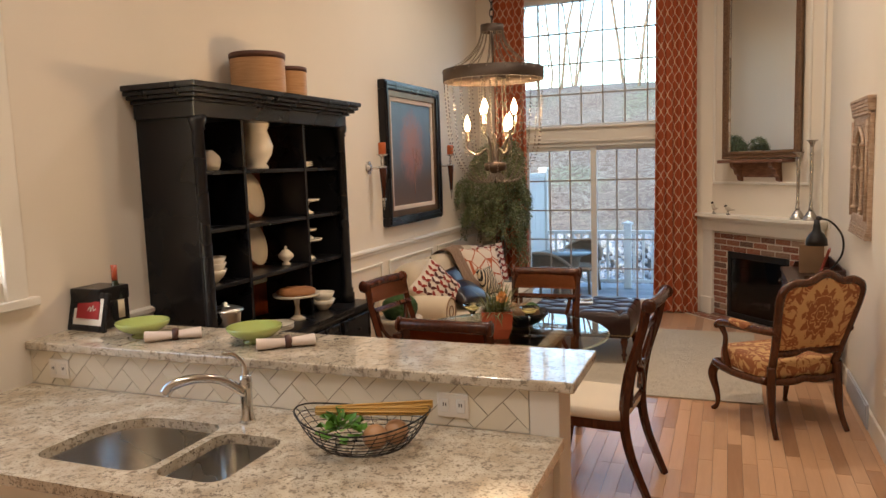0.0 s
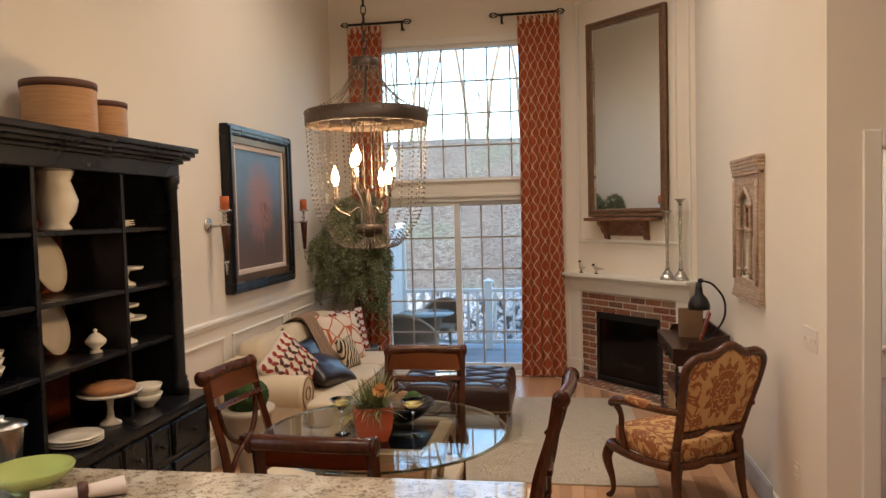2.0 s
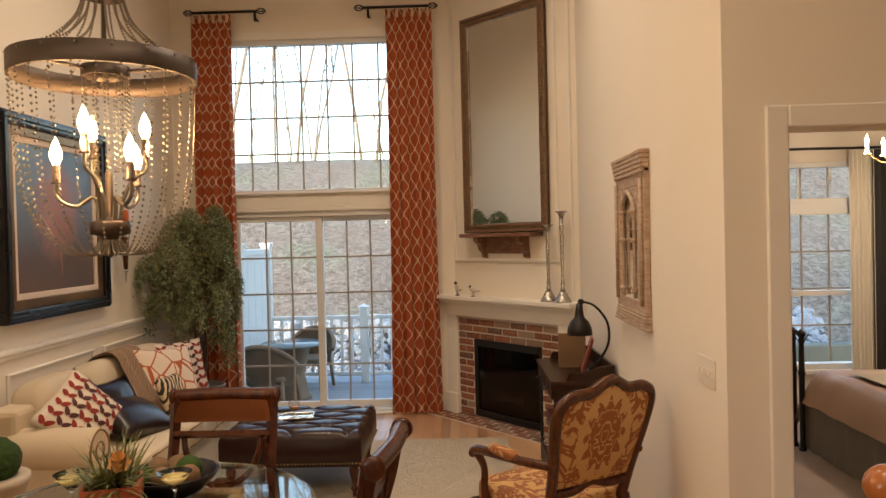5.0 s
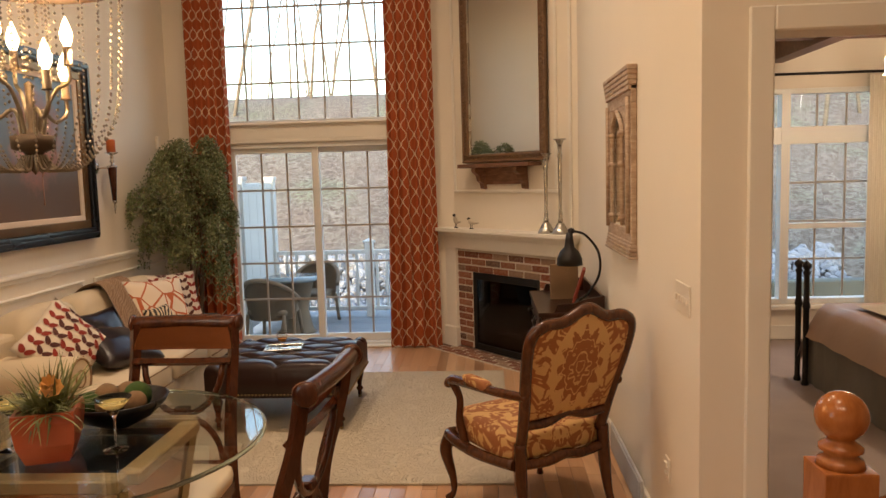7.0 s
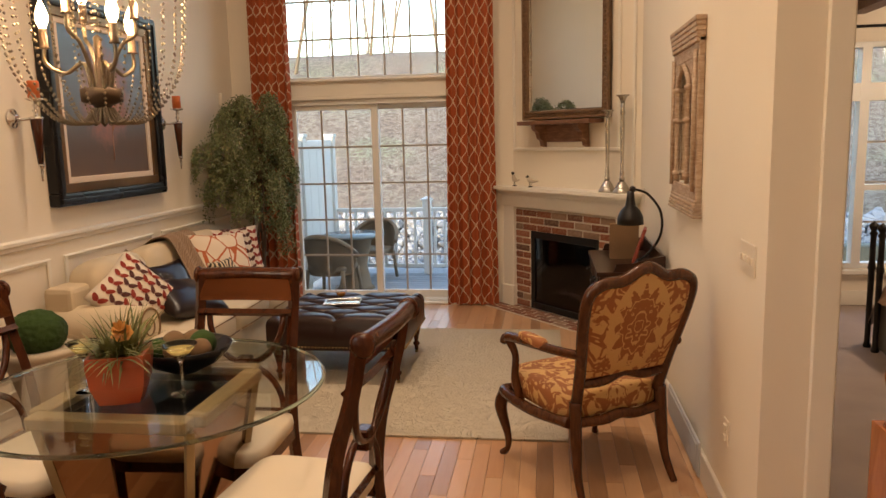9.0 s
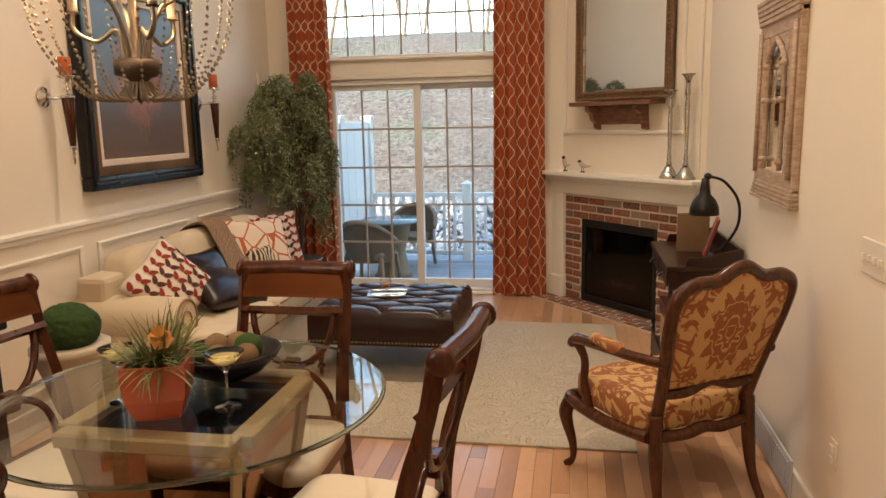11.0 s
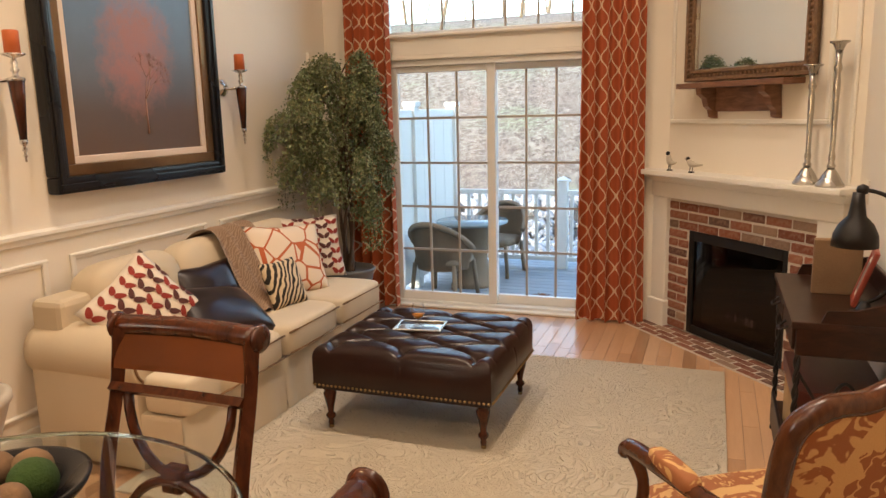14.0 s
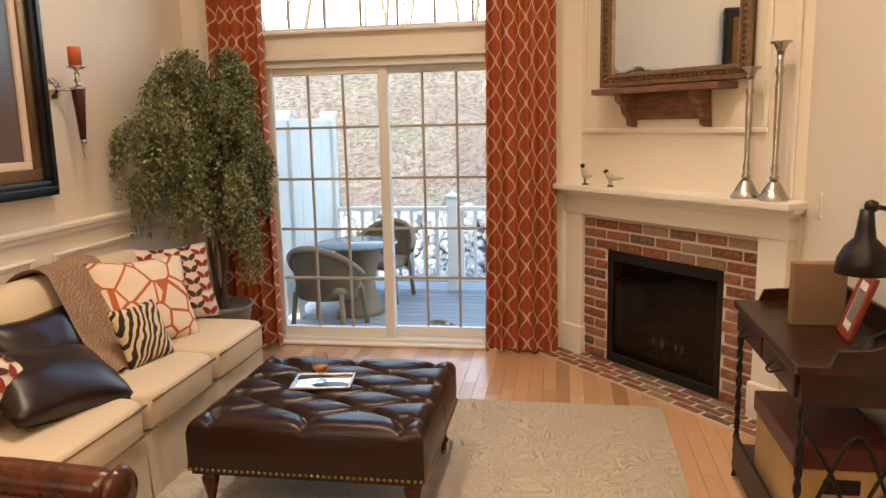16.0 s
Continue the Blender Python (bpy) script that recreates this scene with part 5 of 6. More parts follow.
part("apron", tube(bm_(), spline([(-.27, -.26, .36), (-.31, .0, .345), (-.31, .27, .36), (-.15, .31, .335), (0, .315, .355), (.15, .31, .335), (.31, .27, .36), (.31, 0, .345), (.27, -.26, .36)], 5), .028, 8), "walnut", ac)
part("apron", tube(bm_(), spline([(-.26, -.265, .36), (-.1, -.275, .35), (0, -.275, .365), (.1, -.275, .35), (.26, -.265, .36)], 5), .026, 8), "walnut", ac)
for s_ in (-1, 1):
    part("front_leg", tube(bm_(), spline([(s_ * .29, .27, .36), (s_ * .315, .295, .27), (s_ * .285, .28, .12), (s_ * .28, .285, .04), (s_ * .30, .31, .0)], 6), [.036, .034, .020, .015, .021], 9), "walnut", ac)
    part("back_leg", tube(bm_(), spline([(s_ * .245, -.27, .46), (s_ * .25, -.28, .28), (s_ * .255, -.305, .12), (s_ * .265, -.36, .0)], 6), [.030, .030, .020, .017], 9), "walnut", ac)
    part("arm_support", tube(bm_(), spline([(s_ * .30, .12, .36), (s_ * .325, .13, .47), (s_ * .31, .15, .58), (s_ * .325, .20, .66)], 6), [.026, .020, .018, .024], 8), "walnut", ac)
    part("arm", tube(bm_(), spline([(s_ * .265, -.36, .70), (s_ * .31, -.2, .695), (s_ * .325, .0, .685), (s_ * .33, .18, .67), (s_ * .335, .225, .635)], 6), [.022, .023, .024, .026, .020], 8), "walnut", ac)
    bm = bm_()
    puff(bm, .055, .22, .05, (s_ * .32, -.03, .705), .5, 16, 8)
    part("arm_pad", bm, "damask", ac)

# ---- wall mirror, switches, vent ----
wm = thing("wall_mirror", "carved limed-wood mirror with an arched centre", "mirror", pose(XR, 4.235, 1.72))
hw, hh = .345, .47
bm = bm_()
for a, b, c, d in ((-hw, hw, -hh, -hh + .14), (-hw, hw, hh - .17, hh), (-hw, -hw + .17, -hh + .14, hh - .17), (hw - .17, hw, -hh + .14, hh - .17)):
    box(bm, -.03, 0, a, b, c, d, .004, 1)
for k in range(5):
    box(bm, -.042 - .003 * k, 0, -hw - .004 * k, hw + .004 * k, hh - .012 - .024 * (4 - k), hh + .012 - .024 * (4 - k), .004, 1)
    box(bm, -.034 - .003 * k, 0, -hw - .004 * k, hw + .004 * k, -hh + .018 * (4 - k) - .008, -hh + .018 * (4 - k) + .006, .003, 1)
part("carved_frame", bm, "limed", wm)
bm = bm_()
for s_ in (-1, 1):
    tube(bm, spline([(-.038, s_ * .15, -hh + .15), (-.038, s_ * .15, .1), (-.038, s_ * .13, .2), (-.038, 0, .28)], 5), .012, 7)
    tube(bm, [(-.038, s_ * .30, -hh + .12), (-.038, s_ * .30, hh - .14)], .012, 7)
    for z in (-.28, 0, .16):
        lathe(bm, [(0, -.02), (.02, -.01), (.022, 0), (.02, .01), (0, .02)], (-.04, s_ * .15, z), 8)
part("arch_column", bm, "limed", wm)
part("mirror_glass", box(bm_(), -.022, -.018, -.155, .155, -hh + .14, hh - .17), "mirror", wm)
bm = bm_()
for s_ in (-1, 1):
    pts = [(s_ * .16, .30), (s_ * .16, .10), (s_ * .145, .18), (s_ * .09, .25), (0, .285), (0, .31)]
    bm.faces.new([bm.verts.new((-.026, y, z)) for y, z in pts])
part("arch_spandrel", bm, "limed", wm)

def plate(name, label, y0, y1, z0, z1, bits):
    t = thing(name, label, name.replace("_", " "), pose(XR, 0, 0))
    part("cover_plate", box(bm_(), -.007, 0, y0, y1, z0, z1, .003, 1), "plastic", t)
    for a, b, c, d in bits:
        part("toggle", box(bm_(), -.016, -.006, a, b, c, d, .002, 1), "plastic", t)
plate("light_switch", "cream four-gang light switch plate on the wall", 2.93, 3.13, 1.13, 1.25, [(2.955 + k * .045, 2.967 + k * .045, 1.175, 1.2) for k in range(4)])
plate("power_outlet", "cream power outlet low on the wall", 3.22, 3.29, .36, .47, [(3.24, 3.27, .38, .405), (3.24, 3.27, .425, .45)])
plate("light_switch", "cream switch plate beside the mantel", 5.93, 6.01, 1.13, 1.25, [(5.964, 5.976, 1.175, 1.2)])
vt = thing("floor_vent", "grey baseboard air vent with slats", "vent", pose(XR, 0, 0))
part("vent_body", box(bm_(), -.03, -.019, 3.66, 4.52, .015, .19, .003, 1), "ventgrey", vt)
for k in range(26):
    part("slat", box(bm_(), -.036, -.029, 3.69 + k * .0315, 3.71 + k * .0315, .035, .17), "ventgrey", vt)

# ---- writing desk with lamp, books and box ----
DX0, DX1, DY0, DY1, DZ = 3.39, 3.80, 4.72, 5.62, .82
dk = thing("writing_desk", "narrow dark wooden desk with twisted iron legs", "desk")
part("desk_top", box(bm_(), DX0, DX1, DY0, DY1, DZ - .03, DZ, .008, 2), "desk", dk)
bm = bm_()
box(bm, DX0 + .02, DX1 - .01, DY0 + .02, DY1 - .02, DZ - .14, DZ - .03, .004, 1)
part("apron", bm, "desk", dk)
for k in range(2):
    y0 = DY0 + .05 + k * .41
    dr = part("drawer", box(bm_(), DX0 + .008, DX0 + .022, y0, y0 + .39, DZ - .125, DZ - .04, .003, 1), "desk", dk)
    part("handle", tube(bm_(), spline([(DX0 + .008, y0 + .15, DZ - .075), (DX0 - .02, y0 + .17, DZ - .095), (DX0 - .02, y0 + .22, DZ - .095), (DX0 + .008, y0 + .24, DZ - .075)], 5), .005, 7), "iron", dr)
for y in (DY0 + .012, DY1 - .012):
    bm = bm_()
    pts = [(DX0 + .10, 0), (DX1, 0), (DX1, .10), (DX1 - .10, .085), (DX0 + .22, .055), (DX0 + .12, .05)]
    lo = [bm.verts.new((x, y - .009, DZ + z)) for x, z in pts]
    hi = [bm.verts.new((x, y + .009, DZ + z)) for x, z in pts]
    bm.faces.new(lo), bm.faces.new(list(reversed(hi)))
    for i in range(len(pts)):
        bm.faces.new((lo[i], hi[i], hi[(i + 1) % 6], lo[(i + 1) % 6]))
    part("gallery_end", bm, "desk", dk)
part("gallery_back", box(bm_(), DX1 - .018, DX1, DY0 + .02, DY1 - .02, DZ, DZ + .10, .004, 1), "desk", dk)
for x in (DX0 + .03, DX1 - .03):
    for y in (DY0 + .03, DY1 - .03):
        bm = bm_()
        for k in range(2):
            tube(bm, [(x + .006 * math.cos(a + k * math.pi), y + .006 * math.sin(a + k * math.pi), .012 + (DZ - .15) * i / 60) for i, a in enumerate([j * .55 for j in range(61)])], .0085, 6)
        part("leg", bm, "iron", dk)
part("lower_shelf", box(bm_(), DX0 + .02, DX1 - .02, DY0 + .03, DY1 - .03, .14, .165, .004, 1), "desk", dk)
bm = bm_()
tube(bm, spline([(DX0 + .03, DY0 + .03, .16), (DX0 + .12, DY0 + .03, .42), (DX0 + .205, DY0 + .03, .58), (DX0 + .29, DY0 + .03, .42), (DX1 - .03, DY0 + .03, .16)], 6), .007, 6)
tube(bm, spline([(DX0 + .03, DY0 + .03, .62), (DX0 + .13, DY0 + .03, .45), (DX0 + .205, DY0 + .03, .30), (DX0 + .29, DY0 + .03, .45), (DX1 - .03, DY0 + .03, .62)], 6), .007, 6)
part("iron_scroll", bm, "iron", dk)
bm = bm_()
box(bm, DX0 + .015, DX0 + .03, DY0 + .04, DY1 - .04, .06, .22, .003, 1)
part("front_grille", bm, "iron", dk)
bx = thing("storage_box", "woven seagrass storage box with dark red lid", "box")
part("box_body", box(bm_(), 3.44, 3.76, 4.84, 5.36, .165, .42, .01, 2), "basketwood", bx)
part("lid", box(bm_(), 3.43, 3.77, 4.83, 5.37, .42, .50, .008, 2), "redlid", bx)
part("handle", box(bm_(), 3.53, 3.65, 4.832, 4.842, .33, .385, .004, 1), "iron", bx)

dl = thing("desk_lamp", "black articulated desk lamp on the desk", "lamp", pose(3.66, 4.88, DZ))
part("base", lathe(bm_(), [(.062, 0), (.06, .012), (.035, .02), (.018, .05), (.012, .06)], seg=22), "iron", dl)
part("arm", tube(bm_(), spline([(0, 0, .05), (.06, -.02, .10), (.125, -.04, .22), (.12, -.05, .36), (.04, -.06, .47), (-.04, -.06, .50)], 7), .008, 8), "iron", dl)
part("joint", lathe(bm_(), [(0, -.022), (.018, -.014), (.022, 0), (.018, .014), (0, .022)], (-.05, -.06, .50), 12), "iron", dl)
part("shade", lathe(bm_(), [(.020, .49), (.026, .44), (.032, .40), (.06, .37), (.078, .33), (.082, .285), (.078, .285), (.070, .33), (.02, .38)], (-.062, -.06, 0), 24), "iron", dl)
single("book", box(bm_(), 3.52, 3.69, 5.26, 5.30, DZ, DZ + .235, .003, 1), "book", "upright mustard-covered book on the desk", "book", None, "desk books")
single("book", box(bm_(), 3.51, 3.70, 5.215, 5.252, DZ, DZ + .24, .003, 1), "twine", "upright tan patterned book on the desk", "book", None, "desk books")
pf = thing("picture_frame", "small red picture frame leaning on the books", "picture frame", pose(3.64, 5.08, DZ + .004, -18, 0, -98))
part("frame_border", ring_frame(bm_(), -.085, .085, 0, .24, 0, .02, .03), "redframe", pf)
part("photo_mat", box(bm_(), -.056, .056, .006, .014, .03, .21), "paper", pf)
part("photo", box(bm_(), -.035, .035, .002, .006, .06, .18), "greyphoto", pf)

# ---- china hutch ----
HY0, HY1 = 1.49, 3.06
hu = thing("china_hutch", "tall black china hutch with open shelves and drawers", "cabinet")
bm = bm_()
box(bm, XL + .02, .46, HY0 - .06, HY1 + .08, .06, .82, .006, 1)
box(bm, XL + .03, .44, HY0 - .04, HY1 + .06, .0, .06)
part("base_cabinet", bm, "black", hu)
part("counter_top", box(bm_(), XL + .01, .49, HY0 - .09, HY1 + .11, .82, .86, .010, 2), "black", hu)
for y0, y1 in ((HY0 - .02, 1.75), (1.77, 1.99), (2.01, 2.22), (2.24, 2.45), (2.47, 2.66), (2.70, HY1 + .05)):
    dr = part("drawer", box(bm_(), .455, .475, y0, y1, .60, .79, .006, 1), "black", hu)
    part("panel_bead", side_frame(bm_(), .5, .44, 0, .006, .001), "black", dr, m=Matrix.Translation((.474, (y0 + y1) / 2, .695)) @ Matrix.Diagonal((1, (y1 - y0) * .95, .18, 1)))
    part("knob", lathe(bm_(), [(.006, 0), (.006, .012), (.015, .02), (.010, .028), (0, .03)], (0, 0, 0), 12, Matrix.Translation((.475, (y0 + y1) / 2, .695)) @ Matrix.Rotation(radians(90), 4, "Y")), "iron", dr)
for y0, y1 in ((HY0 - .02, 1.75), (1.77, 2.21), (2.24, 2.66), (2.70, HY1 + .05)):
    dr = part("cabinet_door", box(bm_(), .455, .475, y0, y1, .10, .57, .006, 1), "black", hu)
    part("raised_panel", box(bm_(), .474, .484, y0 + .06, y1 - .06, .16, .51, .008, 2), "black", dr)
for y in (HY0, HY1 - .03):
    part("side_panel", box(bm_(), XL + .02, .31, y, y + .03, .86, 2.15), "black", hu)
part("back_panel", box(bm_(), XL + .005, XL + .02, HY0, HY1, .86, 2.15), "black", hu)
part("back_strip", box(bm_(), XL + .02, XL + .026, 1.925, 2.56, .86, 2.13), "redback", hu, "red-brown inner back")
for y in (1.90, 2.56):
    part("divider", box(bm_(), XL + .02, .32, y, y + .025, .86, 2.15), "black", hu)
for z in (1.215, 1.53, 1.85):
    bm = bm_()
    box(bm, XL + .02, .315, HY0 + .03, HY1 - .03, z - .024, z, .004, 1)
    part("shelf", bm, "black", hu)
for y in (HY0 + .02, HY1 - .02):
    part("column", lathe(bm_(), [(.050, .86), (.050, .93), (.040, .94), (.044, .96), (.034, .975), (.033, 1.5), (.030, 2.06), (.040, 2.07), (.034, 2.085), (.046, 2.10), (.048, 2.14)], (.335, y, 0), 18), "black", hu)
bm = bm_()
for d, z0, z1 in ((0, 2.13, 2.215), (.02, 2.21, 2.23), (.05, 2.23, 2.25), (.07, 2.25, 2.275), (.085, 2.275, 2.305)):
    box(bm, XL + .02, .36 + d, HY0 - .03 - d, HY1 + .03 + d, z0, z1, .008, 2)
part("cornice", bm, "black", hu)
for y, r, h in ((2.36, .17, .27), (2.70, .125, .22)):
    cn = thing("canister", "tan ribbed canister with dark brown leather rim on the hutch", "canister", pose(.14, y, 2.305), "canisters on the hutch")
    part("drum", lathe(bm_(), [(r, 0)] + [(r + (.0015 if i % 2 else 0), h * .88 * i / 24) for i in range(25)] + [(0, h * .88)], seg=36), "canister", cn)
    part("rim", lathe(bm_(), [(r + .004, h * .86), (r + .006, h * .98), (r, h), (0, h)], seg=36), "darkband", cn)


def china(name, label, prof, y, z, x=.17, seg=28, mat="white_china", cat="crockery", m=None):
    return single(name, lathe(bm_(), prof, seg=seg), mat, label, cat, m or pose(x, y, z), "hutch crockery")


VASE = [(1.2 * a, 1.08 * b) for a, b in [(.06, 0), (.062, .01), (.05, .03), (.08, .08), (.09, .13), (.075, .18), (.062, .22), (.085, .27), (.08, .272), (.055, .22), (0, .05)]]
china("vase", "tall cream ceramic vase on the hutch shelf", VASE, 2.23, 1.851, .18, cat="vase")
bm = bm_()
bmesh.ops.create_icosphere(bm, subdivisions=3, radius=.065)
for v in bm.verts:
    v.co *= 1 + .18 * noise.noise(v.co * 22)
    v.co.z += .05
for f_ in bm.faces:
    f_.smooth = True
single("shell_ornament", bm, "stone_pot", "knobbly tan shell ornament on the shelf", "ornament", pose(.20, 1.75, 1.851))
BOWL = [(.035, 0), (.04, .008), (.07, .04), (.085, .075), (.08, .075), (.06, .03), (0, .015)]
for z in (0, .038, .07):
    china("bowl", "cream bowl stacked on the hutch shelf", BOWL, 1.71, 1.216 + z, .20)
PLATTER = [(0, 0), (.09, .004), (.13, .014), (.128, .018), (.085, .009), (0, .006)]
for z in (1.53, 1.215):
    ob = single("platter", lathe(bm_(), PLATTER, seg=32), "white_china", "oval cream platter standing upright", "crockery", pose(.05, 2.33, z + .155, 0, 76, 0) @ Matrix.Diagonal((1.15, .88, 1, 1)), "upright platters")
TUREEN = [(.03, 0), (.03, .01), (.015, .02), (.05, .05), (.052, .065), (.045, .075), (.02, .10), (.006, .105), (.012, .118), (0, .128)]
china("sugar_pot", "small lidded cream sugar pot on the shelf", TUREEN, 2.45, 1.216, .21)
PLATE = [(.06, 0), (.065, .003), (.125, .014), (.124, .017), (.06, .007), (0, .006)]
for k in range(3):
    china("plate", "cream plate in a stack on the hutch counter", PLATE, 2.09, .861 + .013 * k, .33)
    china("plate", "small cream plate on the top shelf", [(r * .75, z) for r, z in PLATE], 2.74, 1.851 + .012 * k, .17)
def cake_stand(y, z, r, h, x=.20):
    china("cake_stand", "scalloped cream pedestal cake stand", [(.055, 0), (.05, .012), (.02, .03), (.014, h * .5), (.025, h - .02), (r, h - .012), (r + .006, h + .004), (r - .006, h), (0, h - .002)], y, z, x)
cake_stand(2.75, 1.531, .09, .10)
cake_stand(2.74, 1.216, .10, .14)
cake_stand(2.73, 1.216 + .142, .07, .07)
cake_stand(2.41, .861, .15, .17, .30)
bm = lathe(bm_(), [(0, 0), (.12, 0), (.13, .02), (.10, .035), (0, .045)], seg=30)
for v in bm.verts:
    v.co.z += .010 * noise.noise(v.co * 60)
single("pie", bm, "crust", "brown crusted pie on a cake stand", "pie", pose(.30, 2.41, 1.032))
for k in range(2):
    china("bowl", "cream bowl stacked on the hutch counter", BOWL, 2.74, .861 + .05 * k, .30)
ib = thing("ice_bucket", "brushed silver ice bucket with lid", "bucket", pose(.33, 1.64, .861))
part("bucket", lathe(bm_(), [(.055, 0), (.055, .02), (.07, .03), (.085, .2), (.09, .21)], seg=26), "steel", ib)
part("lid", lathe(bm_(), [(.10, .21), (.10, .218), (.06, .235), (.012, .24), (.018, .255), (0, .262)], seg=26), "steel", ib)

# ---- kitchen bar ----
BZ, KZ = 1.10, .90
structure("wall_bar", box(bm_(), XL, 2.40, .742, .93, 0, BZ - .04), "trim", "cream painted half wall under the bar", "wall")
structure("trim_bar_end", box(bm_(), 2.30, 2.405, .722, .742, 0, BZ - .04, .003, 1), "trim", "cream corner board of the bar", "trim")
single("bar_top", box(bm_(), XL, 2.46, .70, 1.155, BZ - .038, BZ, .010, 3), "granite", "speckled granite bar top above the half wall", "worktop")
# counter with two sink openings
def rounded(x0, x1, y0, y1, r, z, big=None):
    out = []
    for cx, cy, a0, rr in ((x1 - r, y1 - r, 0, r), (x0 + (big or r), y1 - (big or r), 90, big or r), (x0 + r, y0 + r, 180, r), (x1 - r, y0 + r, 270, r)):
        for j in range(8):
            a = radians(a0 + 90 * j / 7)
            out.append((cx + rr * math.cos(a), cy + rr * math.sin(a), z))
    return out


SINKS = [rounded(.72, 1.20, .06, .50, .07, KZ, .20), rounded(1.235, 1.50, .06, .44, .06, KZ)]
bm = bm_()
edges = []
for loop_ in [[(XL, -.08, KZ), (2.42, -.08, KZ), (2.42, .722, KZ), (XL, .722, KZ)]] + SINKS:
    vs = [bm.verts.new(p) for p in loop_]
    edges += [bm.edges.new((vs[i], vs[(i + 1) % len(vs)])) for i in range(len(vs))]
bmesh.ops.triangle_fill(bm, edges=edges, use_beauty=True, use_dissolve=False)
r = bmesh.ops.extrude_face_region(bm, geom=bm.faces[:])
bmesh.ops.translate(bm, vec=(0, 0, -.038), verts=[v for v in r["geom"] if isinstance(v, bmesh.types.BMVert)])
single("kitchen_counter", bm, "granite", "speckled granite kitchen counter with undermount sink", "worktop")
sk = thing("kitchen_sink", "stainless steel double-bowl undermount sink", "sink")
for sp, dep in zip(SINKS, (.20, .16)):
    bm = bm_()
    c = sum((Vector(p) for p in sp), Vector()) / len(sp)
    rows = []
    for k, dz in ((1.02, -.036), (1.0, -.06), (.95, -dep), (.88, -dep - .02), (.1, -dep - .025)):
        rows.append([bm.verts.new((c.x + (p[0] - c.x) * k, c.y + (p[1] - c.y) * k, KZ + dz)) for p in sp])
    for p, q in zip(rows, rows[1:]):
        for i in range(len(sp)):
            f_ = bm.faces.new((p[i], p[(i + 1) % len(sp)], q[(i + 1) % len(sp)], q[i]))
            f_.smooth = True
    bm.faces.new(rows[-1])
    bs = part("basin", bm, "steel", sk)
    part("drain", lathe(bm_(), [(.04, 0), (.038, .006), (.02, .003), (0, .002)], (c.x, c.y, KZ - dep - .024), 18), "chrome", bs)
structure("base_cabinets", box(bm_(), XL, 2.38, -.04, .722, 0, KZ - .30, .003, 1), "trim", "cream kitchen base cabinets", "cabinet")
bm = bm_()
box(bm, XL, 2.38, -.04, -.02, KZ - .30, KZ - .04)
box(bm, 2.36, 2.38, -.02, .722, KZ - .30, KZ - .04)
structure("base_cabinets_front", bm, "trim", "cream kitchen cabinet front below the counter", "cabinet")
fa = thing("kitchen_faucet", "chrome single-lever kitchen faucet", "faucet", pose(1.25, .56, KZ))
part("base", lathe(bm_(), [(.030, 0), (.028, .012), (.022, .03), (.022, .12), (.025, .15), (.020, .18), (.0, .185)], seg=20), "chrome", fa)
part("spout", tube(bm_(), spline([(0, -.005, .11), (-.05, -.06, .17), (-.11, -.13, .195), (-.17, -.19, .185), (-.19, -.215, .155)], 6), [.018, .017, .017, .020, .021], 14), "chrome", fa)
part("lever", tube(bm_(), spline([(0, 0, .175), (-.005, .0, .22), (-.03, -.02, .26), (-.06, -.05, .272)], 6), [.016, .012, .009, .010], 10), "chrome", fa)
# herringbone tiles behind the counter
bsp = tagged(new("backsplash"), "cream herringbone tiles behind the counter", "tiles", kind="structure")
part("grout", box(bm_(), XL, 2.30, .728, .742, KZ, BZ - .038), "grout", bsp)
def clip(poly, lo, hi):
    """Keeps the part of a polygon between two heights and the wall's ends."""
    for ax, lim, sg in ((1, lo, 1), (1, hi, -1), (0, XL + .003, 1), (0, 2.297, -1)):
        out = []
        for i in range(len(poly)):
            p, q = poly[i], poly[(i + 1) % len(poly)]
            dp, dq = (p[ax] - lim) * sg, (q[ax] - lim) * sg
            if dp >= 0:
                out.append(p)
            if dp * dq < 0:
                k = dp / (dp - dq)
                out.append((p[0] + (q[0] - p[0]) * k, p[1] + (q[1] - p[1]) * k))
        poly = out
        if len(poly) < 3:
            return []
    return poly
TL_, TW_ = .152, .076
for i in range(-22, 60):
    for j in range(-24, 24):
        for kind_ in (0, 1):
            u0, v0 = i * TW_ + j * TL_ * 0, 0
            # unit of the herringbone lattice, turned by 45 degrees
            ax_, ay_ = i * TW_ + j * 2 * TL_, i * TW_
            rect = (ax_, ay_, ax_ + TL_, ay_ + TW_) if kind_ == 0 else (ax_ + TL_, ay_ + TW_ - TL_ + 0, ax_ + TL_ + TW_, ay_ + TW_)
            g_ = .0016
            x0, y0, x1, y1 = rect[0] + g_, rect[1] + g_, rect[2] - g_, rect[3] - g_
            poly = [((x - y) * S2, (x + y) * S2 + .2) for x, y in ((x0, y0), (x1, y0), (x1, y1), (x0, y1))]
            poly = clip(poly, KZ + .002, BZ - .040)
            if not poly:
                continue
            bm = bm_()
            f1 = [bm.verts.new((x, .7235, z)) for x, z in poly]
            f2 = [bm.verts.new((x, .728, z)) for x, z in poly]
            bm.faces.new(f1)
            for q in range(len(poly)):
                bm.faces.new((f1[q], f2[q], f2[(q + 1) % len(poly)], f1[(q + 1) % len(poly)]))
            part("tile", bm, "tile", bsp)
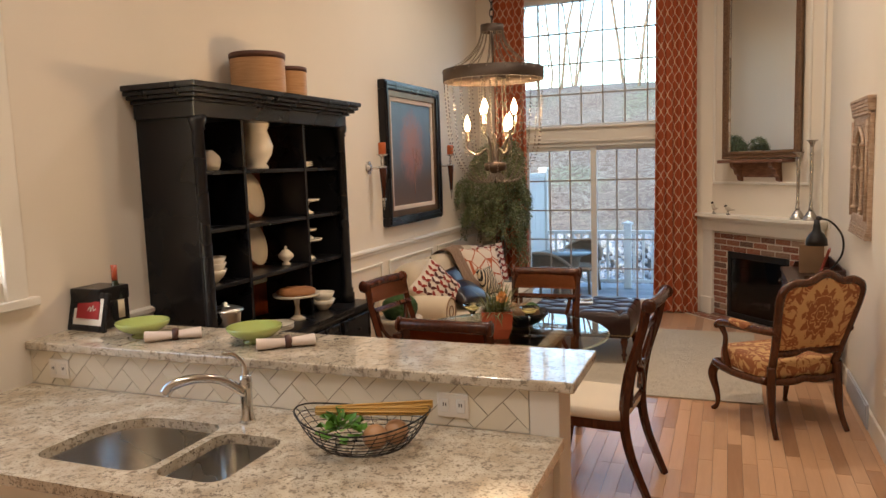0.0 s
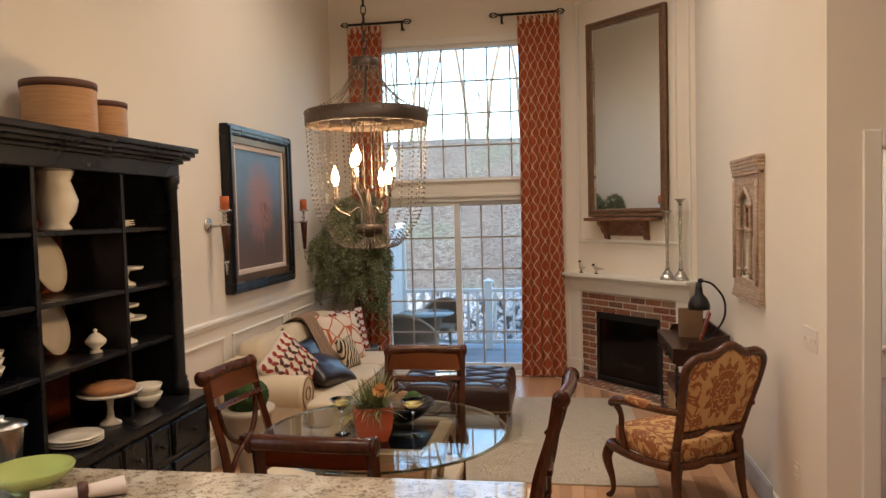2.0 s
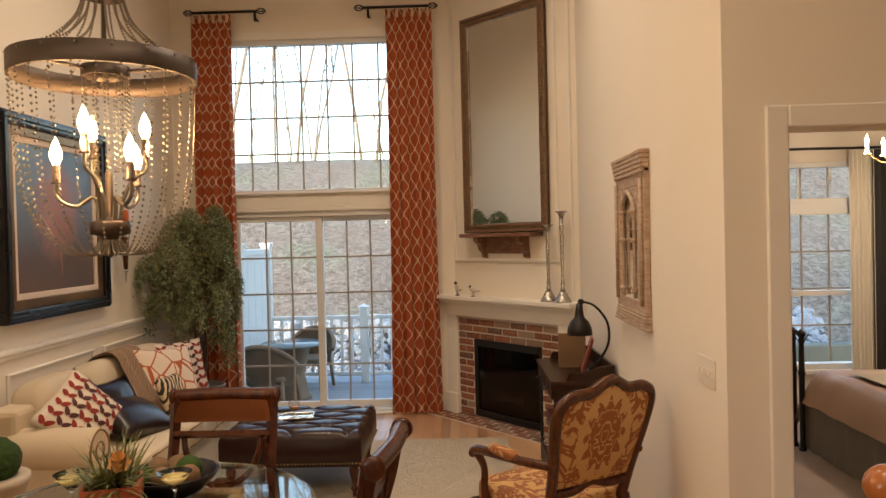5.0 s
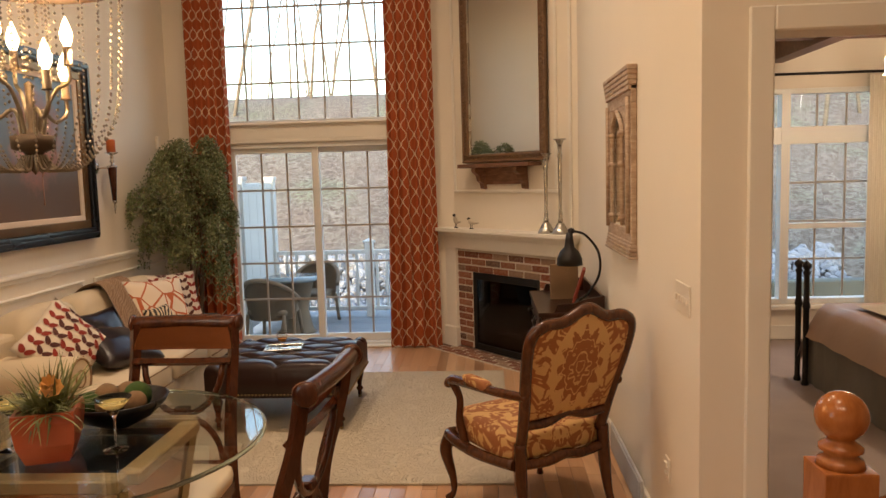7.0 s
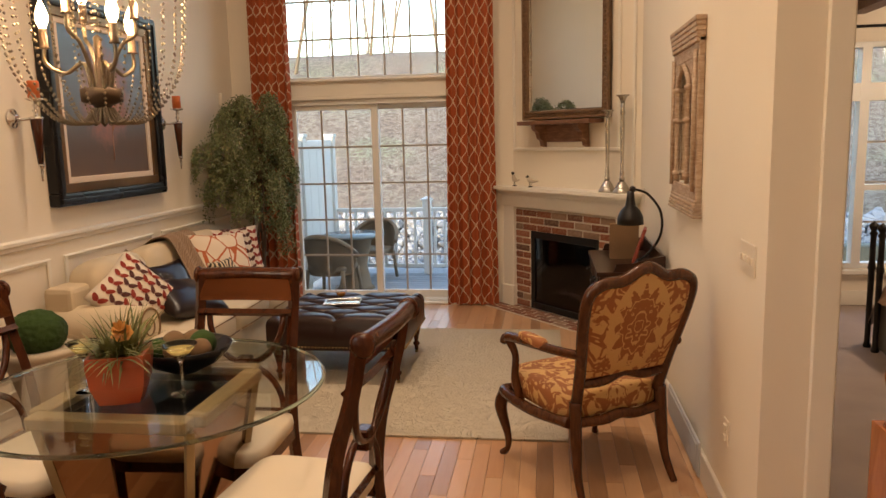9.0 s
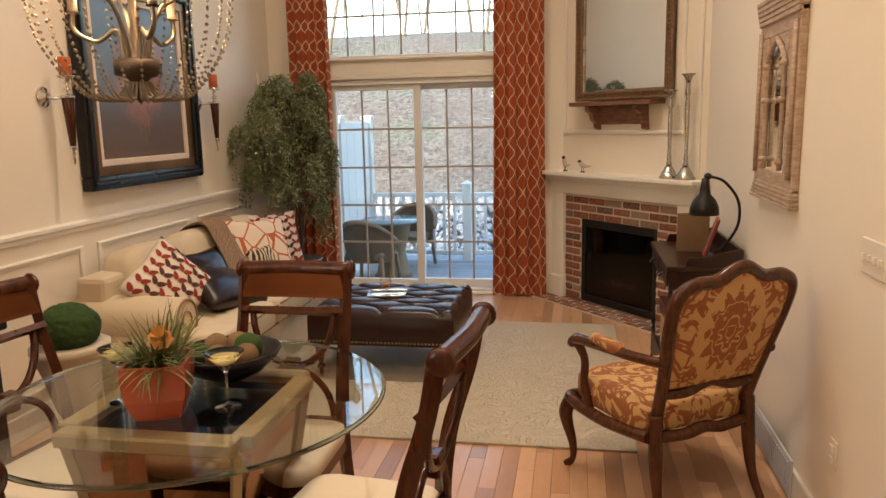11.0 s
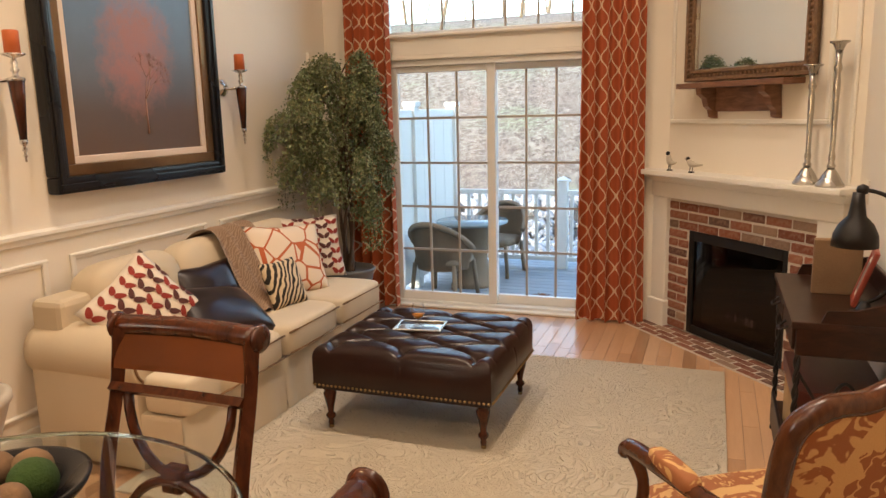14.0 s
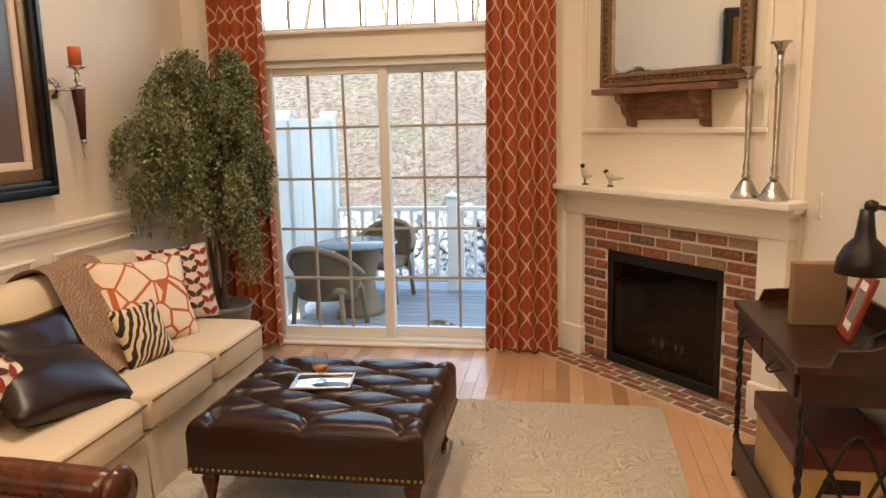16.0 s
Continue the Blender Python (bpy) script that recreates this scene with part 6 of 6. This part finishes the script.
for x in (2.02, .12):
    t = thing("power_outlet", "white double power outlet on the tiles", "power outlet")
    part("cover_plate", box(bm_(), x - .06, x + .06, .716, .723, .935, 1.025, .003, 1), "plastic", t)
    for dx in (-.03, .03):
        part("socket", box(bm_(), x + dx - .016, x + dx + .016, .713, .717, .955, 1.005, .002, 1), "paper", t)
        part("slot", box(bm_(), x + dx - .006, x + dx - .003, .7115, .714, .978, .99), "iron", t)
        part("slot", box(bm_(), x + dx + .003, x + dx + .006, .7115, .714, .978, .99), "iron", t)

# things on the bar and counter
GB = [(.05, 0), (.052, .008), (.03, .014), (.085, .03), (.115, .055), (.12, .072), (.115, .074), (.08, .038), (0, .02)]
def napkin(x, y, rz, z):
    t = thing("napkin", "rolled cream linen napkin in a brown ring", "napkin", pose(x, y, z, 0, 0, rz), "rolled napkins")
    bm = bm_()
    sheet(bm, 20, 16, lambda u, v: Vector(((u - .5) * .24, (.022 + .022 * abs(2 * u - 1) ** 1.2) * math.cos(2 * math.pi * v) * (1 + .12 * math.sin(5 * u + 9 * v)), .022 + (.017 + .008 * abs(2 * u - 1)) * math.sin(2 * math.pi * v))))
    part("cloth", bm, "linen", t)
    part("napkin_ring", lathe(bm_(), [(.027, -.014), (.030, 0), (.027, .014), (.023, .014), (.023, -.014)], (0, 0, 0), 16, Matrix.Translation((.01, 0, .024)) @ Matrix.Rotation(radians(90), 4, "Y")), "darkband", t)
for x, y, nx in ((.43, .92, .62), (1.02, .95, 1.21)):
    single("salad_bowl", lathe(bm_(), GB, seg=36), "green_china", "shallow green glazed bowl on the bar", "bowl", pose(x, y, BZ), "green bowls")
    napkin(nx, .90, 38, BZ)
sg = thing("framed_sign", "small black frame with a red card on the bar", "picture frame", pose(-.0 + .06, .93, BZ + .002, -14, 0, -4))
part("frame_border", ring_frame(bm_(), -.13, .13, 0, .19, 0, .02, .03), "black", sg)
part("mat_board", box(bm_(), -.10, .10, .008, .014, .03, .16), "paper", sg)
part("red_card", box(bm_(), -.075, .075, .003, .008, .06, .145), "redcard", sg)
bm = bm_()
tube(bm, spline([(.0, .001, .10), (.015, .001, .118), (.02, .001, .095), (.035, .001, .125), (.04, .001, .10), (.055, .001, .112)], 4), .002, 5)
part("script_mark", bm, "paper", sg)
bk = thing("wooden_chest", "small black wooden chest on the bar", "box", pose(.03, 1.06, BZ))
part("chest_body", box(bm_(), -.08, .10, -.09, .09, 0, .13, .006, 2), "black", bk)
part("lid", box(bm_(), -.085, .105, -.095, .095, .13, .20, .012, 3), "black", bk)
wb = thing("wine_bottle", "dark green wine bottle with a foil top", "bottle", pose(.10, 1.10, BZ))
part("bottle", lathe(bm_(), [(.034, 0), (.036, .01), (.036, .15), (.030, .18), (.015, .21), (.013, .24)], seg=20), plain("bottle_green", (.012, .02, .008), .1, coat=.5), wb)
part("foil", lathe(bm_(), [(.0145, .225), (.0145, .30), (0, .302)], seg=16), "terracotta", wb)
part("label", lathe(bm_(), [(.0366, .04), (.0366, .13)], seg=20), "label", wb)
tb = thing("drinking_glass", "tumbler of iced cola on the counter", "glass", pose(.10, .36, KZ))
part("tumbler", lathe(bm_(), [(.035, 0), (.04, .14), (.038, .14), (.033, .006), (0, .006)], seg=22), "drinkglass", tb)
part("cola", lathe(bm_(), [(.032, .008), (.035, .08), (0, .08)], seg=22), "cola", tb)

wbk = thing("wire_basket", "oval black wire basket on the counter", "basket", pose(1.80, .44, KZ, 0, 0, 12))
bm = bm_()
for k in range(9):
    s_ = k / 8
    rx_, ry_, z = .10 + .13 * s_ ** .6, .07 + .085 * s_ ** .6, .004 + .115 * s_ ** 1.3
    tube(bm, [(rx_ * math.cos(a), ry_ * math.sin(a), z + .02 * s_ * math.cos(2 * a)) for a in [j * math.pi / 18 for j in range(36)]], .003 if k == 8 else .0016, 5, closed=True)
for j in range(22):
    a = 2 * math.pi * j / 22
    tube(bm, [((.10 + .13 * s_ ** .6) * math.cos(a + .25 * s_), (.07 + .085 * s_ ** .6) * math.sin(a + .25 * s_), .004 + .115 * s_ ** 1.3 + .02 * s_ * math.cos(2 * a)) for s_ in [i / 8 for i in range(9)]], .0015, 4)
part("wire_frame", bm, "iron", wbk)
def pose_in(x, y, z, *r):
    return pose(1.80, .44, KZ, 0, 0, 12) @ pose(x, y, z, *r)
bm = bm_()
rnd = random.Random(9)
for k in range(16):
    an, el = rnd.uniform(0, 6.28), rnd.uniform(-.2, 1.4)
    m = Matrix.Rotation(an, 4, "Z") @ Matrix.Rotation(-el, 4, "Y")
    sheet(bm, 6, 6, lambda u, v: m @ Vector((.035 + .03 * u + .012 * math.sin(9 * v), (v - .5) * .085 * (.5 + u), .012 * math.sin(14 * v + k) * u)))
single("lettuce", bm, "lettuce", "green lettuce in the wire basket", "vegetable", pose_in(-.06, -.03, .07))
for k in range(2):
    bm = bm_()
    bmesh.ops.create_icosphere(bm, subdivisions=3, radius=.042)
    for f_ in bm.faces:
        f_.smooth = True
    single("onion", bm, "onion", "brown onion in the wire basket", "vegetable", pose_in(.05 + .06 * k, -.03 + .05 * k, .055), "onions")
for k in range(2):
    bm = bm_()
    for q in range(9):
        an = q * 2.4
        r_ = .0045 * math.sqrt(q)
        tube(bm, [(-.20, r_ * math.cos(an), r_ * math.sin(an)), (.20, r_ * math.cos(an), r_ * math.sin(an))], .0042, 6)
    single("breadsticks", bm, "pasta", "bundle of golden breadsticks across the basket", "food", pose_in(.03, .05 - .04 * k, .130, 0, -3, 4 - 9 * k), "breadstick bundles")

# ---- newel post and stair rail ----
nw = thing("newel_post", "varnished maple newel post with a ball top", "newel post", pose(3.825, 1.76, .012))
part("post", box(bm_(), -.055, .055, -.055, .055, 0, 1.03, .006, 2), "maple", nw)
part("ball", lathe(bm_(), [(.05, 1.03), (.045, 1.045), (.03, 1.055), (.045, 1.065), (.044, 1.075), (.03, 1.083)] + [(.054 * math.sin(a), 1.137 - .054 * math.cos(a)) for a in [.5 + j * .26 for j in range(11)]], seg=28), "maple", nw)
part("handrail", tube(bm_(), [(.0, -.02, .90), (.45, -.28, 1.22), (1.6, -.95, 2.02)], .036, 10, flat=.8), "maple", nw)

# ---- bedroom ----
bd = thing("bed", "bed with taupe satin quilt and grey skirt", "bed", pose(5.5, 5.2, 0))
part("mattress", box(bm_(), .05, 2.0, -.6, .75, .12, .45, .05, 3), "bedskirt", bd)
bm = bm_()
def quilt(u, v):
    x = .02 + 2.0 * u
    s_ = (v - .5) * 2
    edge = max(0, abs(s_) - .75) / .25
    y = .08 + s_ * .76
    fx = max(0, .06 - u) / .06
    return Vector((x - .03 * fx, y, .64 - .34 * edge ** 1.6 - .25 * fx ** 1.5 + .018 * noise.noise(Vector((x * 4, y * 4, 0)))))
sheet(bm, 50, 50, quilt)
part("quilt", bm, "quilt", bd)
part("bed_skirt", sheet(bm_(), 60, 3, lambda u, v: Vector((.03 + 1.95 * u, -.64 + .012 * math.sin(u * 70), .02 + .36 * v))), "bedskirt", bd)
part("bed_skirt", sheet(bm_(), 40, 3, lambda u, v: Vector((.035 + .008 * math.sin(u * 50), -.64 + 1.4 * u, .02 + .36 * v))), "bedskirt", bd)
part("throw", sheet(bm_(), 24, 24, lambda u, v: Vector((.25 + .9 * u, -.55 + 1.0 * v, .665 + .012 * noise.noise(Vector((u * 9, v * 9, 3)))))), "knit", bd, "cream fringed knit throw")
for y in (.80, .66):
    part("bedpost", lathe(bm_(), [(.022, 0), (.03, .02), (.02, .05), (.022, .6), (.03, .62), (.022, .66), (.02, .86), (.03, .88), (.018, .9), (.034, .925), (.034, .945), (.0, .975)], (.0, y, 0), 14), "iron", bd)
single("sheer_curtain", sheet(bm_(), 40, 12, lambda u, v: Vector((6.66 + .24 * u, YF - .10 + .022 * math.sin(u * 38), .02 + 2.5 * v))), "sheer", "cream sheer bedroom curtain", "curtain")
single("drape", sheet(bm_(), 40, 12, lambda u, v: Vector((6.86 + .35 * u, YF - .14 + .03 * math.sin(u * 30), .02 + 2.5 * v))), "darkdrape", "charcoal drape beside the bedroom window", "curtain")
single("curtain_rod", tube(bm_(), [(5.3, YF - .12, 2.54), (7.3, YF - .12, 2.54)], .013, 10), "iron", "black bedroom curtain rod", "curtain rod")
bm = bm_()
for y in (4.0, 5.1, 6.3):
    box(bm, XR + .15, 8.2, y, y + .14, 2.70, 2.86)
box(bm, 5.75, 5.9, YC + .15, YF, 2.66, 2.86)
structure("ceiling_beams", bm, "beam", "dark wooden ceiling beams in the bedroom", "beam")
bc = thing("bedroom_chandelier", "small brass candle chandelier in the bedroom", "chandelier", pose(6.42, 6.0, 0))
part("stem", tube(bm_(), [(0, 0, 2.3), (0, 0, 2.86)], .008, 8), "brass", bc)
for k in range(5):
    an = k * 2 * math.pi / 5 + 2.9
    am = part("arm", tube(bm_(), spline([(0, 0, 2.35), (.15 * math.cos(an), .15 * math.sin(an), 2.28), (.28 * math.cos(an), .28 * math.sin(an), 2.36)], 6), .007, 7), "brass", bc)
    part("candle_bulb", lathe(bm_(), [(.03, 2.36), (.012, 2.365), (.012, 2.44), (.016, 2.47), (0, 2.52)], (.28 * math.cos(an), .28 * math.sin(an), 0), 10), "bulb", am)

# ---- outdoors ----
def hill(x, y):
    s_ = max(0.0, y - 12.2)
    return -.55 + min(s_ * .42, 4.4) + max(0, min(1, s_ / 30)) * 1.2 + .10 * noise.noise(Vector((x * .35, y * .35, 0))) * min(1, s_) 
bm = bm_()
sheet(bm, 70, 70, lambda u, v: Vector((-60 + 130 * u, 7.75 + 90 * v * v, hill(-60 + 130 * u, 7.75 + 90 * v * v))))
structure("ground", bm, "hill", "leaf-littered grassy hillside rising behind the deck", "ground")
stone_ = bmesh.new()
bmesh.ops.create_icosphere(stone_, subdivisions=1, radius=1)
stone_.verts.index_update()
SV, SF = [v.co.copy() for v in stone_.verts], [[v.index for v in f_.verts] for f_ in stone_.faces]
stone_.free()
rnd = random.Random(11)
verts_, faces_ = [], []
for k in range(4200):
    y = 10.75 + rnd.random() ** 1.1 * 2.4
    x = rnd.uniform(-5, 9)
    r_ = rnd.uniform(.035, .085) * (1.7 if y > 12.8 else 1)
    m = Matrix.Translation((x, y, hill(x, y) + (y - 10.7) * .17 + r_ * .3)) @ Euler((rnd.uniform(0, 3), rnd.uniform(0, 3), 0)).to_matrix().to_4x4() @ Matrix.Diagonal((r_ * rnd.uniform(.8, 1.5), r_, r_ * rnd.uniform(.6, .9), 1))
    o_ = len(verts_)
    for c in SV:
        p = m @ c
        verts_.append(p + Vector((1, 1, 1)) * .02 * noise.noise(p * 9))
    faces_ += [[o_ + i for i in q] for q in SF]
me = bpy.data.meshes.new("rock_bank")
me.from_pydata(verts_, [], faces_)
me.materials.append(M["rock"])
tagged(new("rock_bank", me), "bank of pale grey riprap stones", "rocks", kind="stuff")
bm = bm_()
sheet(bm, 40, 12, lambda u, v: Vector((-6 + 15 * u, 10.7 + 2.4 * v, hill(-6 + 15 * u, 10.7 + 2.4 * v) + .40 * v - .03)))
structure("ground_bank", bm, plain("dark_soil", (.10, .09, .08), .95), "stony soil bank under the rocks", "ground")
structure("retaining_wall", box(bm_(), 2.9, 9.5, 10.45, 10.7, -.6, .12, .02, 1), plain("grey_green_block", (.20, .20, .16), .9, grain=20, vary=.3, bump=.5), "low grey block retaining wall", "wall")

# bare trees on the slope
def bare_tree(seed):
    r_ = random.Random(seed)
    t = thing("tree", "bare leafless winter tree on the hillside", "tree", group="hillside trees")
    bm = bm_()
    lim = bm_()
    def grow(target, p, d, L, rad, depth):
        pts, q = [p], p
        for k in range(4):
            d = (d + Vector((r_.gauss(0, .10), r_.gauss(0, .10), .04))).normalized()
            q = q + d * L / 4
            pts.append(q)
        tube(target, pts, [rad, rad * .62], 5 if depth < 4 else 6)
        if depth:
            for k in range(3 if depth > 1 else 4):
                a = pts[r_.randint(2, 4)]
                nd = (d + Vector((r_.gauss(0, .6), r_.gauss(0, .6), r_.uniform(-.1, .4)))).normalized()
                grow(lim, a, nd, L * r_.uniform(.45, .7), rad * .45, depth - 1)
    grow(bm, Vector((0, 0, -.3)), Vector((r_.gauss(0, .05), 0, 1)), r_.uniform(7, 11), r_.uniform(.045, .09), 4)
    part("trunk", bm, "tree", t)
    part("limb", lim, "tree", t)
    return t
protos = [bare_tree(k) for k in range(5)]
rnd = random.Random(21)
for k in range(58):
    x, y = rnd.uniform(-14, 18), rnd.uniform(18.5, 46)
    m = pose(x, y, hill(x, y), 0, 0, rnd.uniform(0, 360))
    if k < 5:
        protos[k].matrix_basis = m
    else:
        copy_thing(protos[k % 5], m)

# deck, railing, privacy fence
dkz = -.18
dck = tagged(new("deck"), "weathered blue-grey deck boards", "deck", kind="structure")
dm = mesh_of("deck_board", box(bm_(), -3.4, 4.2, -.066, .066, -.03, 0, .004, 1), "deck")
for k in range(20):
    ob = part("deck_board", dm, None, dck)
    ob.location = (0, 7.70 + k * .139, dkz)
rl = thing("deck_railing", "white vinyl deck railing with square balusters", "railing")
RY, RH = 10.0, .83
part("top_rail", box(bm_(), .2, 4.2, RY - .035, RY + .035, RH - .15, RH - .10, .008, 2), "vinyl", rl)
part("bottom_rail", box(bm_(), .2, 4.2, RY - .025, RY + .025, -.09, -.04, .006, 1), "vinyl", rl)
bmm = mesh_of("baluster", box(bm_(), -.018, .018, -.018, .018, -.04, RH - .15, .003, 1), "vinyl")
for k in range(29):
    ob = part("baluster", bmm, None, rl)
    ob.location = (.22 + k * .137, RY, 0)
for x in (1.49, 3.3):
    po = part("post", box(bm_(), x - .055, x + .055, RY - .055, RY + .055, dkz, RH, .006, 1), "vinyl", rl)
    part("post_cap", lathe(bm_(), [(.09, 0), (.09, .02), (.06, .03), (.0, .06)], (x, RY, RH), 4, None), "vinyl", po)
fn = thing("privacy_fence", "white vinyl privacy fence panel beside the deck", "fence")
FX = .17
for y, h in ((8.75, 1.70), (10.0, 1.70), (7.72, 1.70)):
    po = part("post", box(bm_(), FX - .06, FX + .06, y - .06, y + .06, dkz, h, .006, 1), "vinyl", fn)
    part("post_cap", box(bm_(), FX - .075, FX + .075, y - .075, y + .075, h, h + .05, .015, 2), "vinyl", po)
for k in range(7):
    part("fence_board", box(bm_(), FX - .02, FX + .02, 7.78 + k * .31, 7.78 + k * .31 + .306, dkz + .08, 1.60, .004, 1), "vinyl", fn)
part("top_rail", box(bm_(), FX - .035, FX + .035, 7.75, 10.0, 1.59, 1.67, .006, 1), "vinyl", fn)

def wicker_chair(m):
    t = thing("wicker_chair", "brown weathered wicker armchair on the deck", "chair", m, "deck wicker chairs")
    part("seat", puff(bm_(), .50, .48, .10, (0, 0, .38), .4, 20, 8), "wicker_out", t)
    bm = bm_()
    sheet(bm, 24, 10, lambda u, v: Vector(((.27 + .05 * v) * math.cos(math.pi * (1 + u)), (.27 + .05 * v) * math.sin(math.pi * (1 + u)), .30 + (.20 + .26 * math.sin(math.pi * u)) * v)))
    bmesh.ops.solidify(bm, geom=bm.faces[:], thickness=.03)
    part("curved_back", bm, "wicker_out", t)
    part("rolled_rim", tube(bm_(), [(.33 * math.cos(math.pi * (1 + u)), .33 * math.sin(math.pi * (1 + u)), .51 + .26 * math.sin(math.pi * u)) for u in [j / 20 for j in range(21)]], .028, 8), "wicker_out", t)
    for x in (-.22, .22):
        for y in (-.2, .2):
            part("leg", tube(bm_(), [(x, y, .36), (x * 1.15, y * 1.15, 0)], .022, 7), "wicker_out", t)
wicker_chair(pose(.60, 8.45, dkz, 0, 0, -10))
wicker_chair(pose(.80, 9.60, dkz, 0, 0, 170))
ptb = thing("patio_table", "round wicker patio table with glass top", "table", pose(.72, 9.0, dkz))
part("tabletop", lathe(bm_(), [(.36, .66), (.38, .67), (.38, .69), (0, .69)], seg=32), plain("grey_glass_top", (.28, .34, .36), .12), ptb)
part("pedestal", lathe(bm_(), [(.24, 0), (.20, .05), (.15, .3), (.22, .62), (.34, .66)], seg=24), "wicker_out", ptb)
rnd = random.Random(31)
for k in range(7):
    bm = bm_()
    for q in range(6):
        a = q * math.pi / 3
        bm.faces.new([bm.verts.new(p) for p in ((0, 0, .01), (.05 * math.cos(a - .25), .05 * math.sin(a - .25), .02 * rnd.random()), (.085 * math.cos(a), .085 * math.sin(a), .035 * rnd.random()), (.05 * math.cos(a + .25), .05 * math.sin(a + .25), .02 * rnd.random()))])
    single("fallen_leaf", bm, "fallen", "dry brown leaf lying on the deck", "leaf", pose(rnd.uniform(.3, 2.0), rnd.uniform(7.9, 8.8), dkz + .004, 0, 0, rnd.uniform(0, 360)), "fallen leaves")


# ---- floor boards, bricks and other pieces ----
fl = tagged(new("floor"), "oak strip floor with boards of mixed tone", "floor", kind="structure")
rnd = random.Random(4)
BW = .083
plank_mesh = {L: mesh_of("plank", box(bm_(), -BW / 2 + .0006, BW / 2 - .0006, -L / 2 + .0006, L / 2 - .0006, -.02, 0, .0012, 1), "oak") for L in (.5, .7, .9, 1.1, 1.4)}


def boards(x0, x1, y0, y1):
    """Rows of boards of mixed lengths running along y."""
    rows = []
    for i in range(int(round((x1 - x0) / BW))):
        x, y = x0 + (i + .5) * BW, y0
        while y < y1 - .3:
            L = rnd.choice((.5, .7, .9, 1.1, 1.4))
            rows.append((x, y + L / 2, L))
            y += L
    return rows


FLX, FLY = XL + .02, -3.5
every = boards(FLX, 3.84, FLY, 7.1)
near = [r for r in every if r[0] > 1.9 and r[1] > 2.0][:300]
for x, y, L in near:
    ob = part("plank", plank_mesh[L], None, fl)
    ob.location = (x, y, 0)
rest = [r for r in every if r not in near] + boards(3.84, 8.0, -3.5, 2.75)
bm = bm_()
for x, y, L in rest:
    q = [bm.verts.new(p) for p in ((x - BW / 2 + .0006, y - L / 2 + .0006, 0), (x + BW / 2 - .0006, y - L / 2 + .0006, 0), (x + BW / 2 - .0006, y + L / 2 - .0006, 0), (x - BW / 2 + .0006, y + L / 2 - .0006, 0))]
    bm.faces.new(q)
ob = part("planks_rest", bm, "oak", fl)
ob["kind"] = "stuff"
structure("floor_edge", box(bm_(), XL, 3.84, 7.0, YF, -.03, -.002), "oak", "oak floor at the window wall", "floor")

BH = .0675
def bricks(parent, spans, y, depth, hole=None):
    """Courses of bricks on the fireplace wall."""
    cache = {}
    for j in range(int(BRZ / BH)):
        z = .022 + j * (BRZ - .03) / 14
        x = BR0 - (.1 if j % 2 else 0)
        while x < BR1:
            a, b = max(x, BR0), min(x + .195, BR1)
            x += .205
            for p, q in (((a, min(b, FB0)), (max(a, FB1), b)) if z < FBZ - .02 else ((a, b),)):
                if q - p < .03:
                    continue
                k = round(q - p, 2)
                if k not in cache:
                    cache[k] = mesh_of("brick", box(bm_(), -k / 2 + .003, k / 2 - .003, -.012, .012, -.0265, .0265, .004, 1), "brick")
                ob = part("brick", cache[k], None, parent)
                ob.matrix_basis = pose((p + q) / 2, -.03 - rnd.random() * .004, z + .030, 0, 0, rnd.uniform(-.6, .6))


bricks(fp, None, 0, 0)
hr = thing("hearth", "narrow flush hearth of dark bricks with pale joints", "hearth", DIAG)
part("mortar_bed", box(bm_(), -.12, DL + .02, -.275, -.03, 0, .012), "mortar", hr)
hb = mesh_of("brick", box(bm_(), -.088, .088, -.026, .026, 0, .014, .004, 1), "brick")
for j in range(4):
    for i in range(9):
        x = -.13 + i * .198 + (.099 if j % 2 else 0)
        if x > DL + .02:
            continue
        ob = part("brick", hb, None, hr)
        ob.matrix_basis = pose(x, -.062 - j * .062, .002, 0, 0, rnd.uniform(-.5, .5))
